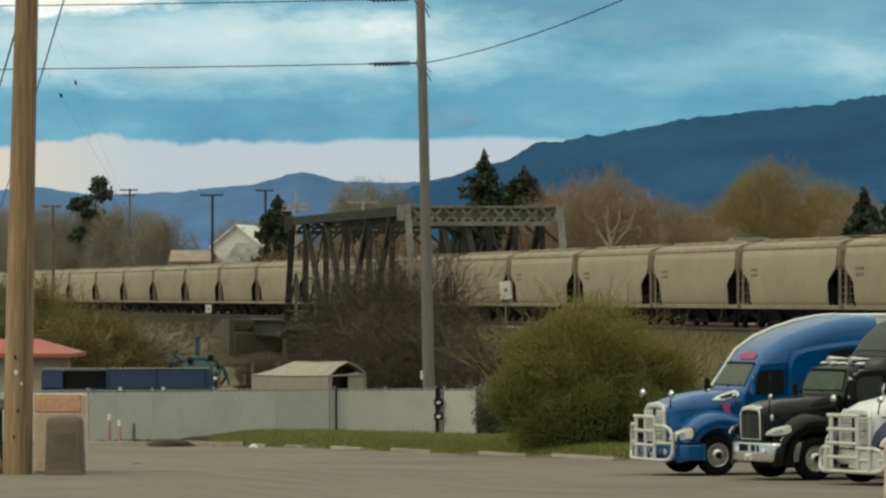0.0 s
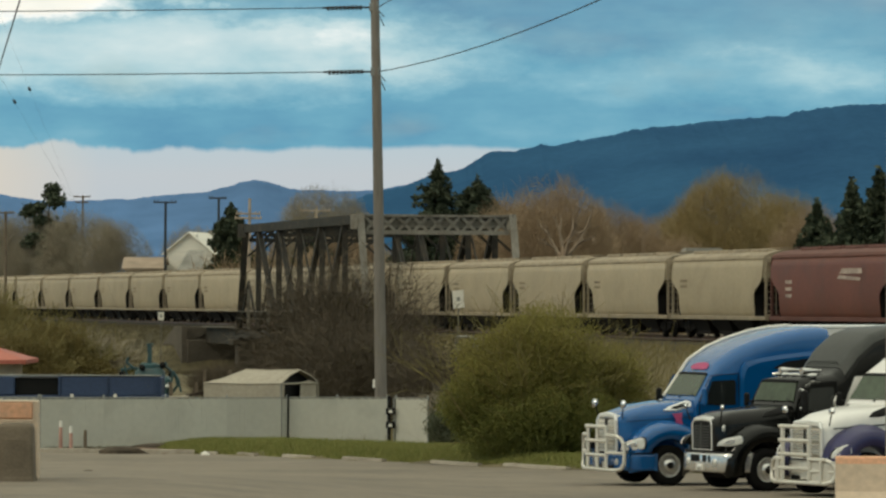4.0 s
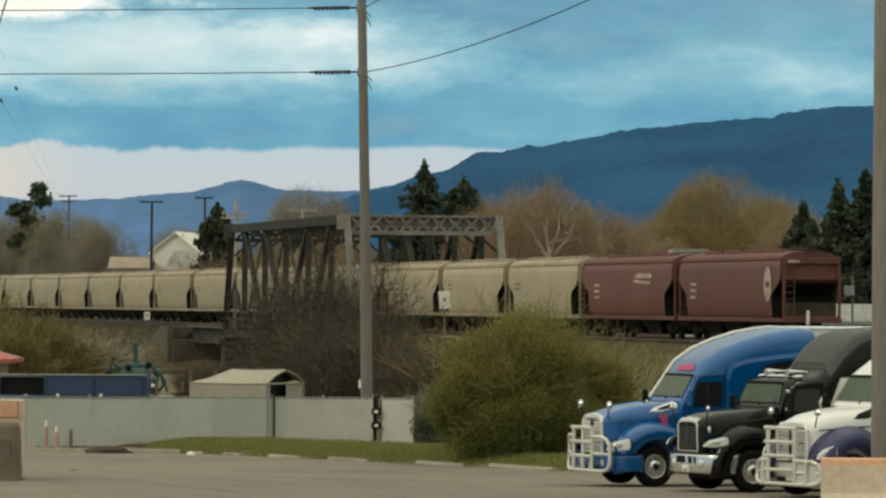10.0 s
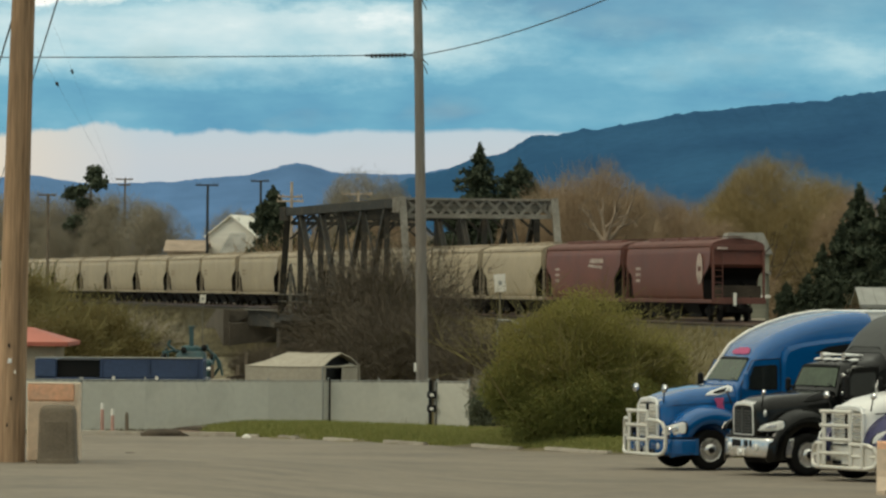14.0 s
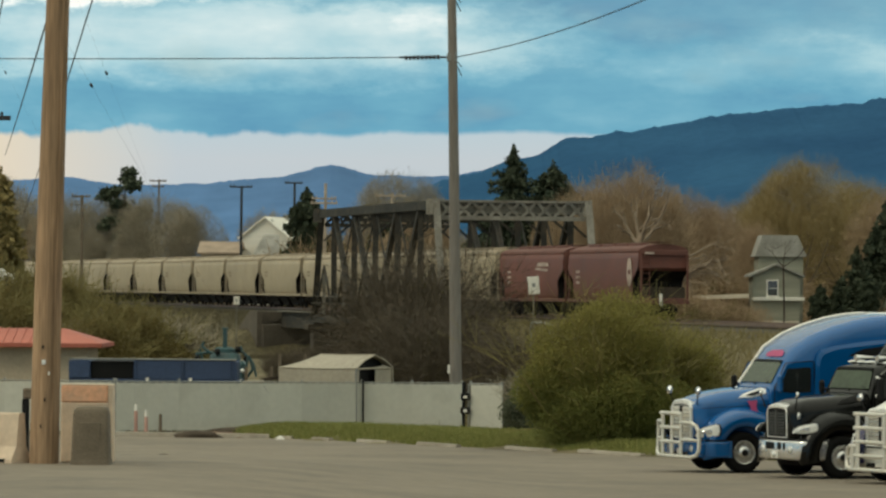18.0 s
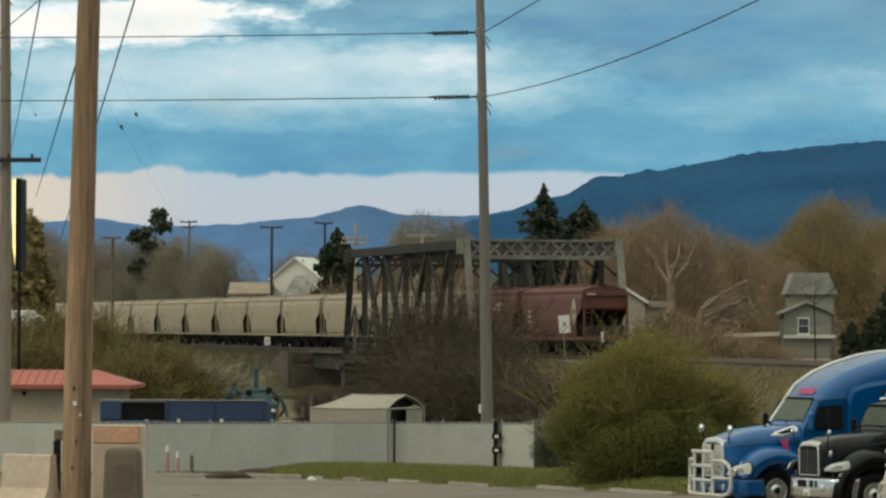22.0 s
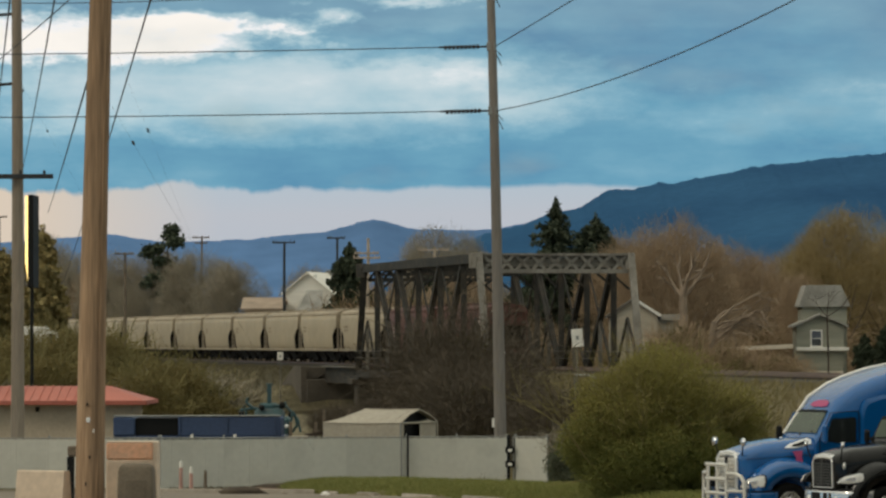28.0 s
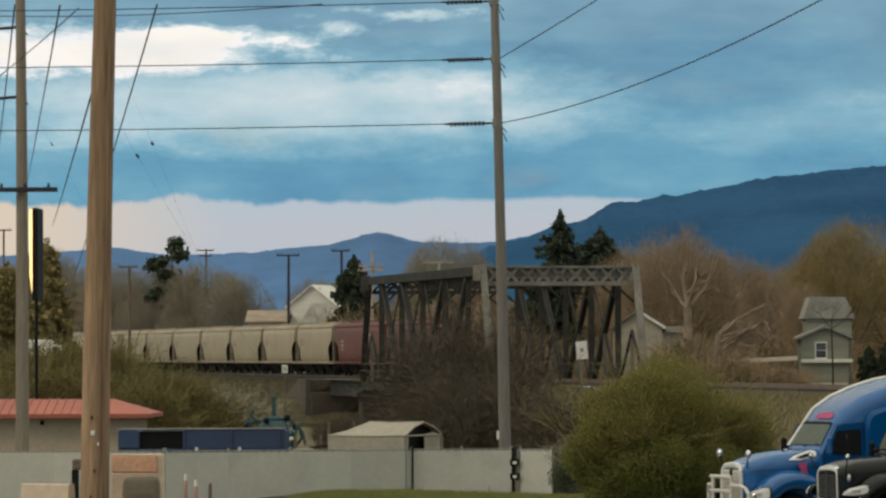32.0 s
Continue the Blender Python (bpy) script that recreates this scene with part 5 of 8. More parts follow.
semi_tractor((9.07 - 0.89 * 1.25 - 0.45, 101.5 - 0.45 * 1.25 + 0.89, lot_z(9, 101.5)), 180 + 27, BLACK_PAINT, "black sleeper semi tractor with a chrome grille and drop visor",
             dict(hood=BLUNT_HOOD, nose=1.80, cowl=2.07, screen=2.70, rake=0.22, axle=-1.13, roof=STEP_ROOF, grille=False, gw=0.44, gz=0.98, rimmed=0.022, bars=DARK_BAR, mesh=BLACK_PLASTIC, bar=0.030, struts=(0.0,), strut_mat=DARK_BAR, lamp=(1.12, 0.80), lamp_z=1.16, bowl=0.6, fender=BLACK_PAINT, vent=BLACK_PLASTIC, mirror=BLACK_PLASTIC, mirror_size=1.0, trim=BLACK_PAINT, panel=False, bumper=RIM_METAL, bump=(0.46, 0.94), bumper_width=0.88, fender_out=1.14, lamp_out=0.84, cutouts=True, visor=True, dusty=SHEEN_BLACK))
MID_ROOF = [(-3.0, 1.10, 3.2), (-3.6, 1.13, 3.45), (-4.4, 1.16, 3.7), (-5.3, 1.18, 3.85), (-6.3, 1.18, 3.88)]
WHITE_HOOD = [(0.0, 0.56, 0.95, 1.70, 0.20), (-0.10, 0.64, 0.75, 1.77, 0.25), (-0.5, 0.72, 0.7, 1.93, 0.30), (-1.4, 0.90, 0.7, 2.06, 0.32), (-2.15, 0.99, 0.7, 2.12, 0.30)]
semi_tractor((9.372 + 0.27, 97.600, lot_z(11, 97.3)), 180 + 34, WHITE_PAINT, "white semi tractor with violet fenders and a tubular bumper guard",
             dict(hood=WHITE_HOOD, nose=1.76, cowl=2.12, screen=2.85, rake=0.42, axle=-0.95, roof=MID_ROOF, grille=True, gw=0.54, gz=0.84, rimmed=0.045, bars=CHROME, mesh=ALUMINIUM, bar=0.03, struts=(-0.05, 0.05), strut_mat=BLACK_PLASTIC, lamp=(0.9, 1.1), lamp_z=0.98, line=True, bowl=0.8, fender=PURPLE_PAINT, vent=BLACK_PLASTIC, mirror=WHITE_PAINT, trim=WHITE_PAINT, bumper=ALUMINIUM, bump=(0.36, 0.84), guard=dict(z0=0.32, z1=1.62, posts=(-0.60, 0.36), rails=5, hoop=0.42, plates=True, w=0.97)))


def box_trailer():
    x, y = 11.50 - 0.44, 114.1
    z = lot_z(x, y)
    top = 3.89 - z
    t = thing("box_trailer", (x, y, z), "plain white box trailer parked behind the semi tractors", "trailer", turn=202)
    part("box", Shape().box(-6.5, 0, -1.25, 1.25, 1.15, top - 0.06, 0.05), WHITE_PAINT, t)
    part("roof_edge", Shape().box(-6.52, 0.02, -1.27, 1.27, top - 0.10, top, 0.03), POLISHED, t)
    part("bottom_rail", Shape().box(-6.5, 0, 1.22, 1.28, 1.05, 1.2, 0.02), GALV, t)
    part("chassis", Shape().box(-6.3, -0.3, -0.5, 0.5, 0.8, 1.15, 0.02), UNDER, t)
    for xx in (-5.6, -4.4):
        for yy in (-0.98, 0.98):
            truck_wheel(t, xx, yy)
    for yy in (-0.7, 0.7):
        part("landing_leg", Shape().box(-1.4, -1.25, yy - 0.07, yy + 0.07, 0, 1.1, 0.02), GALV, t)


box_trailer()


# ---- utility poles and lines ----
def pole(name, base, top, r0, r1, mat, label):
    b, t = Vector(base), Vector(top)
    p = thing(name, base, label, "utility pole", "utility poles")
    n, rings = 12, []
    for k in range(9):
        u = k / 8
        c = (t - b) * u + Vector((0.04 * math.sin(3 * u + b.x), 0.03 * math.sin(5 * u), 0))
        r = r0 + (r1 - r0) * u
        rings.append([c + Vector((r * math.cos(2 * math.pi * i / n), r * math.sin(2 * math.pi * i / n), 0)) for i in range(n)])
    part("shaft", Shape().loft(rings), mat, p)
    return p


def along(a, b, z):
    """The point of the leaning line a to b at height z."""
    a, b = Vector(a), Vector(b)
    return a.lerp(b, (z - a.z) / (b.z - a.z))


MAIN = (-0.50, 156.0, lot_z(0, 156)), (-0.91, 156.00, 18.18)
main = pole("utility_pole", *MAIN, 0.23, 0.15, GREY_WOOD, "tall grey weathered wooden utility pole behind the fence")
inv = main.matrix_basis.inverted()
LEVELS = [13.07, 15.47, 17.63]
for z in LEVELS:
    c = along(*MAIN, z)
    d = c + Vector((-1.95, 0.1, -0.02))
    ins = part("insulator_string", Shape().rod(inv @ (c + Vector((-0.1, 0, 0))), inv @ d, 0.04, n=6), WIRE, main)
    for k in range(9):
        q = c + Vector((-0.5 - 0.15 * k, 0.03, -0.005 * k))
        part("insulator_disc", Shape().rod(inv @ (q + Vector((-0.05, 0, 0))), inv @ (q + Vector((0.05, 0, 0))), 0.085, n=10), WIRE, ins)
    part("clamp", Shape().box(*[v for k in range(3) for v in ((inv @ c)[k] - 0.17, (inv @ c)[k] + 0.17)], 0.03), GALV, main)
    for e in (-0.35, -0.7):
        part("jumper_stub", Shape().rod(inv @ (c + Vector((0.05, 0, 0))), inv @ (c + Vector((0.38, 0, e))), 0.02, n=5), WIRE, main)
part("reflector_tag", Shape().box(*[v for k in range(3) for v in ((inv @ Vector((-0.81, 155.70, 1.43)))[k] - (0.045, 0.02, 0.16)[k], (inv @ Vector((-0.81, 155.70, 1.43)))[k] + (0.045, 0.02, 0.16)[k])]), SIGN_WHITE, main)

NEAR = (-8.84, 87.00, 0.81), (-8.60, 87.00, 12.82)
NEAR = ((NEAR[0][0], 87.0, lot_z(NEAR[0][0], 87.0)), NEAR[1])
near = pole("utility_pole", *NEAR, 0.31, 0.225, POLE_WOOD, "thick brown wooden utility pole with cracks and staples")
for k in range(4):
    z = 1.5 + 0.55 * k
    a = along(*NEAR, z) - Vector(NEAR[0])
    part("staple", Shape().box(a.x - 0.1 + 0.07 * (k % 3), a.x - 0.07 + 0.07 * (k % 3), a.y - 0.30, a.y - 0.26, a.z, a.z + 0.07), SIGN_WHITE if k == 2 else BLACK_PLASTIC, near)
part("tag", Shape().box(-0.06, 0.02, -0.30, -0.27, 2.06, 2.16, 0.008), POLISHED, near, "small metal tag nailed to the pole")
part("ground_wire", Shape().tube([(along(*NEAR, z) - Vector(NEAR[0])) + Vector((0.16 + 0.02 * math.sin(z * 3), -0.27 + 0.007 * z, 0)) for z in (0.9, 1.6, 2.3, 3.0, 4.0, 5.5, 8.0, 12.0)], 0.012, 5), POLE_WOOD, near)

RIGHT = (11.09, 92.00, 0.97), (11.03, 92.00, 22.40)
RIGHT = ((RIGHT[0][0], 92.0, lot_z(RIGHT[0][0], 92.0)), RIGHT[1])
pole("utility_pole", *RIGHT, 0.26, 0.21, GREY_WOOD, "thick grey-brown wooden utility pole beside the concrete barrier")

LEFT = (-19.05, 160.00, 1.06), (-19.13, 160.00, 20.26)
LEFT = ((LEFT[0][0], 160.0, lot_z(LEFT[0][0], 160.0)), LEFT[1])
left = pole("utility_pole", *LEFT, 0.27, 0.18, WARM_LIT_WOOD, "tan-grey wooden utility pole with a dark crossarm behind the fence")
linv = left.matrix_basis.inverted()
for z in (14.39, 17.07):
    c = linv @ along(*LEFT, z)
    ins = part("insulator_string", Shape().rod(c + Vector((-0.1, 0, 0)), c + Vector((-1.6, 0, -0.12)), 0.06, n=6), WIRE, left)
    part("jumper_stub", Shape().rod(c, c + Vector((0.3, 0, -0.3)), 0.03, n=5), WIRE, left)
arm = linv @ along(*LEFT, 10.81)
arm_part = part("crossarm", Shape().box(arm.x - 1.75, arm.x + 1.45, arm.y - 0.42, arm.y - 0.28, arm.z - 0.09, arm.z + 0.09, 0.02), WIRE, left, "dark wooden crossarm")
for k in range(4):
    x = arm.x - 1.6 + k * 0.9
    part("pin_insulator", Shape().lathe([(0.02, 0.08), (0.05, 0.10), (0.06, 0.18), (0.03, 0.24), (0.005, 0.25)], 8, pose(x, arm.y - 0.35, arm.z)), WIRE, arm_part)


def wire(a, b, sag, label, r=0.018, n=20):
    a, b = Vector(a), Vector(b)
    pts = [a.lerp(b, k / n) - Vector((0, 0, sag * 4 * (k / n) * (1 - k / n))) for k in range(n + 1)]
    rings = [[p + Vector((0, r * math.cos(t), r * math.sin(t))) if abs(b.x - a.x) > abs(b.y - a.y) * 0.3 else p + Vector((r * math.cos(t), 0, r * math.sin(t))) for t in (0, 1.257, 2.513, 3.77, 5.027)] for p in pts]
    sh = Shape().loft(rings)
    return solid("power_line", sh, WIRE, label, "cable", group="overhead lines")


for k, z in enumerate(LEVELS):
    c = along(*MAIN, z)
    wire(c + Vector((-1.95, 0.1, -0.02)), c + Vector((-62, 8, 0.95)), 0.40, "thin dark overhead power line strung between poles", 0.02)
    e = along(*RIGHT, 14.75 + 3.5 * k)
    wire(c + Vector((0.15, -0.1, 0)), e, (0.80, 0.15, 0.15)[k], "sagging dark overhead power line to the car park pole", 0.02)
wire((-8.22, 95.00, 12.46), (-35.64, 330.00, 9.24), 0.2, "thin dark overhead service line running away from the car park", 0.022)
wire((-8.88, 87.00, 10.00), (-36.91, 330.00, 14.60), 0.1, "thin dark service line tied to the thick pole", 0.022)
wire((-10.44, 95.00, 12.46), (-38.98, 330.00, 17.74), 0.2, "thin dark overhead service line running away from the car park", 0.022)
wire((-11.47, 95.00, 12.47), (-41.53, 330.00, 17.74), 0.2, "thin dark overhead service line running away from the car park", 0.022)
wire((-12.65, 120.00, 14.46), (-22.95, 170.00, 14.51), 0.1, "thin dark overhead line between two poles", 0.018)
for a, b, c, d in (((-8.43, 87.00, 9.46), (-7.98, 87.50, 8.67), (-4.57, 95.00, 2.01), 0.0), ((-18.88, 160.00, 14.33), (-17.92, 160.00, 12.57), (-11.88, 161.00, 1.47), 0.0), ((-8.77, 92.00, 10.87), (-8.09, 92.00, 9.19), (-5.51, 97.00, 1.96), 0.0)):
    guy = wire(a, c, 0.0, "thin stay wire with a small strain insulator", 0.0035, 4)
    part("strain_insulator", Shape().rod(Vector(a).lerp(Vector(c), (b[2] - a[2]) / (c[2] - a[2]) - 0.004), Vector(a).lerp(Vector(c), (b[2] - a[2]) / (c[2] - a[2]) + 0.004), 0.03, n=6), WIRE, guy)
wire((-22.96, 170.00, 18.37), (-6.55, 140.00, 16.22), 0.2, "thin dark overhead line between two poles", 0.018)


def far_pole(px, crest, arms, mat, tall=1.0):
    x, y, z = px
    p = pole("utility_pole", (x, y, ground_z(x, y)), (x + 0.1, y, crest), 0.17, 0.12, mat, "distant wooden utility pole with crossarms beyond the railway")
    for k, (w, dz) in enumerate(arms):
        h = crest - ground_z(x, y) - dz
        a = part("crossarm", Shape().box(-w / 2, w / 2, -0.16, -0.04, h - 0.08, h + 0.08, 0.02), mat, p)
        for e in (-0.46, -0.3, 0.3, 0.46):
            part("pin_insulator", Shape().rod((e * w, -0.1, h + 0.05), (e * w, -0.1, h + 0.24), 0.05, 0.04, 6), mat, a)


far_pole((-23.20, 420.00, 14.46), 14.46, [(2.3, 0.1)], WIRE)
far_pole((-37.40, 400.00, 13.00), 13.00, [(1.8, 0.15)], BARK)
far_pole((-39.80, 530.00, 17.81), 17.81, [(2.2, 0.2), (1.6, 0.9)], BARK)
far_pole((-61.80, 500.00, 19.50), 19.50, [(2.0, 0.1)], BARK)
far_pole((-18.77, 440.00, 15.39), 15.39, [(1.9, 0.1)], WIRE)
far_pole((-13.15, 372.00, 13.60), 13.60, [(2.2, 1.35), (2.4, 1.75)], PALE_BARK)
far_pole((-7.57, 390.00, 13.65), 13.28, [(2.9, 0.35)], PALE_BARK)


# ---- fence, yard behind it, small building ----
FENCE_TOP = 1.83


def fence_run(a, b, bays, label, slats=True):
    a, b = Vector((*a, 0)), Vector((*b, 0))
    f = thing("fence", (a.x, a.y, lot_z(a.x, a.y)), label, "fence", kind="")
    o = Vector((a.x, a.y, lot_z(a.x, a.y)))
    d = (b - a).normalized()
    turn = math.degrees(math.atan2(d.y, d.x))
    step = (b - a).length / bays
    for k in range(bays + 1):
        p = a + d * step * k
        z = lot_z(p.x, p.y)
        q = Vector((p.x, p.y, z)) - o
        post = part("post", Shape().rod(q + Vector((0, 0.05, -0.2)), q + Vector((0, 0.05, FENCE_TOP + 0.05)), 0.035, n=8), GALV, f)
        part("post_cap", Shape().lathe([(0.04, 0), (0.04, 0.03), (0.02, 0.06), (0.002, 0.065)], 8, Matrix.Translation(q + Vector((0, 0.05, FENCE_TOP + 0.05)))), GALV, post)
        if k == bays:
            break
        p2 = a + d * step * (k + 1)
        q2 = Vector((p2.x, p2.y, lot_z(p2.x, p2.y))) - o
        part("top_rail", Shape().rod(q + Vector((0, 0.0, FENCE_TOP)), q2 + Vector((0, 0.0, FENCE_TOP)), 0.024, n=6), GALV, f)
        if slats:
            n = int(step / 0.095)
            sh = Shape()
            for j in range(n):
                u0, u1 = (j + 0.012) / n, (j + 0.988) / n
                c0, c1 = q.lerp(q2, u0), q.lerp(q2, u1)
                w = 0.0015 * ((j * 7) % 3)
                sh.box(0, (c1 - c0).length, -0.012 - w, 0.0 - w, 0.05, FENCE_TOP - 0.03 - 0.01 * ((j * 5) % 3), 0.0, Matrix.Translation(c0) @ pose(0, 0, 0, 0, 0, turn))
            part("slat_panel", sh, FENCE_SLAT, f, "pale grey privacy slats woven through the mesh")
        else:
            sh = Shape()
            m = int(step / 0.12)
            for j in range(m):
                for s in (0, 1):
                    u = j / m
                    v = u + (FENCE_TOP / step) * (1 if s else -1)
                    h0, h1 = 0.05, FENCE_TOP
                    if v > 1:
                        h1 = FENCE_TOP * (1 - u) / (v - u)
                        v = 1
                    if v < 0:
                        h1 = FENCE_TOP * u / (u - v)
                        v = 0
                    sh.rod(q.lerp(q2, u) + Vector((0, 0, h0)), q.lerp(q2, v) + Vector((0, 0, h1)), 0.004, n=3, caps=False)
            tagged(part("chain_link", sh, GALV, f, "see-through chain-link mesh"), kind="stuff")
    return f


FA, FB, FC, FD = (-12.54, 148.00, -0.76)[:2], (-3.94, 152.00, -0.66)[:2], (-0.31, 153.00, -0.75)[:2], (1.15, 150.00, -0.73)[:2]
fence_run(FA, FB, 4, "pale grey slatted chain-link fence along the grass strip")
fence_run(FB, FC, 2, "pale grey slatted chain-link fence beside the gate")
GATE = (0.02, 150.5)
fence_run(GATE, FD, 1, "short pale grey slatted gate leaf standing ajar")
fence_run((-22.59, 150.00, -0.63)[:2], (-12.70, 149.00, -0.79)[:2], 5, "grey slatted chain-link fence before the red-roofed building")
dark = thing("fence_post", (FB[0] + 0.05, FB[1] - 0.1, lot_z(*FB)), "dark steel post at the joint of two fence panels", "post")
part("shaft", Shape().box(-0.035, 0.035, -0.05, 0.05, -0.1, 1.95, 0.01), BLACK_PLASTIC, dark)
part("stiffener", Shape().box(-0.26, -0.22, -0.03, 0.03, 0, 1.85, 0.01), GALV, dark)


def gate_hardware():
    x, y = GATE
    z = lot_z(x, y)
    g = thing("gate_hardware", (x - 0.25, y, z), "dark steel gate latch and hinge post between fence panels", "gate")
    part("hinge_post", Shape().box(-0.06, 0.06, -0.06, 0.06, 0, 1.9, 0.02), BLACK_PLASTIC, g)
    part("hinge_post", Shape().box(0.14, 0.20, -0.06, 0.06, 0, 1.85, 0.02), GALV, g)
    for h in (0.75, 1.25):
        part("latch_box", Shape().box(-0.12, 0.22, -0.16, -0.05, h, h + 0.24, 0.03), BLACK_PLASTIC, g)
        part("plate", Shape().box(-0.02, 0.12, -0.185, -0.165, h + 0.06, h + 0.16), SIGN_WHITE, g)


gate_hardware()


def shelter():
    """A canvas storage shelter with a low ridge, its open gable turned aside."""
    x0, x1 = -7.19, -2.92
    z = lot_z(x0, 163)
    top = 1.79 - z
    s = thing("storage_shelter", ((x0 + x1) / 2 - 0.25, 164.8, z), "dusty beige canvas shelter with hipped ridge and open gable", "shelter", turn=-25)
    w, n = 1.6, 3.4
    eave, lean = top - 0.50, 1.08
    A = [Vector((n / 2, v, zz)) for v, zz in ((-w, 0), (-w, eave), (-w * 0.55, top - 0.20), (0, top), (w * 0.55, top - 0.20), (w, eave), (w * lean, 0))]
    B = [Vector((-n / 2, v, zz)) for v, zz in ((-w, 0), (-w, eave), (-w * 0.55, eave + 0.02), (0, eave + 0.03), (w * 0.55, eave + 0.02), (w, eave), (w * lean, 0))]
    M = [Vector((-n / 2 + 1.0, p.y, p.z)) for p in A]
    M[1].z, M[5].z = eave - 0.02, eave - 0.02
    Q = [Vector((0.25, p.y, p.z - (0.03 if 0 < i < 6 else 0))) for i, p in enumerate(A)]
    part("cover", Shape().loft([B, M, Q, A], False, False, False), CANVAS, s)
    part("back_panel", Shape().add(B, [tuple(range(7))]), CANVAS, s)
    part("ridge_seam", Shape().tube([M[3] + Vector((0, 0, 0.01)), Q[3] + Vector((0, 0, 0.01)), A[3] + Vector((0, 0, 0.01))], 0.025, 6), CANVAS, s)
    part("eave_seam", Shape().tube([B[1], M[1], Q[1], A[1]], 0.03, 6), CANVAS, s)
    # black sheet set inside the gable to paint the shelter's interior shade
    end = [p + Vector((-0.30, 0, 0)) for p in A]
    g = part("end_panel", Shape().add(end, [tuple(range(7))]), BLACK_PLASTIC, s, "black sheet standing in for the shade behind the gable")
    part("door_flap", Shape().prism([(0.15, 0), (0.15, eave + 0.02), (w * 0.6, eave + 0.10), (w - 0.05, eave - 0.02), (w * 1.03, 0)], 0, n / 2 - 0.06, n / 2 - 0.03), CANVAS, g, "canvas flap closing half the gable")
    part("door_flap", Shape().prism([(-w + 0.02, 0), (-w + 0.02, eave - 0.02), (-w + 0.35, eave + 0.02), (-w + 0.22, 0)], 0, n / 2 - 0.06, n / 2 - 0.03), CANVAS, g)
    part("cross_pole", Shape().rod((n / 2 - 0.02, -w, eave - 0.02), (n / 2 - 0.02, w, eave - 0.02), 0.04, n=6), CANVAS, g)
    part("gable_hoop", Shape().tube(A, 0.035, 6), CANVAS, s)
    part("corner_post", Shape().rod((n / 2, -w - 0.02, 0), (n / 2, -w - 0.02, eave), 0.04, n=6), GALV, s)


shelter()


def trailer():
    x0, x1 = -15.75, -9.01
    z = lot_z(x0, 164)
    top = 1.53 - z
    t = thing("flatbed_trailer", ((x0 + x1) / 2, 165, z), "navy blue dump trailer parked behind the fence", "trailer")
    L, R = x0 - (x0 + x1) / 2, (x1 - x0) / 2
    lo = top - 0.75
    part("side_wall", Shape().box(L + 2.55, R - 0.2, -1.2, -1.12, lo, top, 0.02), TRAILER_BLUE, t)
    part("side_wall", Shape().box(L, R - 0.2, 1.12, 1.2, lo, top, 0.02), TRAILER_BLUE, t)
    part("nose_box", Shape().box(L, L + 0.85, -1.22, 1.22, lo, top - 0.02, 0.05), TRAILER_BLUE, t)
    # solid black block standing in for the shade inside the open bay
    part("open_bay", Shape().box(L + 0.85, L + 2.6, -1.05, 1.1, lo, top - 0.05, 0.02), BLACK_PLASTIC, t)
    part("tail_gate", Shape().box(R - 0.25, R - 0.15, -1.2, 1.2, lo, top - 0.05, 0.02), TRAILER_BLUE, t)
    part("rim", Shape().box(L, R - 0.15, -1.24, -1.10, top, top + 0.06, 0.02), GALV, t)
    for k in range(3):
        x = L + 2.6 + k * (R - L - 3.0) / 2
        part("rib", Shape().box(x - 0.04, x + 0.04, -1.26, -1.2, lo, top, 0.01), TRAILER_BLUE, t)
    part("floor", Shape().box(L, R, -1.2, 1.2, lo - 0.15, lo, 0.02), TRAILER_BLUE, t)
    for k in (0.45, 0.7):
        part("marker_lamp", Shape().box(L + (R - L) * k, L + (R - L) * k + 0.12, -1.28, -1.22, lo - 0.12, lo + 0.06, 0.01), SIGN_WHITE, t)
    for x in (R - 1.6, R - 2.8):
        for y in (-1.0, 1.0):
            w = part("wheel", TYRE, RUBBER, t)
            w.matrix_basis = pose(x, y, 0.52, 0, 0, 180 if y < 0 else 0)
            part("rim", RIM, RIM_METAL, w)
    part("chassis", Shape().box(L, R, -0.5, 0.5, 0.65, lo - 0.15, 0.03), UNDER, t)


trailer()


def hull_ring(a, b, z, r=0.18):
    pts = []
    for cx, cy, s in ((1, 1, 0), (-1, 1, 1), (-1, -1, 2), (1, -1, 3)):
        for k in range(4):
            t = math.pi / 2 * (s + k / 3)
            pts.append(Vector((cx * a * (1 - r) + a * r * math.cos(t), cy * b * (1 - r) + b * r * math.sin(t), z)))
    return pts


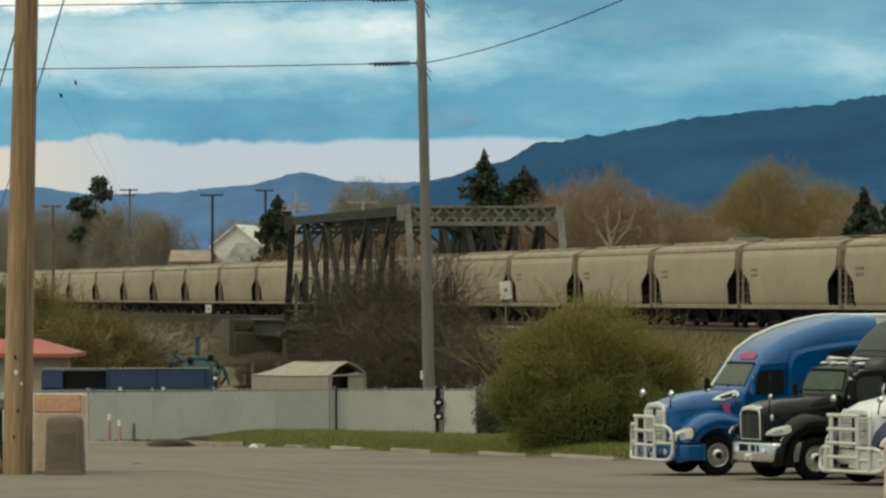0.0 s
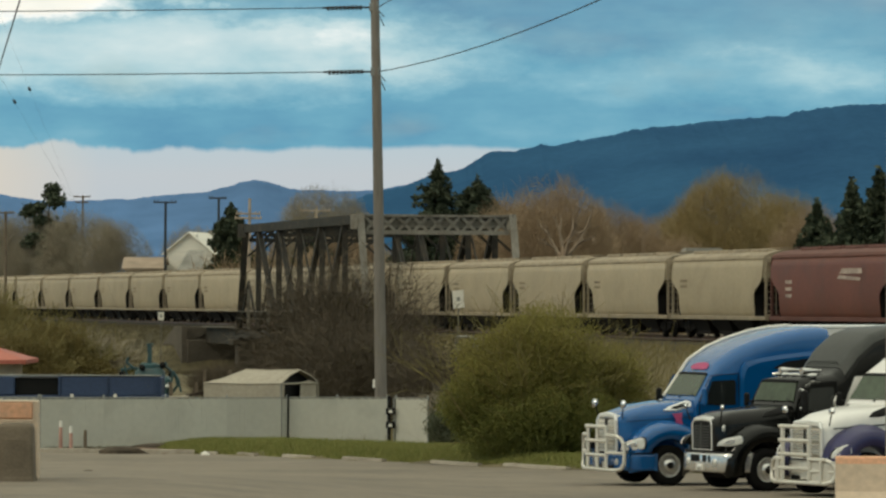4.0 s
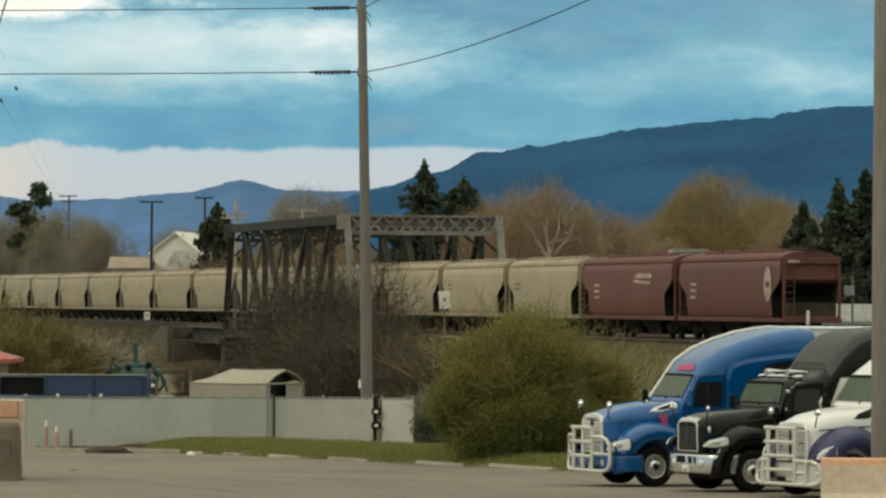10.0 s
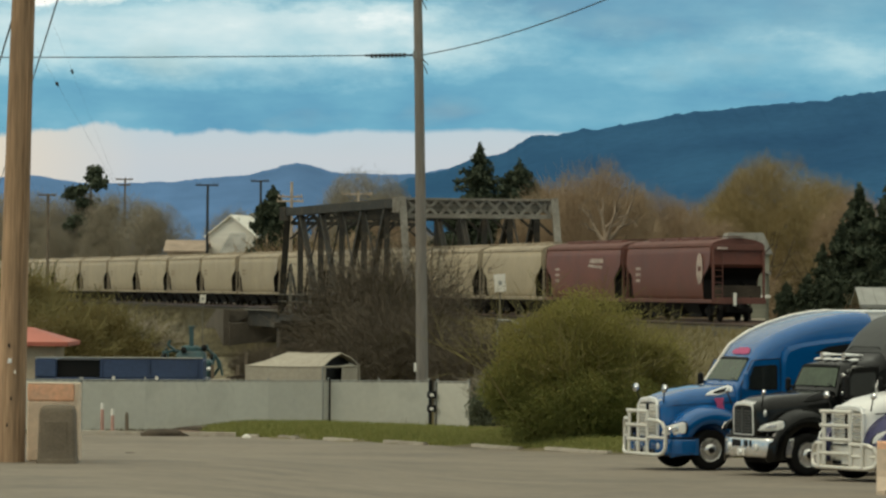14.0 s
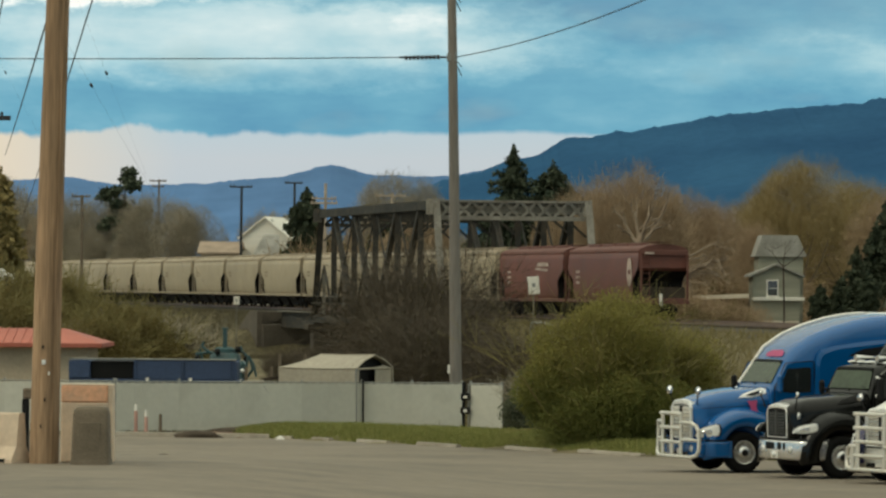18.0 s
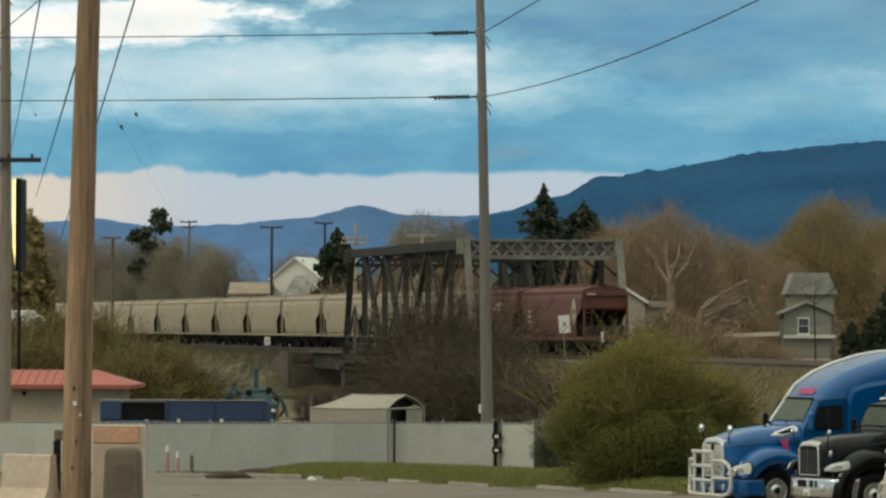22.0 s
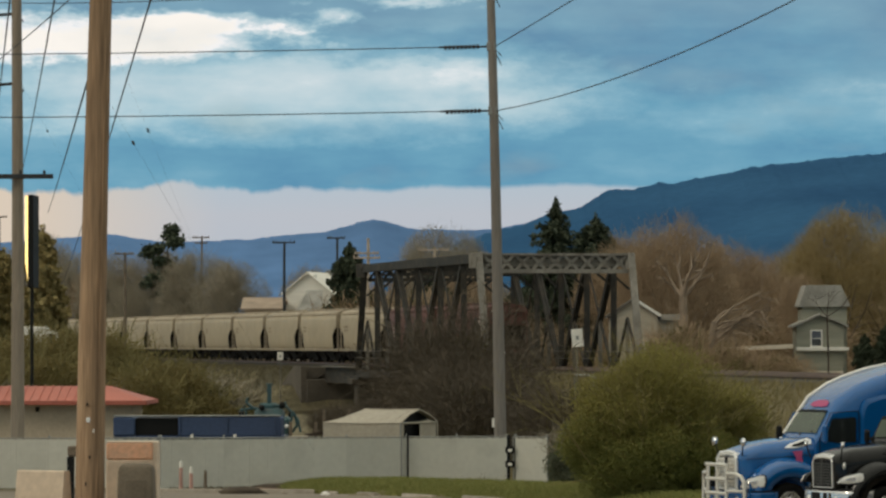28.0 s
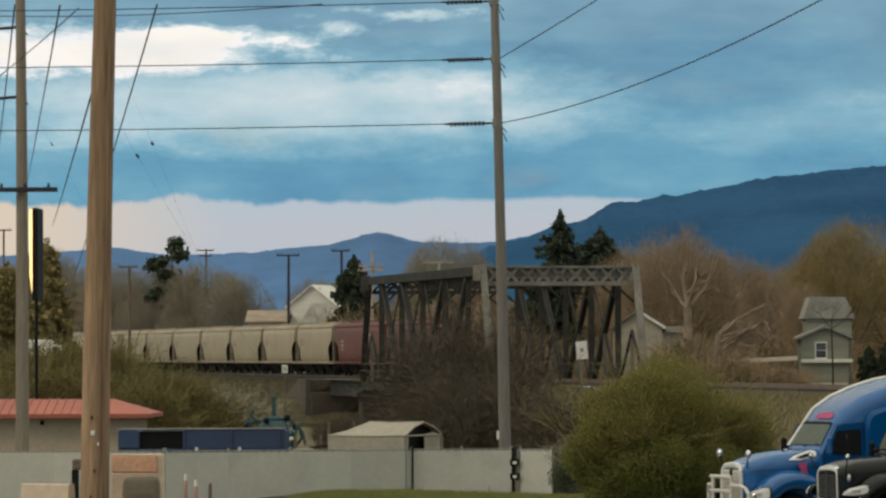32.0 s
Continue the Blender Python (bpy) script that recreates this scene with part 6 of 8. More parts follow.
def crane_winch():
    """A teal yard machine with a mast behind the trailer."""
    x, y = -9.98, 170.0
    z = lot_z(x, y)
    b = 1.39 - z
    m = thing("yard_machine", (x, y, z), "teal yard machine with a short mast and arms", "machine")
    part("engine_body", Shape().box(-1.25, 0.85, -0.8, 0.8, 0.6, b + 0.02, 0.12), TEAL, m)
    part("engine_cover", Shape().loft([hull_ring(0.62, 0.55, b), hull_ring(0.58, 0.5, b + 0.28), hull_ring(0.35, 0.4, b + 0.36)], True, True), TEAL, m)
    part("mast", Shape().box(-0.10, 0.08, -0.1, 0.1, b, b + 1.35, 0.03), TEAL, m)
    part("mast_cap", Shape().box(-0.14, 0.12, -0.13, 0.13, b + 1.30, b + 1.38, 0.02), TEAL, m)
    part("mast_head", Shape().box(-0.42, 0.34, -0.15, 0.15, b + 0.30, b + 0.58, 0.08), TEAL, m)
    for dx, dz in ((-1.05, 0.80), (0.75, 0.62), (-1.3, 0.35)):
        part("arm", Shape().tube([(0, 0, b + 0.3), (dx * 0.6, -0.2, b + 0.36), (dx * 0.9, -0.2, b + dz * 0.75), (dx * 0.82, -0.2, b + dz)], 0.055, 7), TEAL, m)
    for dx, dz in ((-0.28, 0.40), (0.55, 0.50), (0.9, 0.12), (-1.1, 0.12)):
        part("knuckle", Shape().lathe([(0.01, 0), (0.12, 0), (0.13, 0.08), (0.01, 0.1)], 10, pose(dx, -0.5, b + dz, 90, 0, 0)), BLACK_PLASTIC, m)
    part("hose", Shape().tube([(0.2, -0.3, b + 0.5), (0.7, -0.4, b + 0.42), (1.05, -0.4, b + 0.1), (1.15, -0.4, b - 0.3), (0.95, -0.4, b - 0.6)], 0.06, 7), TEAL, m)
    part("side_frame", Shape().tube([(0.85, -0.75, b - 0.6), (0.98, -0.75, b + 0.25), (1.2, -0.75, b - 0.1), (1.3, -0.75, b - 0.6)], 0.05, 6), TEAL, m)
    part("lever", Shape().rod((-0.9, -0.5, b + 0.1), (-1.0, -0.5, b + 0.5), 0.04, n=6), TEAL, m)
    for xx in (-0.75, 0.55):
        w = part("wheel", TYRE, RUBBER, m)
        w.matrix_basis = pose(xx, -0.85, 0.52, 0, 0, 180)
        part("lamp", Shape().lathe([(0.01, 0), (0.08, 0), (0.09, 0.06), (0.01, 0.08)], 10, pose(xx + 0.2, -0.85, b - 0.35, 90, 0, 0)), LAMP_GLASS, m)
    for xx in (-0.6, 0.4):
        w = part("wheel", TYRE, RUBBER, m)
        w.matrix_basis = pose(xx, 0.85, 0.52)


crane_winch()


def kiosk():
    """The small building with a red hipped roof."""
    x1 = -15.19
    zg = lot_z(x1, 172)
    e, r = 2.03, 2.62
    k = thing("kiosk_building", (x1 - 0.5, 172.5, zg), "low beige building with a faded red hipped metal roof", "building")
    e, r = e - zg, r - zg
    L = -9.5
    part("wall", Shape().box(L + 0.4, -0.1, 0, 4.6, 0, e + 0.05, 0.03), STUCCO, k)
    X0, X1, Y0, Y1 = L, 0.5, -0.6, 5.2
    rx = 1.75
    eave = [(X0, Y0, e), (X1, Y0, e), (X1, Y1, e), (X0, Y1, e)]
    top = [(X0 + rx, 2.0, r), (X1 - rx, 2.0, r), (X1 - rx, 2.6, r), (X0 + rx, 2.6, r)]
    part("roof", Shape().loft([eave, top], True, True, False), ROOF_RED, k)
    part("fascia", Shape().box(X0, X1, Y0 - 0.03, Y0 + 0.02, e - 0.16, e + 0.02, 0.01), ROOF_RED, k)
    part("fascia", Shape().box(X1 - 0.02, X1 + 0.03, Y0, Y1, e - 0.16, e + 0.02, 0.01), ROOF_RED, k)
    part("soffit", Shape().box(X0 + 0.05, X1 - 0.05, Y0 + 0.05, Y1 - 0.05, e - 0.10, e - 0.02), STUCCO, k)
    for j in range(18):
        x = X0 + rx + 0.2 + j * (X1 - X0 - 2 * rx) / 18
        part("roof_seam", Shape().beam((x, Y0 + 0.02, e + 0.02), (x, 2.0, r + 0.02), 0.03, 0.04), ROOF_RED, k)
    part("wall_lamp", Shape().box(-4.1, -3.95, -0.12, 0, e - 0.45, e - 0.25, 0.03), BLACK_PLASTIC, k)


kiosk()


def pylon_sign():
    x, y, z = (-23.13, 200.00, 9.27)
    t = [11.49, 7.05]
    zg = ground_z(x, y)
    p = thing("pylon_sign", (x, y, zg), "tall narrow sign seen edge-on with a glowing amber strip", "sign")
    part("post", Shape().rod((0, 0, 0), (0, 0, t[1] - zg + 0.1), 0.08, n=8), BLACK_PLASTIC, p)
    part("cabinet", Shape().box(-0.06, 0.20, -1.2, 1.2, t[1] - zg, t[0] - zg, 0.02), BLACK_PLASTIC, p)
    # emissive amber wedge along the cabinet's side
    part("amber_strip", Shape().loft([[(-0.07, y, z) for y, z in ((-1.1, t[1] - zg + 0.3), (1.1, t[1] - zg + 0.3), (1.1, t[0] - zg - 0.05), (-1.1, t[0] - zg - 0.05))], [(-0.20, y, z) for y, z in ((-1.0, t[1] - zg + 1.2), (1.0, t[1] - zg + 1.2), (1.0, t[0] - zg - 0.1), (-1.0, t[0] - zg - 0.1))]], True, True, False), SIGN_GLOW, p, "glowing amber strip on the sign's edge")


pylon_sign()


# ---- things on the car park ----
def jersey_barrier(at, length, h, mat, turn, label, band=None):
    b = thing("concrete_barrier", at, label, "barrier", "concrete barriers", turn=turn)
    k = h / 1.07
    prof = [(-0.34 * k, 0), (-0.34 * k, 0.08 * k), (-0.17 * k, 0.36 * k), (-0.10 * k, h - 0.03), (-0.08 * k, h), (0.08 * k, h), (0.10 * k, h - 0.03), (0.17 * k, 0.36 * k), (0.34 * k, 0.08 * k), (0.34 * k, 0)]
    part("block", Shape().prism(prof, 0, -length / 2, length / 2), mat, b)
    if band:
        part("painted_band", Shape().prism([(-0.115 * k, h - 0.20), (-0.105 * k, h - 0.03), (-0.085 * k, h + 0.004), (0.085 * k, h + 0.004), (0.105 * k, h - 0.03), (0.115 * k, h - 0.20)], 0, -length / 2 + 0.004, length / 2 - 0.004), band, b, "faded orange painted top")
    for x in (-length / 2 + 0.3, length / 2 - 0.3):
        part("lifting_slot", Shape().box(x - 0.12, x + 0.12, -0.345 * k, -0.30 * k, 0.02, 0.10), BLACK_PLASTIC, b)
    return b


def on_lot(x, y):
    return (x, y, lot_z(x, y))


jersey_barrier(on_lot(-9.86, 87.3), 1.25, 1.05, PEACH, -32, "pale peach-tan concrete barrier standing beside the pole")
jersey_barrier(on_lot(10.78, 89.0), 2.8, 1.12, PEACH, -4, "pale concrete barrier with a faded orange top beside the pole", ORANGE_PAINT)


def sign_block():
    x0, x1 = -8.62, -7.53
    y = 88.2
    z = lot_z((x0 + x1) / 2, y)
    top = 2.38 - z
    b = thing("painted_block", ((x0 + x1) / 2, y, z), "upright whitewashed concrete block with a faded orange band", "block")
    w = (x1 - x0) / 2
    part("block", Shape().box(-w, w, -0.2, 0.35, 0, top - 0.38, 0.03), PEACH, b)
    part("orange_band", Shape().box(-w + 0.005, w - 0.10, -0.205, 0.35, top - 0.38, top - 0.02, 0.03), ORANGE_PAINT, b, "faded orange painted band")
    part("white_edge", Shape().box(w - 0.10, w + 0.01, -0.21, 0.36, 0, top, 0.02), PEACH, b)
    part("cap", Shape().box(-w, w - 0.1, -0.2, 0.35, top - 0.02, top, 0.008), PEACH, b)


sign_block()


def litter_bin():
    x0, x1 = -8.24, -7.44
    y = 86.6
    z = lot_z((x0 + x1) / 2, y)
    top = 1.96 - z
    b = thing("litter_bin", ((x0 + x1) / 2, y, z), "squat brown exposed-aggregate concrete litter bin", "litter bin")
    w = (x1 - x0) / 2
    rings = [(1.0, 0.0), (0.98, 0.10), (0.93, top * 0.55), (0.90, top - 0.16), (0.85, top - 0.07), (0.74, top - 0.015), (0.55, top)]
    part("bin_body", Shape().loft([hull_ring(w * f, w * f, z) for f, z in rings]), BROWN_AGG, b)
    part("bin_foot", Shape().loft([hull_ring(w * 1.02, w * 1.02, 0.0), hull_ring(w * 1.02, w * 1.02, 0.07), hull_ring(w * 0.97, w * 0.97, 0.11)]), BROWN_AGG, b)
    part("bin_panel", Shape().box(-w * 0.55, w * 0.55, -w * 0.965, -w * 0.90, 0.22, top - 0.32, 0.02), BROWN_AGG, b)



litter_bin()


def wheel_stop(xa, xb):
    """A pre-cast parking stop lying along the kerb line."""
    a, b = Vector((xa, kerb_y(xa) - 0.5, 0)), Vector((xb, kerb_y(xb) - 0.5, 0))
    a.z, b.z = lot_z(a.x, a.y), lot_z(b.x, b.y)
    d = b - a
    s = thing("wheel_stop", tuple((a + b) / 2), "worn pale concrete wheel stop along the grass edge", "wheel stop", "wheel stops", turn=math.degrees(math.atan2(d.y, d.x)))
    h = d.length / 2
    part("stop_block", Shape().loft([[(x, -0.11, 0), (x, -0.08, 0.10), (x, 0.08, 0.10), (x, 0.11, 0)] for x in (-h, -h + 0.08, h - 0.08, h)], True, True, False), CONCRETE, s)
    for x in (-h * 0.6, h * 0.6):
        part("pin", Shape().rod((x, 0, 0.1), (x, 0, 0.14), 0.02, n=6), RAIL_STEEL, s)


for xa, xb in ((-3.62, -2.62), (-1.62, -0.35), (1.15, 2.55), (3.3, 5.05), (5.9, 6.7), (-5.2, -4.6), (-6.4, -6.0)):
    wheel_stop(xa, xb)


def kerb():
    sh = Shape()
    n = 20
    rings = []
    for k in range(n + 1):
        x = -12.2 + 5.4 * k / n
        y = kerb_y(x)
        z = lot_z(x, y)
        rings.append([(x, y - 0.1, z - 0.05), (x, y - 0.09, z + 0.13), (x, y + 0.08, z + 0.14), (x, y + 0.1, z - 0.05)])
    return solid("kerb", sh.loft(rings, True, True, False), CONCRETE, "worn low concrete kerb before the fence", "kerb", "structure")


kerb()


def marker_post(x, y, h, mat, label):
    p = thing("marker_post", (x, y, lot_z(x, y)), label, "marker", "utility markers")
    part("stake", Shape().rod((0, 0, 0), (0, 0, h), 0.07, 0.06, 10), mat, p)
    part("cap", Shape().rod((0, 0, h), (0, 0, h + 0.22), 0.065, 0.05, 10), SIGN_WHITE if mat is CONE_ORANGE else mat, p)
    part("foot", Shape().box(-0.12, 0.12, -0.12, 0.12, 0, 0.06, 0.02), mat, p)


marker_post(-11.56, 144.6, 0.85, CONE_ORANGE, "faded pink utility marker post with a pale cap")
marker_post(-11.19, 144.4, 0.65, CONE_ORANGE, "short faded pink utility marker post with a pale cap")
marker_post(-10.83, 146.2, 0.5, BARK, "short dark wooden stake by the fence")


def clod(x, y, r, mat, label, name, flat=0.4, seed=1):
    rng = random.Random(seed)
    rings = []
    for k in range(5):
        u = k / 4
        rings.append([(r * math.cos(a) * math.cos(u * 1.5) * rng.uniform(0.75, 1.1), 0.5 * r * math.sin(a) * math.cos(u * 1.5) * rng.uniform(0.75, 1.1), r * flat * math.sin(u * 1.5)) for a in [2 * math.pi * i / 12 for i in range(12)]])
    t = solid(name, Shape().loft(rings), mat, label, name.replace("_", " "))
    t.matrix_basis = pose(x, y, max(lot_z(x, y), ground_z(x, y) - 0.07))
    return t


clod(-9.24, 141.9, 0.85, DIRT, "dark clump of soil spilled over the kerb", "soil_mound", 0.3, 2)
clod(-8.27, 146.0, 1.15, DIRT, "low dark red-brown heap of soil by the grass", "soil_mound", 0.22, 3)
clod(-8.97, 143.6, 1.5, RED_SOIL, "bare red-brown patch of soil beyond the kerb", "soil_mound", 0.12, 6)
clod(-7.36, 142.4, 1.1, RED_SOIL, "bare red-brown patch of soil beside the grass", "soil_mound", 0.14, 7)
clod(-6.34, 139.6, 0.16, SIGN_WHITE, "small crumpled white bag on the grass edge", "plastic_bag", 0.8, 4)
clod(-8.72, 119.0, 0.16, DIRT, "dark flat scrap lying on the asphalt", "scrap", 0.15, 5)


def junction_box():
    x, y, z = (-12.55, 118.00, 0.90)
    zg = lot_z(x, y)
    b = thing("junction_box", (x, y, zg), "small dark brown utility box on a post behind the barrier", "utility box")
    k = 1.54 - zg
    part("post", Shape().box(-0.10, 0.10, -0.08, 0.08, 0, k - 0.3, 0.02), BLACK_PLASTIC, b)
    part("box", Shape().box(-0.08, 0.20, -0.12, 0.12, k - 0.3, k, 0.04), BARK, b)


junction_box()


def scrap_heap(px, n, seed):
    """Loose timber and broken fittings lying in the yard."""
    rng = random.Random(seed)
    x, y = px, 168.5
    h = thing("timber_pile", (x, y, lot_z(x, y)), "untidy dark pile of timber and scrap behind the fence", "pile")
    for k in range(n):
        a = rng.uniform(-0.5, 0.5)
        c = Vector((rng.uniform(-0.9, 0.9), rng.uniform(-0.4, 0.4), 0.25 + 0.16 * k))
        d = Vector((math.cos(a), rng.uniform(-0.4, 0.4), rng.uniform(-0.18, 0.18))) * rng.uniform(0.5, 1.1)
        part("plank", Shape().beam(c - d, c + d, 0.22, 0.12), TIE_WOOD if k % 3 else PALE_CONCRETE, h)
    for k, xx in enumerate((-0.7, 0.65)):
        part("stake", Shape().box(xx - 0.06, xx + 0.06, -0.1, 0.1, 0, 2.3 + 0.5 * k, 0.01), BARK, h)


scrap_heap(-8.34, 11, 4)
scrap_heap(-7.32, 9, 9)


# ---- houses and sheds beyond the railway ----
def window(parent, x, z, w, h, y):
    f = part("window_frame", Shape().box(x - w / 2 - 0.1, x + w / 2 + 0.1, y - 0.06, y, z - h / 2 - 0.1, z + h / 2 + 0.1, 0.01), SIGN_WHITE, parent)
    part("pane", Shape().box(x - w / 2, x + w / 2, y - 0.075, y - 0.05, z - h / 2, z - 0.03), PANE, f)
    part("pane", Shape().box(x - w / 2, x + w / 2, y - 0.075, y - 0.05, z + 0.03, z + h / 2), PANE, f)
    part("sill", Shape().box(x - w / 2 - 0.15, x + w / 2 + 0.15, y - 0.14, y, z - h / 2 - 0.16, z - h / 2 - 0.1, 0.01), SIGN_WHITE, f)


def gable_house(at, w, d, eave, ridge_h, wall_mat, roof_mat, label, turn=0, wins=(), over=0.35, front=True, name="house"):
    """Gable towards the viewer where front, else the long side."""
    x, y = at
    z = ground_z(x, y) - 0.1
    h = thing(name, (x, y, z), label, "house", turn=turn)
    if front:
        prof = [(-w / 2, 0), (-w / 2, eave), (0, ridge_h), (w / 2, eave), (w / 2, 0)]
        part("wall", Shape().prism(prof, 1, 0, d), wall_mat, h)
        for e in (-1, 1):
            k = (ridge_h - eave) / (w / 2)
            part("roof_slope", Shape().prism([(0, ridge_h + 0.03), (e * (w / 2 + over), eave - k * over + 0.03), (e * (w / 2 + over), eave - k * over + 0.2), (0, ridge_h + 0.2)], 1, -over, d + over), roof_mat, h)
    else:
        prof = [(0, 0), (0, eave), (d / 2, ridge_h), (d, eave), (d, 0)]
        part("wall", Shape().prism(prof, 0, -w / 2, w / 2), wall_mat, h)
        k = (ridge_h - eave) / (d / 2)
        part("roof_slope", Shape().prism([(d / 2, ridge_h + 0.03), (-over, eave - k * over + 0.03), (-over, eave - k * over + 0.2), (d / 2, ridge_h + 0.2)], 0, -w / 2 - over, w / 2 + over), roof_mat, h)
        part("roof_slope", Shape().prism([(d / 2, ridge_h + 0.03), (d + over, eave - k * over + 0.03), (d + over, eave - k * over + 0.2), (d / 2, ridge_h + 0.2)], 0, -w / 2 - over, w / 2 + over), roof_mat, h)
    for wx, wz, ww, wh in wins:
        window(h, wx, wz, ww, wh, 0)
    return h


# two-storey grey-green house with a lower front gable
HX = 25.17
hz = ground_z(HX, 345)
front = gable_house((HX, 345.0), 3.9, 5.0, 5.72 - hz, 6.56 - hz, GREY_SIDING, SHINGLE, "grey-green two-storey house with a small front gable", wins=((24.85 - HX, 4.70 - hz, 0.8, 1.2),))
part("upper_storey", Shape().box(-1.3, 2.4, 2.6, 8.0, 3.0, 7.42 - hz, 0.02), GREY_SIDING, front)
part("upper_roof", Shape().prism([(-1.6, 7.33 - hz), (-1.0, 9.11 - hz), (1.9, 9.11 - hz), (2.7, 7.33 - hz)], 1, 2.3, 8.3), SHINGLE, front, "pale steep shingle roof")
part("porch_band", Shape().box(-2.0, 2.3, -0.4, 0, 3.67 - hz, 3.95 - hz, 0.02), SIGN_WHITE, front)
part("porch_base", Shape().box(-2.1, 1.8, -1.2, 0, 0.0, 2.00 - hz, 0.03), PALE_CONCRETE, front)

WX, WY = 9.44, 331.0
wz = ground_z(WX, WY) - 0.1
low = gable_house((WX, WY), 3.76, 6.0, 6.39 - wz, 7.64 - wz, CREAM_SIDING, DARK_SHINGLE, "low weathered cream house with a dark roof behind the bridge", wins=((0.9, 2.4, 0.8, 1.1),), over=0.25)
part("verge_board", Shape().beam((0, -0.30, 7.74 - wz), (2.13, -0.30, 6.39 - wz), 0.06, 0.22), SIGN_WHITE, low)
part("wing", Shape().box(1.88, 4.20, 0.5, 4.5, 0, 6.04 - wz, 0.02), CREAM_SIDING, low)
part("wing_roof", Shape().prism([(0.1, 6.04 - wz), (2.5, 6.54 - wz), (4.9, 6.04 - wz)], 0, 1.88, 4.30), DARK_SHINGLE, low)
part("porch_box", Shape().box(3.75, 4.20, 0.1, 0.5, 0.0, 6.36 - wz, 0.02), SIGN_WHITE, low)
white = gable_house((-21.27, 430.0), 4.9, 8, 9.34 - ground_z(-20, 430), 11.31 - ground_z(-20, 430), WHITE_SIDING, WHITE_SIDING, "white gabled house beside a dark conifer", wins=((-1.0, 4.0, 0.7, 1.1),), turn=-12)
wg = ground_z(-21.27, 430.0) - 0.1
part("porch_roof", Shape().loft([[(0.22, -1.0, 9.66 - wg), (1.76, -1.0, 9.66 - wg), (2.15, -2.6, 7.53 - wg), (-0.66, -2.6, 7.54 - wg)], [(0.22, -0.9, 9.41 - wg), (1.76, -0.9, 9.41 - wg), (2.15, -2.5, 7.28 - wg), (-0.66, -2.5, 7.29 - wg)]], True, True, False), SHINGLE, white, "pale grey roof of the front porch")
part("roof_vent", Shape().lathe([(0.01, 0.0), (0.28, 0.0), (0.40, 0.18), (0.40, 0.40), (0.25, 0.56), (0.01, 0.60)], 12, pose(0.38, 0.6, 10.89 - wg)), SIGN_WHITE, white, "round white roof vent")
gable_house((-19.47, 438.0), 3.6, 8, 10.66 - ground_z(-20, 438), 11.91 - ground_z(-20, 438), WHITE_SIDING, SHINGLE, "white gabled wing of a house")
gable_house((-25.61, 425.0), 3.8, 7, 7.80 - ground_z(-26, 425), 8.84 - ground_z(-26, 425), TAN_SIDING, PINK_ROOF, "tan bungalow with a faded terracotta roof", front=False, wins=((1.2, 2.0, 0.9, 0.9),))
gable_house((-42.81, 330.0), 4.6, 7, 7.67 - ground_z(-44, 330), 8.57 - ground_z(-44, 330), WHITE_SIDING, SHINGLE, "small white house behind the hedge", wins=((0.9, 2.0, 0.8, 1.0),))


def box_van(x, y, w, top, label):
    """A parked van seen from its side, mostly behind the scrub."""
    zg = ground_z(x, y)
    h = top - zg
    v = thing("parked_van", (x, y, zg), label, "van")
    part("box_body", Shape().box(-w / 2, w / 2 - 0.9, -1, 1, 0.55, h, 0.08), SIGN_WHITE, v)
    part("cab", Shape().prism([(w / 2 - 0.9, 0.5), (w / 2 - 0.9, h - 0.25), (w / 2 - 0.3, h - 0.35), (w / 2 + 0.3, h * 0.62), (w / 2 + 0.6, h * 0.52), (w / 2 + 0.6, 0.5)], 1, -0.95, 0.95), SIGN_WHITE, v)
    part("cab_window", Shape().prism([(w / 2 - 0.75, h * 0.64), (w / 2 - 0.75, h - 0.42), (w / 2 - 0.32, h - 0.48), (w / 2 + 0.12, h * 0.64)], 1, -0.97, 0.97), PANE, v)
    for e in (-1, 1):
        for y2 in (-0.85, 0.85):
            wh = part("wheel", TYRE, RUBBER, v)
            wh.matrix_basis = pose(e * w * 0.3, y2, 0.52, 0, 0, 180 if y2 < 0 else 0)
            part("rim", RIM, RIM_METAL, wh)


box_van(-30.40, 268.0, 2.6, 5.43, "white box van parked on the bank behind the scrub")


def low_shed():
    x0, x1 = 26.48, 33.01
    y = 262.0
    zg = ground_z((x0 + x1) / 2, y)
    lo, hi = 3.45 - zg, 4.53 - zg
    s = thing("open_shed", ((x0 + x1) / 2, y, zg), "open shed with a pale grey metal roof behind the trucks", "shed")
    w = (x1 - x0) / 2
    part("roof_sheet", Shape().prism([(0, lo), (3.0, hi), (6.0, lo), (6.0, lo - 0.08), (3.0, hi - 0.08), (0, lo - 0.08)], 0, -w, w), GALV, s, "pale grey metal roof sheet")
    part("fascia", Shape().box(-w, w, -0.04, 0.02, lo - 0.25, lo, 0.01), GALV, s)
    for x in (-w + 0.3, 0, w - 0.3):
        for yy in (0.2, 5.8):
            part("post", Shape().box(x - 0.08, x + 0.08, yy - 0.08, yy + 0.08, 0, lo, 0.01), BARK, s)
    for j in range(9):
        x = -w + (2 * w) * (j + 0.5) / 9
        part("roof_rib", Shape().beam((x, 0, lo + 0.02), (x, 3.0, hi + 0.02), 0.03, 0.04), GALV, s)


low_shed()


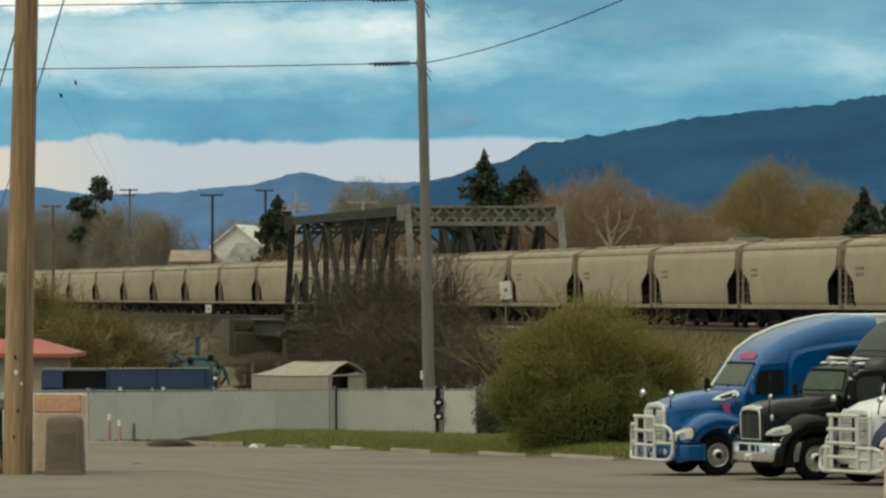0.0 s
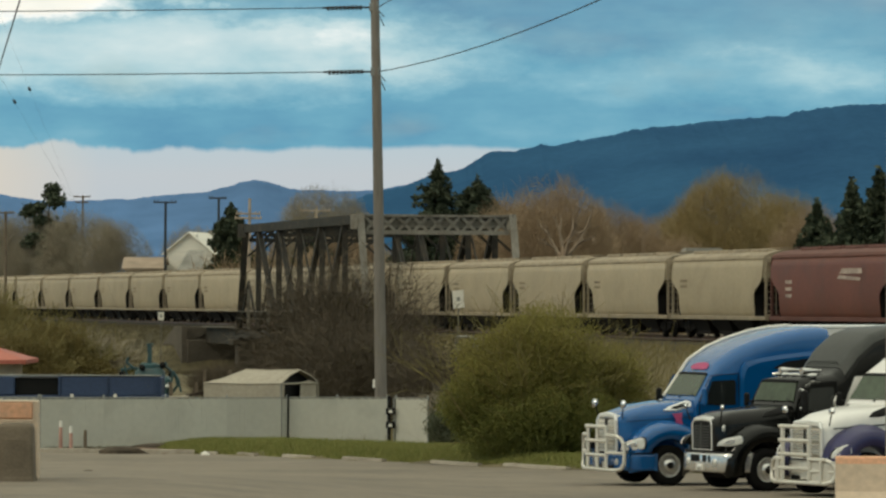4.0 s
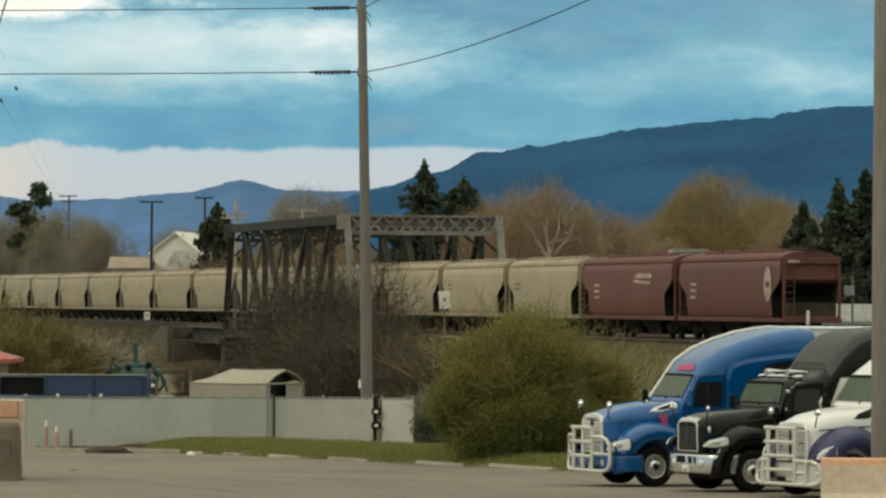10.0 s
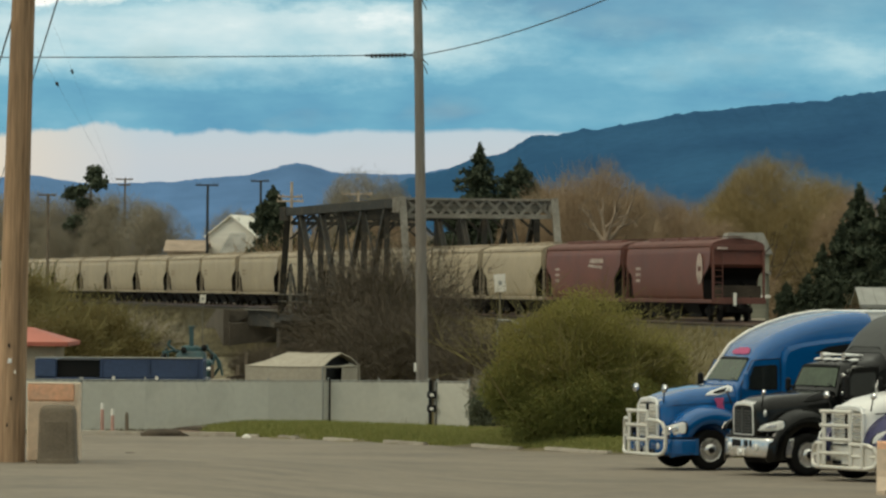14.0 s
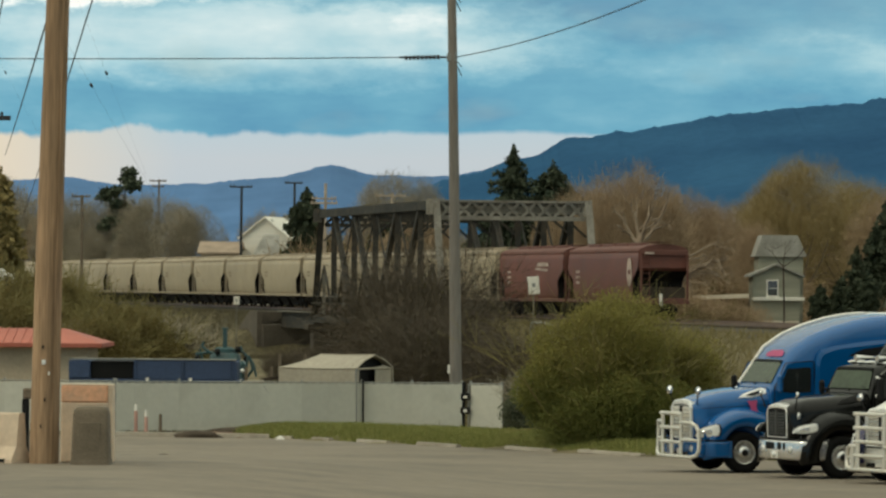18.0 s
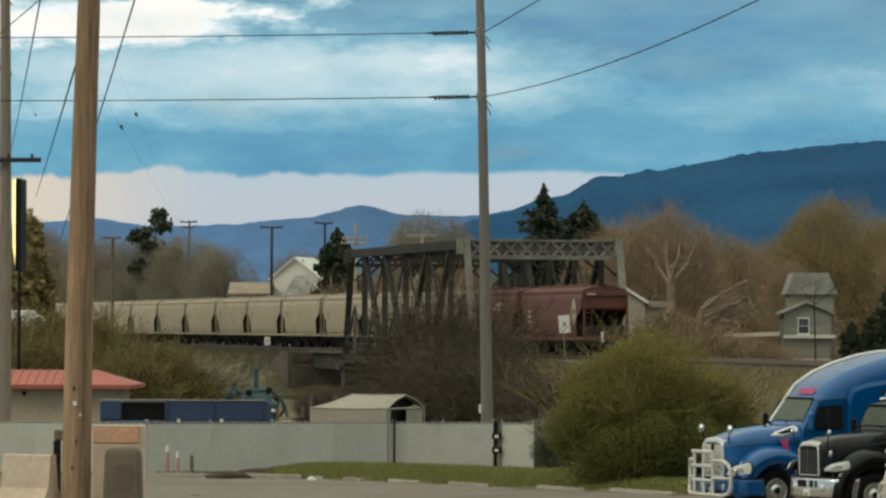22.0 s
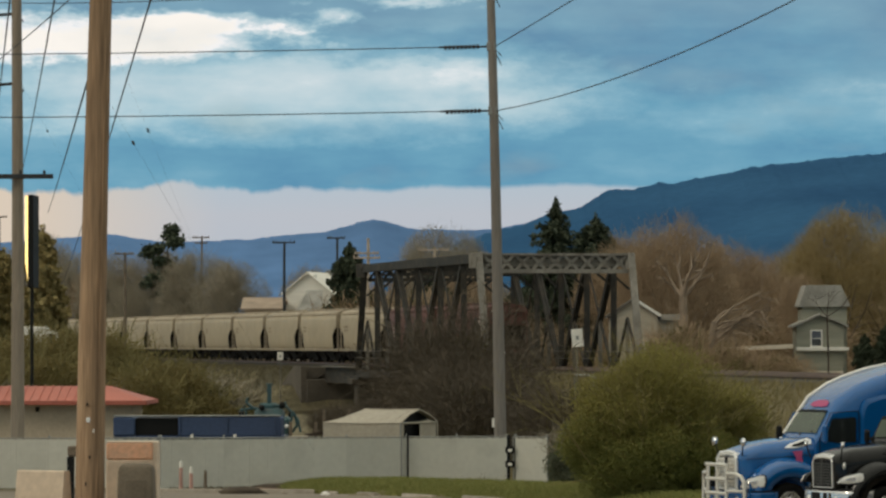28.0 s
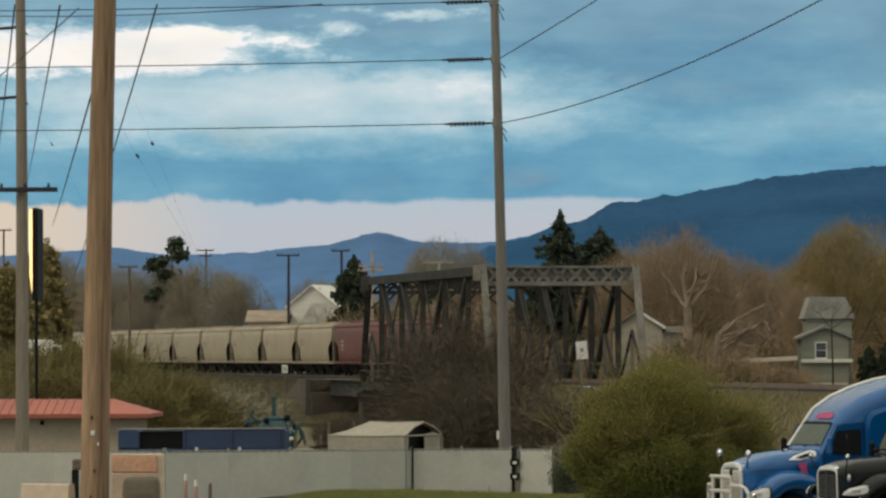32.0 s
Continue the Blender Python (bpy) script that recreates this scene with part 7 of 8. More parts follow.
def signal_case(px, w, h, label, name="trackside_sign", tilt=0.0):
    x, y, z = px
    zg = ground_z(x, y)
    s = thing(name, (x, y, zg), label, "sign")
    m = Matrix.Translation((0, 0, z - zg)) @ pose(0, 0, 0, 0, tilt, 8)
    part("board", Shape().box(-w / 2, w / 2, -0.02, 0.02, -h / 2, h / 2, 0.01, m), SIGN_WHITE, s)
    part("board_edge", Shape().box(-w * 0.14, w * 0.14, -0.032, -0.022, -0.12, 0.14, 0.0, m), GALV, s)
    part("post", Shape().rod((0, 0.06, 0), (0, 0.06, z - zg + h * 0.4), 0.05, n=8), PALE_STEEL, s)


signal_case((3.92, 262.00, 4.63), 0.72, 1.12, "white rectangular sign on a post beside the track", tilt=-5)
signal_case((-19.75, 352.00, 3.19), 0.5, 0.7, "small white board on a post beside the track")


def signal_mast():
    x, y, z = (27.04, 240.00, 5.50)
    zg = ground_z(x, y)
    s = thing("signal_mast", (x, y, zg), "grey railway signal mast with a white relay box", "signal")
    part("mast", Shape().rod((0, 0, 0), (0, 0, z - zg + 0.6), 0.06, n=8), PALE_STEEL, s)
    part("relay_box", Shape().box(-0.45, 0.1, -0.25, 0.25, z - zg - 0.5, z - zg + 0.05, 0.03), GALV, s)
    part("lamp_hood", Shape().box(0.15, 0.5, -0.15, 0.15, z - zg - 0.5, z - zg + 0.4, 0.04), BLACK_PLASTIC, s)


signal_mast()


def guard_rail():
    a, b = Vector((14.73, 325.00, 3.67)), Vector((21.61, 325.00, 3.99))
    r = thing("guard_rail", (a.x, a.y, ground_z(a.x, a.y)), "pale steel guard rail along the road beyond the tracks", "guard rail")
    o = Vector((a.x, a.y, ground_z(a.x, a.y)))
    part("rail_beam", Shape().beam(a - o, b - o, 0.08, 0.32), PALE_CONCRETE, r)
    for k in range(5):
        p = a.lerp(b, k / 4) - o
        part("post", Shape().box(p.x - 0.07, p.x + 0.07, p.y, p.y + 0.14, 0, p.z + 0.1), BARK, r)


guard_rail()


def bent_rail():
    """A pale bent pipe rail on the bank below the bridge."""
    path = [(3.24, 226.00, 2.58), (3.79, 226.00, 2.59), (4.22, 226.00, 2.53), (4.40, 226.00, 2.35), (4.43, 226.00, 1.98)]
    o = Vector((path[-1][0], path[-1][1], ground_z(path[-1][0], path[-1][1])))
    r = thing("pipe_rail", tuple(o), "pale grey bent pipe rail on the bank below the bridge", "railing")
    part("pipe", Shape().tube([Vector(p) - o for p in path], 0.07, 7), GALV, r)
    for p in (path[0], path[2], path[-1]):
        part("leg", Shape().rod(Vector(p) - o, Vector((p[0], p[1], ground_z(p[0], p[1]) - 0.1)) - o, 0.05, n=6), GALV, r)


bent_rail()


# ---- trees, bushes, grass ----
class Sticks:
    """Many thin three-sided sticks or flat leaves in one mesh, made with arrays."""

    def __init__(self):
        self.p, self.q, self.a, self.b = [], [], [], []

    def add(self, p, q, r0, r1):
        self.p.append(p)
        self.q.append(q)
        self.a.append(r0)
        self.b.append(r1)

    def mesh(self, name, mat, flat=False):
        p, q = np.array(self.p, float), np.array(self.q, float)
        a, b = np.array(self.a)[:, None], np.array(self.b)[:, None]
        d = q - p
        d /= np.linalg.norm(d, axis=1, keepdims=True) + 1e-9
        ref = np.where(np.abs(d[:, 2:3]) < 0.9, np.array([[0, 0, 1.0]]), np.array([[1.0, 0, 0]]))
        s = np.cross(d, ref)
        s /= np.linalg.norm(s, axis=1, keepdims=True)
        u = np.cross(s, d)
        n = len(p)
        if flat:
            k = np.random.default_rng(n).uniform(0, 3.14, (n, 1))
            w = s * np.cos(k) + u * np.sin(k)
            v = np.stack([p - w * a, p + w * a, q + w * b, q - w * b], 1)
            return quads(name, v.reshape(-1, 3), np.arange(4 * n).reshape(n, 4), mat)
        v = np.empty((n, 6, 3))
        for k in range(3):
            w = s * math.cos(2.1 * k) + u * math.sin(2.1 * k)
            v[:, k], v[:, 3 + k] = p + w * a, q + w * b
        f = np.array([[0, 1, 4, 3], [1, 2, 5, 4], [2, 0, 3, 5]])[None] + 6 * np.arange(n)[:, None, None]
        return quads(name, v.reshape(-1, 3), f.reshape(-1, 4), mat)


def quads(name, v, f, mat):
    me = bpy.data.meshes.new(name)
    me.vertices.add(len(v))
    me.vertices.foreach_set("co", v.ravel())
    me.loops.add(f.size)
    me.loops.foreach_set("vertex_index", f.ravel().astype(np.int32))
    me.polygons.add(len(f))
    me.polygons.foreach_set("loop_start", np.arange(0, f.size, 4, dtype=np.int32))
    me.update(calc_edges=True)
    me.validate()
    me.materials.append(mat)
    return me


def leaf_mesh(name, c, size, rng, mat, droop=0.0, stretch=1.6):
    """Small flat leaves or sprays at the points c, each turned its own way."""
    n = len(c)
    a = rng.normal(size=(n, 3))
    a[:, 2] -= droop
    a /= np.linalg.norm(a, axis=1, keepdims=True)
    b = np.cross(a, rng.normal(size=(n, 3)))
    b /= np.linalg.norm(b, axis=1, keepdims=True) + 1e-9
    k = size * rng.uniform(0.6, 1.3, (n, 1))
    v = np.stack([c - a * k * stretch / 2, c + b * k / 2, c + a * k * stretch / 2, c - b * k / 2], 1)
    f = np.arange(4 * n).reshape(n, 4)
    return quads(name, v.reshape(-1, 3), f, mat)


def branchy(rng, thick, fine, p, d, length, r, depth, kids, bend, rmin, up):
    q = p
    pieces = 3 if depth > 1 else (2 if depth == 1 else 1)
    for k in range(pieces):
        d = d + rng.normal(size=3) * bend + np.array([0, 0, up])
        d /= np.linalg.norm(d)
        e = q + d * length / pieces
        r2 = max(rmin * 0.6, r * (0.80 if depth else 0.4))
        (thick if r > 0.055 else fine).add(q, e, max(r, rmin), max(r2, rmin * 0.6))
        q, r = e, r2
        if depth > 0:
            m = kids if k == pieces - 1 else max(1, kids - 2)
            for _ in range(m):
                t = rng.normal(size=3)
                t -= d * t.dot(d)
                t /= np.linalg.norm(t) + 1e-9
                ang = rng.uniform(0.35, 0.95)
                branchy(rng, thick, fine, q, d * math.cos(ang) + t * math.sin(ang), length * rng.uniform(0.48, 0.74), r * 0.6, depth - 1, kids, bend, rmin, up)


def bare_tree(seed, height, width, bole, limbs, twig, label, bark=BARK, depth=3, kids=4, up=0.06, rmin=0.016, lean=0.0, cloud=40000, hollow=0.0):
    rng = np.random.default_rng(seed)
    thick, fine = Sticks(), Sticks()
    p, d, r = np.array([0.0, 0, -0.2]), np.array([lean, 0, 1.0]), 0.020 * height + 0.05
    for k in range(4):
        e = p + d * bole * height / 4 + rng.normal(size=3) * 0.06 * height / 10
        thick.add(p, e, r, r * 0.9)
        p, r = e, r * 0.9
        if k >= 2:
            for _ in range(limbs // 3):
                a = rng.uniform(0, 2 * math.pi)
                out = width / 2 / (height * (1 - bole))
                t = np.array([math.cos(a) * out * 1.3, math.sin(a) * out * 1.3, rng.uniform(0.35, 0.9)])
                branchy(rng, thick, fine, p, t / np.linalg.norm(t), height * (1 - bole) * rng.uniform(0.34, 0.48), r * 0.55, depth, kids, 0.14, rmin * 0.45, up)
    for k in range(limbs - 2 * (limbs // 3)):
        a = 2 * math.pi * (k + rng.uniform(0, 0.6)) / max(1, limbs - 2 * (limbs // 3))
        out = width / 2 / (height * (1 - bole))
        t = np.array([math.cos(a) * out * 0.8, math.sin(a) * out * 0.8, rng.uniform(0.8, 1.2)])
        branchy(rng, thick, fine, p, t / np.linalg.norm(t), height * (1 - bole) * rng.uniform(0.36, 0.48), r * 0.6, depth, kids, 0.14, rmin * 0.45, up)
    # the tree is stretched to its size, then its fine outer twigs gather round the branch tips
    tips = np.array(fine.q)
    far = np.percentile(np.hypot(tips[:, 0], tips[:, 1]), 94)
    grow = np.array([width / 2 / far, width / 2 / far, height * 0.95 / np.percentile(tips[:, 2], 97)])
    for st in (thick, fine):
        st.p, st.q = [np.array(p) * grow for p in st.p], [np.array(q) * grow for q in st.q]
    tips = tips * grow
    base = bole * height * 0.55
    mid, half = base + (height - base) * 0.45, (height - base) * 0.55
    n1 = int(cloud * 0.72)
    p1 = tips[rng.integers(0, len(tips), n1)] + rng.normal(size=(n1, 3)) * height * 0.030
    n2 = cloud - n1
    g = rng.normal(size=(n2, 3))
    g /= np.linalg.norm(g, axis=1, keepdims=True)
    k1, k2, k3 = rng.uniform(0, 6.28, 3)
    az = np.arctan2(g[:, 1], g[:, 0])
    lump = 0.86 + 0.09 * np.sin(3 * az + k1 + 2 * g[:, 2]) + 0.06 * np.sin(7 * az + k2) + 0.06 * np.sin(5 * g[:, 2] + 4 * az + k3)
    p2 = g * (lump * rng.uniform(0.03, 1.0, n2) ** 0.42)[:, None] * np.array([width / 2, width / 2, half]) + np.array([0, 0, mid])
    def inside(q, k):
        v = (q - np.array([0, 0, mid])) / np.array([width / 2, width / 2, half])
        w = np.arctan2(v[:, 1], v[:, 0])
        return np.linalg.norm(v, axis=1) < k * (0.93 + 0.06 * np.sin(3 * w + k1 + 2 * v[:, 2]) + 0.05 * np.sin(6 * w + k2 + 3 * v[:, 2]))
    keep = inside(np.array(fine.q), 1.0)
    fine.p, fine.q, fine.a, fine.b = ([x for x, ok in zip(lst, keep) if ok] for lst in (fine.p, fine.q, fine.a, fine.b))
    p1 = p1[inside(p1, 0.97)]
    p = np.concatenate([p1, p2])
    p = p[p[:, 2] > base * 0.8]
    low = (p[:, 2] < base + 0.40 * (height - base)) & (rng.uniform(0, 1, len(p)) < hollow)
    p = p[~low]
    n = len(p)
    t = (p - np.array([0, 0, base * 0.6])) / height * 1.6 + rng.normal(size=(n, 3)) * 0.6
    t /= np.linalg.norm(t, axis=1, keepdims=True)
    e = p + t * rng.uniform(0.35, 0.9, (n, 1)) * height / 16
    for a, b in zip(p, e):
        fine.add(a, b, rmin * 0.42, rmin * 0.18)
    tr = thing("bare_tree", (0, 0, 0), label, "tree")
    part("trunk", thick.mesh("trunk", bark), bark, tr)
    part("crown", fine.mesh("crown", twig, True), twig, tr)
    return tr


def conifer(seed, height, width, label, mat=NEEDLES, n=80000, gaps=0.3, name="conifer", taper=0.8, size=0.2):
    """Whorls of uneven drooping boughs round a straight trunk, with gaps between them."""
    rng = np.random.default_rng(seed)
    st, c = Sticks(), []
    st.add((0, 0, -0.2), (0, 0, height * 0.985), 0.016 * height, 0.02)
    levels = int(height * 1.9)
    for k in range(levels):
        u = (k + rng.uniform(0, 0.6)) / levels
        z = height * (0.06 + 0.92 * u)
        reach = width / 2 * (1 - u) ** taper * rng.uniform(1 - gaps, 1.12)
        for j in range(9):
            a = 2 * math.pi * (j + rng.uniform(0, 1)) / 9
            L = max(0.25, reach * rng.uniform(1 - gaps * 1.3, 1.15))
            tip = np.array([math.cos(a) * L, math.sin(a) * L, z - L * rng.uniform(-0.15, 0.45)])
            st.add((0, 0, z), tip, 0.03, 0.012)
            m = max(6, int(n * L / width / levels / 2.4))
            t = rng.uniform(0.08, 1.04, (m, 1)) ** 0.75
            spread = np.array([0.20, 0.20, 0.24]) * (0.5 + L * 0.16)
            q = np.array([0, 0, z]) * (1 - t) + tip * t + rng.normal(size=(m, 3)) * spread * (1.15 - 0.55 * t)
            c.append(q)
    c.append(np.array([[0, 0, height * (1 - 0.06 * f)] for f in rng.uniform(0, 1, 40)]) + rng.normal(size=(40, 3)) * 0.09)
    tr = thing(name, (0, 0, 0), label, "tree")
    part("trunk", st.mesh("trunk", BARK), BARK, tr)
    part("crown", leaf_mesh("crown", np.concatenate(c), size, rng, mat, 0.5, 2.4), mat, tr)
    return tr


def bush(seed, w, d, h, leaf, twig, label, leaves=16000, size=0.07, stems=70, blobs=26, name="bush", depth=2, rmin=0.008, skirt=None):
    """A many-stemmed bush: stems from the ground, leaves gathered in uneven clumps; skirt: the darker green leaves of
    its lower half.
    """
    rng = np.random.default_rng(seed)
    thick, fine = Sticks(), Sticks()
    for k in range(stems):
        a, r = rng.uniform(0, 2 * math.pi), math.sqrt(rng.uniform(0, 1))
        b = np.array([math.cos(a) * r * w * 0.18, math.sin(a) * r * d * 0.18, -0.1])
        t = np.array([math.cos(a) * r * w * 0.42, math.sin(a) * r * d * 0.42, h * (1 - 0.45 * r * r)])
        t /= np.linalg.norm(t)
        branchy(rng, thick, fine, b, t, h * rng.uniform(0.42, 0.62), 0.035, depth, 3, 0.12, rmin, 0.05)
    b = thing(name, (0, 0, 0), label, "bush")
    part("twig_mass", fine.mesh("twig_mass", twig, True), twig, b)
    if len(thick.p):
        wood = TWIG_DARK if twig == TWIG_DARK else BARK
        part("trunk", thick.mesh("trunk", wood), wood, b)
    if leaves:
        c = []
        for k in range(blobs):
            a, el = rng.uniform(0, 2 * math.pi), math.asin(rng.uniform(0.0, 1.0))
            r = rng.uniform(0.55, 0.86)
            o = np.array([math.cos(a) * math.cos(el) * r * w / 2, math.sin(a) * math.cos(el) * r * d / 2, 0.10 * h + r * math.sin(el) * h * 0.9])
            m = leaves // blobs
            g = rng.normal(size=(m, 3))
            g /= np.linalg.norm(g, axis=1, keepdims=True)
            g *= rng.uniform(0.2, 1.0, (m, 1)) ** 0.5 * rng.uniform(0.8, 1.25)
            c.append(o + g * np.array([w * 0.19, d * 0.19, h * 0.20]))
        c = np.concatenate(c)
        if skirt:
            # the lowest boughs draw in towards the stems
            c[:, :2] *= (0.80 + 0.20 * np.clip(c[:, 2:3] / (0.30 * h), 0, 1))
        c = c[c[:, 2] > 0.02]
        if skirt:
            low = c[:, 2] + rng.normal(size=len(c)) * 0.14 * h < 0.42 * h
            part("lower_leaves", leaf_mesh("lower_leaves", c[low], size, rng, skirt, 0.0, 1.7), skirt, b, "darker green leaves on the lower boughs")
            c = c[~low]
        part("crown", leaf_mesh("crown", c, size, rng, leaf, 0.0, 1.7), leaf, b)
    return b


def plant(ob, x, y, turn=0.0, sink=0.0):
    ob.matrix_basis = pose(x, y, ground_z(x, y) - sink, 0, 0, turn)
    return ob


def again(ob, x, y, turn=0.0, size=1.0):
    c = copy_thing(ob, Matrix())
    c.matrix_basis = pose(x, y, ground_z(x, y) - 0.05, 0, 0, turn) @ Matrix.Diagonal((size, size, size, 1))
    return c


# the olive bush on the grass beside the trucks
OB = 4.60
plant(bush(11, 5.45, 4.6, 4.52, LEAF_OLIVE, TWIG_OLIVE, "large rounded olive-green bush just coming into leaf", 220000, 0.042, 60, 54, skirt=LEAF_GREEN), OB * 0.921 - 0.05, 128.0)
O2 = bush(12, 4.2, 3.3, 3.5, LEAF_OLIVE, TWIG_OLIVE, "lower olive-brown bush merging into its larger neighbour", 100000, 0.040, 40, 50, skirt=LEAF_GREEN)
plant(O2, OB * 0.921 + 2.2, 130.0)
O3 = bush(13, 2.6, 2.2, 2.2, LEAF_SAGE, TWIG_GREY, "low grey-green shrub beside the fence corner", 22000, 0.05, 40, 22)
plant(O3, 2.37, 146.0)
again(O3, 1.69, 154.0, 70, 0.9)
# dark leafless thicket before the bridge
T1 = bush(21, 5.0, 4.0, 6.6, LEAF_DULL, TWIG_DARK, "tall leafless grey-brown thicket below the bridge", 2500, 0.09, 70, 18, "thicket", 3, 0.012)
plant(T1, -2.50, 196)
T2 = bush(22, 6.0, 4.0, 5.2, LEAF_DULL, TWIG_DARK, "leafless brown thicket below the bridge", 2000, 0.09, 70, 18, "thicket", 3, 0.012)
plant(T2, -2.55, 206)
again(T1, -2.75, 188, 130, 0.66)
# small dark thickets added in the cut, standing in for shade under the spans
again(T2, -6.4, 216, 70, 0.36)
again(T1, -5.3, 208, 20, 0.34)
again(T2, -7.9, 222, 150, 0.34)
again(T2, -9.9, 236, 30, 0.36)
again(T1, -9.0, 230, 90, 0.30)
again(T2, -11.0, 241, 210, 0.30)
again(T2, -0.66, 200, 80, 0.66)
again(T2, 0.91, 190, 200, 0.52)
again(T2, 2.05, 178, 20, 0.5)
again(T1, -1.32, 180, 200, 0.62)
again(T1, 1.45, 174, 290, 0.50)
again(T2, 2.25, 172, 130, 0.60)
# scrub on the bank beyond the building
B1 = bush(31, 6.5, 5.0, 4.2, LEAF_SCRUB, TWIG_OLIVE, "dull olive-brown scrub on the railway bank", 26000, 0.085, 60, 34, "scrub", 2, 0.014)
plant(B1, -20.20, 225)
B2 = bush(32, 6.0, 4.5, 3.2, LEAF_DULL, TWIG_GREY, "brown half-bare scrub on the railway bank", 16000, 0.085, 60, 28, "scrub", 2, 0.014)
B2.matrix_basis = pose(-18.47, 240, -1.1) @ Matrix.Diagonal((1.3, 1.3, 1.25, 1))
for k, (x, dd, tn, sz, ob) in enumerate(((30, 235, 40, 1.15, 1), (-60, 228, 90, 1.25, 1), (70, 230, 190, 1.1, 2), (170, 236, 20, 1.15, 1), (-130, 222, 10, 1.1, 2), (-190, 230, 200, 1.2, 1), (170, 290, 120, 0.8, 2), (90, 300, 220, 0.85, 1), (20, 310, 310, 1.3, 2), (-60, 300, 160, 1.5, 1), (1190, 165, 70, 0.55, 1))):
    again(B1 if ob == 1 else B2, (x - 784) * dd / 7400, dd, tn, sz)

for px, dd, top, tn in ((-27.29, 255.0, 5.81, 20), (-25.56, 262.0, 4.99, 140), (-28.79, 250.0, 5.59, 230), (-22.36, 252.0, 3.95, 60), (-19.58, 245.0, 2.90, 310)):
    again(B1, px, dd, tn, (top - ground_z(px, dd)) / 4.3)

tall = again(B1, -24.5, 249.0)
tall.matrix_basis = pose(-24.5, 249.0, ground_z(-24.5, 249.0) - 0.1, 0, 0, 110) @ Matrix.Diagonal((0.72, 0.72, (5.7 - ground_z(-24.5, 249.0)) / 4.3, 1))

for ob, px, dd, top, tn, hgt in ((B2, -18.14, 252.0, 2.59, 210, 3.3), (B2, -20.32, 256.0, 2.76, 290, 3.3)):
    again(ob, px, dd, tn, max(0.35, (top - ground_z(px, dd)) / hgt))

# trees beyond the railway
A1 = bare_tree(41, 16.5, 11.5, 0.28, 9, TWIG_BROWN, "large bare red-brown deciduous tree", PALE_BARK, 3, 3, 0.05, 0.026, hollow=0.35)
plant(A1, 13.05, 340)
A2 = bare_tree(42, 13.0, 10.5, 0.25, 9, TWIG_GREY, "bare grey-brown deciduous tree", BARK, 3, 3, 0.05, 0.026)
A2.matrix_basis = pose(-48.41, 565, 0.9) @ Matrix.Diagonal((1.3, 1.3, 1.3, 1))
W1 = bare_tree(43, 17.6, 15.0, 0.20, 9, TWIG_GOLD, "broad golden weeping willow before leaf-out", BARK, 3, 3, -0.02, 0.026, cloud=64000, hollow=0.7)
plant(W1, 34.06, 430)
S1 = bare_tree(44, 6.0, 8.0, 0.10, 14, TWIG_BROWN, "low tangle of bare arching branches", PALE_BARK, 3, 4, -0.06, 0.026, cloud=12000)
plant(S1, 17.55, 320)
for x, dd, tn, sz, ob in ((985, 365, 60, 0.95, A1), (1150, 390, 150, 0.80, A1), (1215, 400, 200, 0.74, A1), (1290, 380, 250, 0.6, A1), (1035, 350, 20, 0.92, A1), (1095, 352, 260, 0.9, A1), (1450, 440, 120, 0.9, W1), (1300, 450, 300, 0.8, W1), (1260, 330, 30, 0.9, S1),
                          (70, 570, 40, 1.2, A2), (225, 520, 100, 1.15, A2), (285, 480, 190, 0.95, A2), (10, 590, 250, 1.2, A2), (-60, 600, 310, 1.4, A2), (652, 470, 60, 1.30, A2), (430, 470, 140, 0.95, A2), (560, 470, 220, 0.72, A2), (750, 480, 20, 0.8, A2), (900, 440, 90, 0.8, A1), (840, 430, 10, 0.7, A2), (700, 450, 170, 0.75, A1), (345, 465, 60, 0.62, A2), (1520, 400, 70, 0.8, A1), (-140, 620, 10, 1.3, A2), (-220, 640, 80, 1.4, A2), (190, 540, 120, 0.8, A2), (110, 560, 20, 0.85, A2), (40, 580, 210, 0.8, A1), (605, 440, 20, 0.6, A2), (480, 440, 20, 0.55, A2), (900, 350, 10, 0.8, S1), (820, 345, 100, 0.7, S1)):
    again(ob, (x - 784) * dd / 7400, dd, tn, sz)

def limb(rng, sh, p, d, length, r, bend, pull, kids):
    """A crooked tapering limb of short rods, bending along pull, with a few side limbs."""
    n = 7
    p, d = Vector(p), Vector(d).normalized()
    for k in range(n):
        d = (d + Vector(rng.normal(size=3)) * bend + Vector(pull) / n).normalized()
        q = p + d * (length / n)
        sh.rod(p, q, r * (1 - 0.10 * k), r * (1 - 0.10 * (k + 1)), 6, caps=False)
        p = q
        if kids and k in (2, 4, 5):
            side = Vector(rng.normal(size=3)) * 0.8 + d
            limb(rng, sh, p, side, length * rng.uniform(0.4, 0.65), r * 0.5, bend, pull, kids - 1)


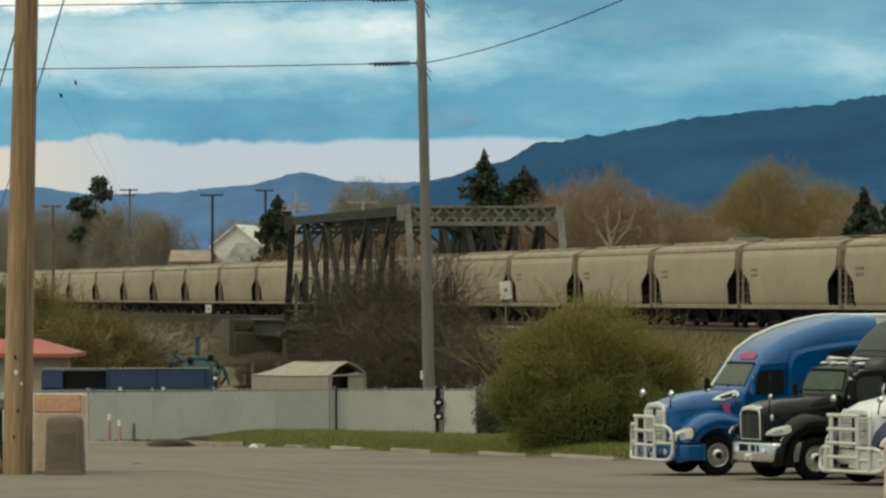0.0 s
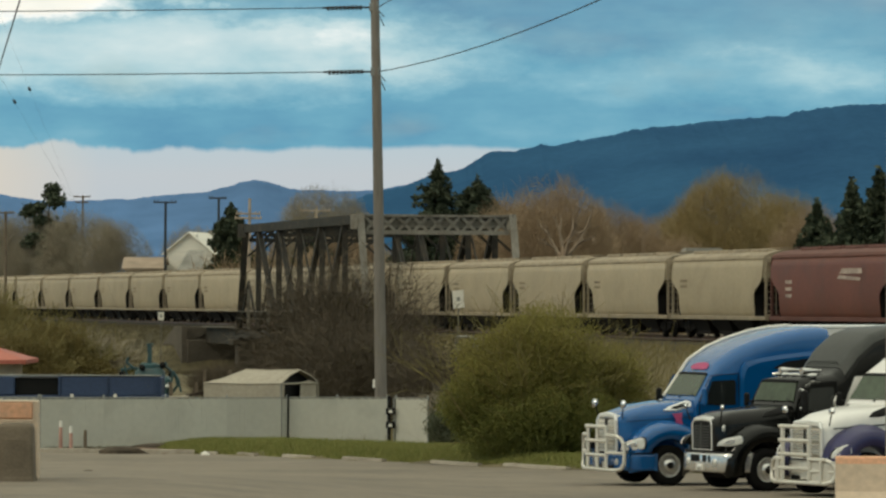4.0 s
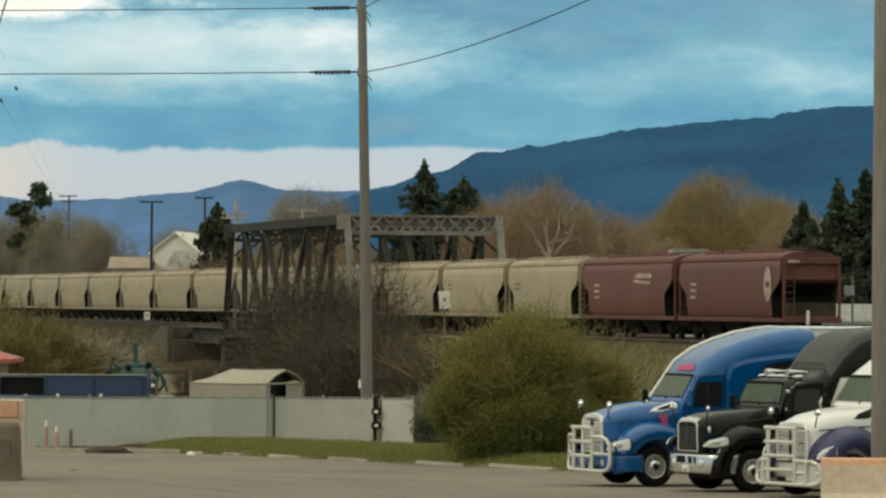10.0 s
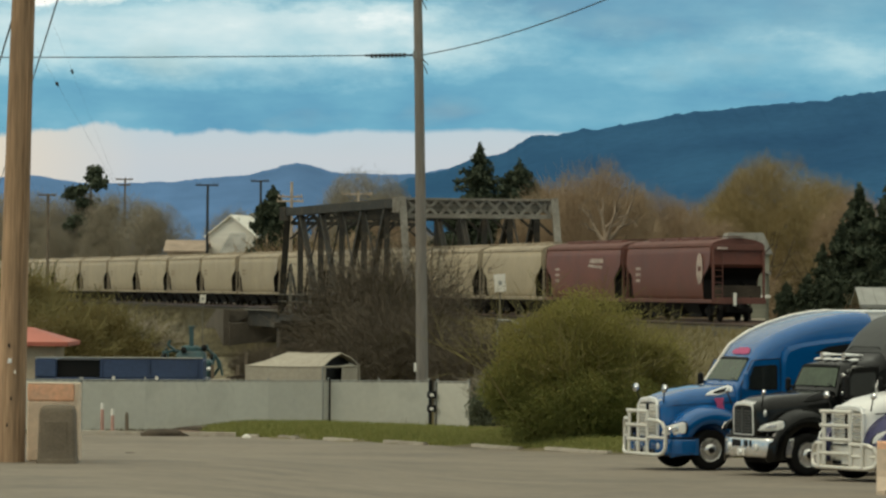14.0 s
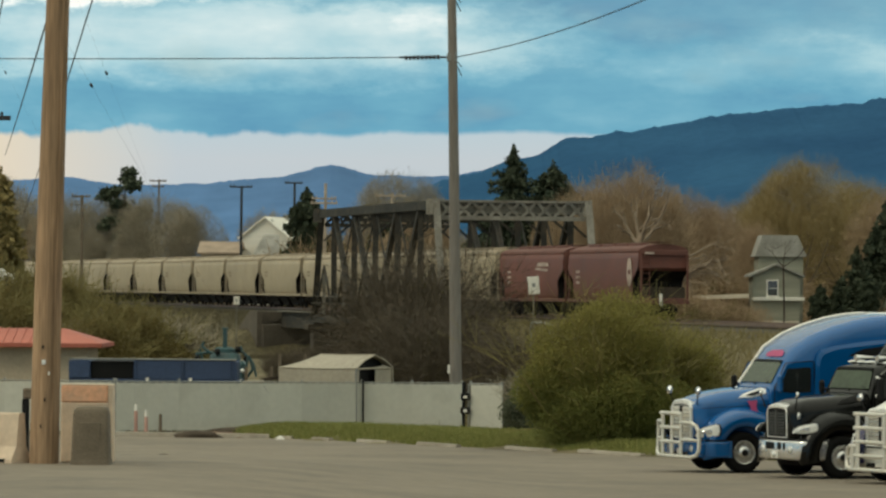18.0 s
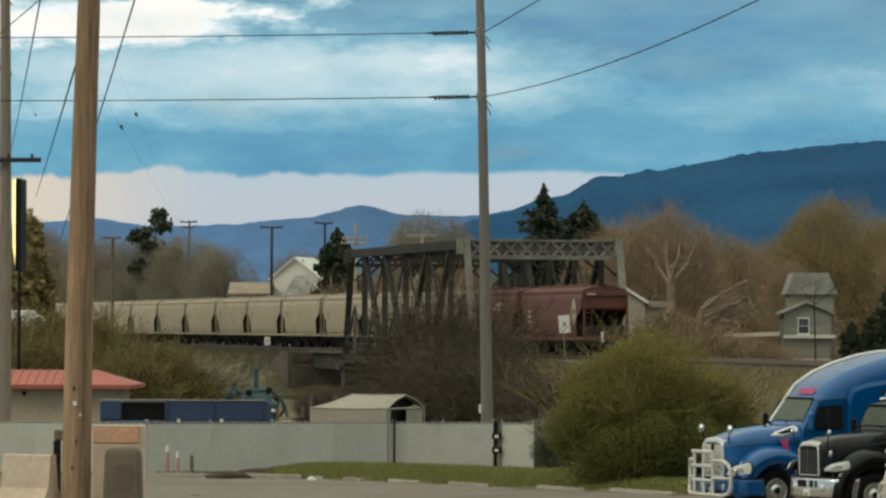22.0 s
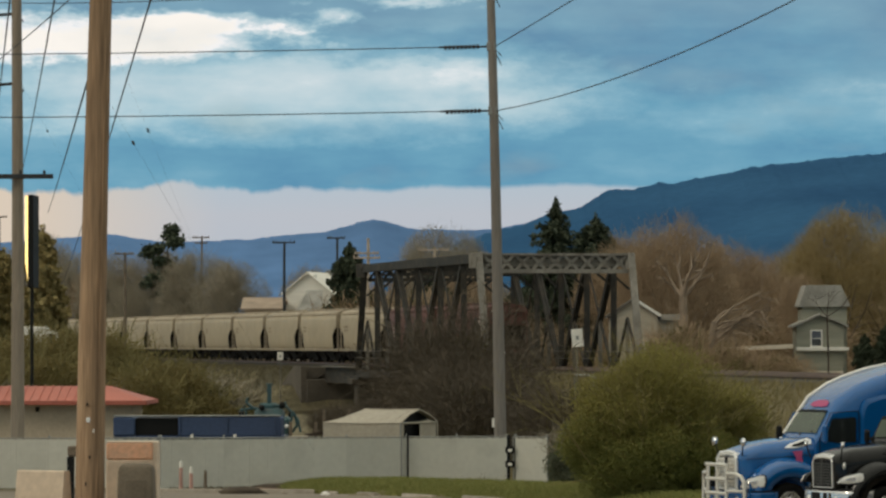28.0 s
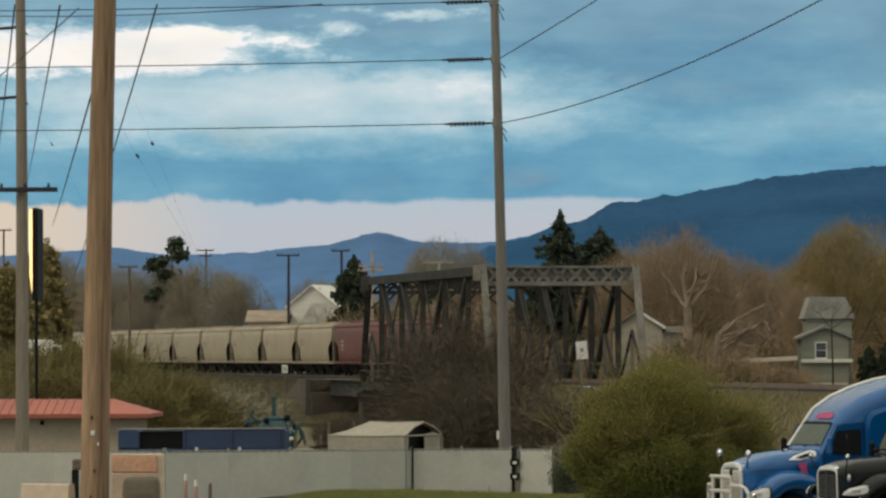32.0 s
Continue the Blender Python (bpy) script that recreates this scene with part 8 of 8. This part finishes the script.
def forked_tree(seed, x, y, fork, label, limbs, r, bark=PALE_LIMB):
    """A stout pale trunk that forks low, with heavy crooked limbs."""
    rng = np.random.default_rng(seed)
    sh = Shape()
    rise = fork - ground_z(x, y)
    sh.rod((0, 0, -0.2), (0.1, 0, rise * 0.5), r * 1.25, r * 1.05, 9, caps=False).rod((0.1, 0, rise * 0.5), (0, 0, rise), r * 1.05, r * 0.95, 9, caps=False)
    for (dx, dz), length in limbs:
        limb(rng, sh, (0, 0, rise - 0.1), (dx, rng.uniform(-0.4, 0.4), dz), length, r * 0.62, 0.10, (0, 0, 0.25), 2)
    tr = thing("bare_tree", (x, y, ground_z(x, y)), label, "tree")
    part("trunk", sh, bark, tr)
    return tr


def arching_limbs(seed, x, y, crown, label, count, reach):
    """Heavy limbs springing from a leaning trunk and arching over to one side."""
    rng = np.random.default_rng(seed)
    sh = Shape()
    rise = crown - ground_z(x, y)
    sh.rod((-0.6, 0, -0.2), (-0.2, 0, rise * 0.6), 0.34, 0.28, 9, caps=False).rod((-0.2, 0, rise * 0.6), (0, 0, rise), 0.28, 0.24, 9, caps=False)
    for k in range(count):
        u = k / (count - 1)
        limb(rng, sh, (-0.1 - 0.1 * u, 0, rise * (1 - 0.35 * u)), (0.55 + 0.5 * u, rng.uniform(-0.5, 0.5), 0.85 - 0.45 * u), reach * rng.uniform(0.55, 1.05), 0.11, 0.17, (0.6, 0, -0.25), 2)
    tr = thing("bare_tree", (x, y, ground_z(x, y)), label, "tree")
    part("trunk", sh, PALE_LIMB, tr)
    return tr


forked_tree(45, 11.99, 298.0, 7.60, "stout pale-barked leafless tree with heavy forked limbs", (((0.9, 0.75), 3.4), ((0.3, 1.0), 3.0), ((-0.85, 0.7), 2.6), ((-0.2, 1.0), 2.6)), 0.30)
arching_limbs(46, 14.1, 296.0, 5.7, "pale arching limbs of a leaning leafless tree", 8, 4.6)
again(S1, 15.6, 293.0, 70, 0.45)
again(S1, HX - 1.2, 339.0, 40, 0.42)
again(S1, HX + 2.4, 341.0, 140, 0.55)
forked_tree(47, 24.84, 333.0, 6.4, "slim leafless tree before the grey-green house", (((0.9, 0.75), 2.6), ((0.1, 1.0), 2.2), ((-0.8, 0.8), 1.8)), 0.07, TIE_WOOD)

# brown brush along the far side of the tracks
H1 = bush(61, 8.0, 5.0, 4.4, LEAF_DULL, TWIG_BROWN, "bare brown brush beyond the tracks", 1500, 0.12, 80, 18, "brush", 2, 0.022)
plant(H1, 15.66, 345)
for x, dd, tn, sz in ((1060, 372, 130, 1.1), (1180, 365, 220, 1.1), (1245, 350, 310, 0.85), (1250, 385, 10, 1.15), (1400, 372, 70, 1.1), (1460, 362, 190, 1.0), (1330, 395, 250, 1.2), (1530, 350, 20, 1.1), (940, 375, 90, 1.0), (870, 380, 200, 1.0), (790, 385, 310, 1.0), (1180, 320, 100, 0.6), (1090, 312, 60, 0.55), (1300, 330, 160, 0.5), (905, 450, 80, 1.9), (960, 455, 10, 1.8), (1015, 450, 140, 1.9), (1070, 460, 60, 2.0), (1125, 450, 230, 1.9), (1180, 455, 20, 2.0), (1235, 450, 110, 1.9), (1290, 460, 300, 2.0), (1345, 455, 70, 2.0), (1400, 465, 180, 2.0), (1455, 460, 40, 2.0), (1510, 455, 260, 2.0), (1570, 450, 10, 2.0), (850, 455, 330, 1.8), (620, 400, 90, 1.7), (540, 396, 190, 1.6), (690, 402, 30, 1.7), (580, 410, 280, 1.9), (750, 400, 120, 1.5), (820, 398, 60, 1.35), (340, 470, 20, 1.0), (250, 470, 120, 1.1), (150, 560, 220, 1.3), (60, 580, 320, 1.3), (-40, 600, 60, 1.4), (-130, 620, 160, 1.5), (-210, 640, 260, 1.5)):
    again(H1, (x - 784) * dd / 7400, dd, tn, sz)
again(H1, 14.6, 291.0, 50, 0.62)
again(H1, 11.4, 295.0, 80, 0.98)
again(H1, 9.0, 318.0, 150, 0.95)
again(H1, 18.4, 292.0, 230, 0.55)


C1 = conifer(51, 17.0, 15.5, "tall dark green spruce with uneven tiers behind the bridge", n=58000, gaps=0.45, taper=0.72, size=0.2)
plant(C1, 4.01, 400)
C2 = conifer(52, 15.6, 14.0, "broad dark green pine behind the bridge", n=56000, gaps=0.48, taper=0.58, size=0.2)
plant(C2, 7.79, 400, 40)


def ragged_pine(seed, height, label):
    """A tall bare-stemmed pine with separate clumps of needles on crooked limbs."""
    rng = np.random.default_rng(seed)
    st, c = Sticks(), []
    st.add((0, 0, -0.2), (0.25, 0, height * 0.6), 0.26, 0.2)
    st.add((0.25, 0, height * 0.6), (0.0, 0, height * 0.98), 0.2, 0.05)
    for k in range(17):
        u = 0.44 + 0.54 * k / 16
        a, reach = rng.uniform(0, 6.28), rng.uniform(1.5, 3.9) * (1.15 - 0.75 * (u - 0.44) / 0.56)
        z = height * u
        e = np.array([math.cos(a) * reach, math.sin(a) * reach * 0.8, z + rng.uniform(-0.2, 0.7)])
        st.add((0.1, 0, z - 0.3), e, 0.08, 0.05)
        m = int(rng.uniform(160, 380))
        c.append(e + rng.normal(size=(m, 3)) * np.array([0.50, 0.50, 0.34]) * rng.uniform(0.7, 1.15))
    tr = thing("pine", (0, 0, 0), label, "tree")
    part("trunk", st.mesh("trunk", BARK), BARK, tr)
    part("crown", leaf_mesh("crown", np.concatenate(c), 0.34, rng, NEEDLES, 0.3, 2.2), NEEDLES, tr)
    return tr


PX, PY, PZ = -46.58, 560.0, 19.24
plant(ragged_pine(53, PZ - ground_z(PX, PY), "tall ragged dark pine with open clumps of needles"), PX, PY)
C4 = conifer(54, 11.8, 6.4, "dark columnar conifer beside the white house", n=60000, gaps=0.25, taper=0.5)
plant(C4, -15.86, 402)
olive = again(B1, 11.6, 325.0)
olive.matrix_basis = pose(11.6, 325.0, ground_z(11.6, 325.0) - 0.1, 0, 0, 30) @ Matrix.Diagonal((0.52, 0.52, 1.58, 1))
C5 = conifer(56, 12.2, 6.8, "ragged dark conifer with open tiers", n=30000, gaps=0.6, taper=0.62, size=0.2)
plant(C5, 43.5, 352)
for x, dd, tn, sz, ob in ((822, 410, 50, 0.72, C2), (908, 415, 150, 0.86, C2), (955, 410, 250, 0.9, C2), (885, 420, 70, 0.62, C1), (640, 450, 90, 0.75, C2), (1500, 370, 20, 1.0, C5), (1466, 378, 110, 0.62, C5), (1530, 376, 10, 1.12, C5), (1570, 362, 250, 1.0, C5), (1592, 350, 200, 1.36, C5), (1640, 355, 300, 1.45, C5), (1549, 365, 80, 1.1, C5), (1690, 350, 100, 1.5, C5), (1625, 330, 60, 0.8, C5), (1402, 342, 30, 0.56, C4), (1440, 341, 130, 0.62, C4), (1484, 340, 230, 0.66, C4)):
    again(ob, (x - 784) * dd / 7400, dd, tn, sz)
G1 = conifer(55, 14.6, 5.8, "dull gold-green columnar cypress", NEEDLES_GOLD, 70000, 0.22, "cypress", 0.55, 0.2)
plant(G1, -35.03, 310)
again(G1, -38.6, 315, 40, 0.9)
again(G1, -40.50, 312, 90, 0.9)


def grass(name, n, pick, hgt, mat, label, seed):
    """Blades of grass over an area; pick gives a point or nothing."""
    rng = np.random.default_rng(seed)
    st = Sticks()
    while len(st.p) < n:
        q = pick(rng)
        if q is None:
            continue
        x, y = q
        z = ground_z(x, y) - 0.07
        h = hgt * rng.uniform(0.5, 1.3)
        st.add((x, y, z), (x + rng.normal() * h * 0.35, y + rng.normal() * h * 0.35, z + h), 0.022, 0.003)
    ob = new(name, st.mesh(name, mat))
    return tagged(ob, label, "grass", kind="stuff")


def verge(rng):
    x = rng.uniform(-8.2, 9.5)
    y = kerb_y(x) + 0.05 + rng.uniform(0, 1) ** 1.3 * 13
    if y > 152 or x < -7.4 + (y - kerb_y(x)) * -0.25:
        return None
    return x, y


def bank(rng):
    s, d = rng.uniform(-40, 84), rng.uniform(-11, -2.8)
    p = on_line(s, d)
    return p.x, p.y


def bank_left(rng):
    s, d = rng.uniform(140, 260), rng.uniform(-13, -2.8)
    p = on_line(s, d)
    return p.x, p.y


def yard(rng):
    y = rng.uniform(152, 200)
    return rng.uniform(-0.115, 0.11) * y, y


grass("grass", 42000, verge, 0.20, GRASS, "short green grass strip between the kerb and the fence", 5)
grass("dry_grass", 22000, bank, 0.40, STRAW, "dry yellowish grass on the railway bank", 6)
grass("dead_weeds", 34000, bank_left, 0.30, WEED_BROWN, "dead grey-brown weeds on the far railway bank", 7)
def fence_foot(rng):
    u = rng.uniform(0, 1) ** 0.8
    x = -12.3 + 6.6 * u
    return x, 147.6 + (x + 12.54) * 0.465 - 0.3 - rng.uniform(0, 1) ** 2 * (1.0 + 2.6 * u)


grass("fence_weeds", 2600, fence_foot, 0.17, WEED_BROWN, "dead brown weeds along the foot of the fence", 9)
grass("weeds", 12000, yard, 0.45, STRAW, "rank dry weeds behind the fence", 8)


def motions():
    for car, offset in TRAIN:
        walk(car, [(t, train_at(offset + gain, t)) for t, gain in ((0, -0.6), (4, -0.6), (8, -0.5), (12, -0.5), (16, 0.0), (20, 0.4), (24, 0.4), (28, 0.4), (30, 0.6), (32, -0.2))])


motions()
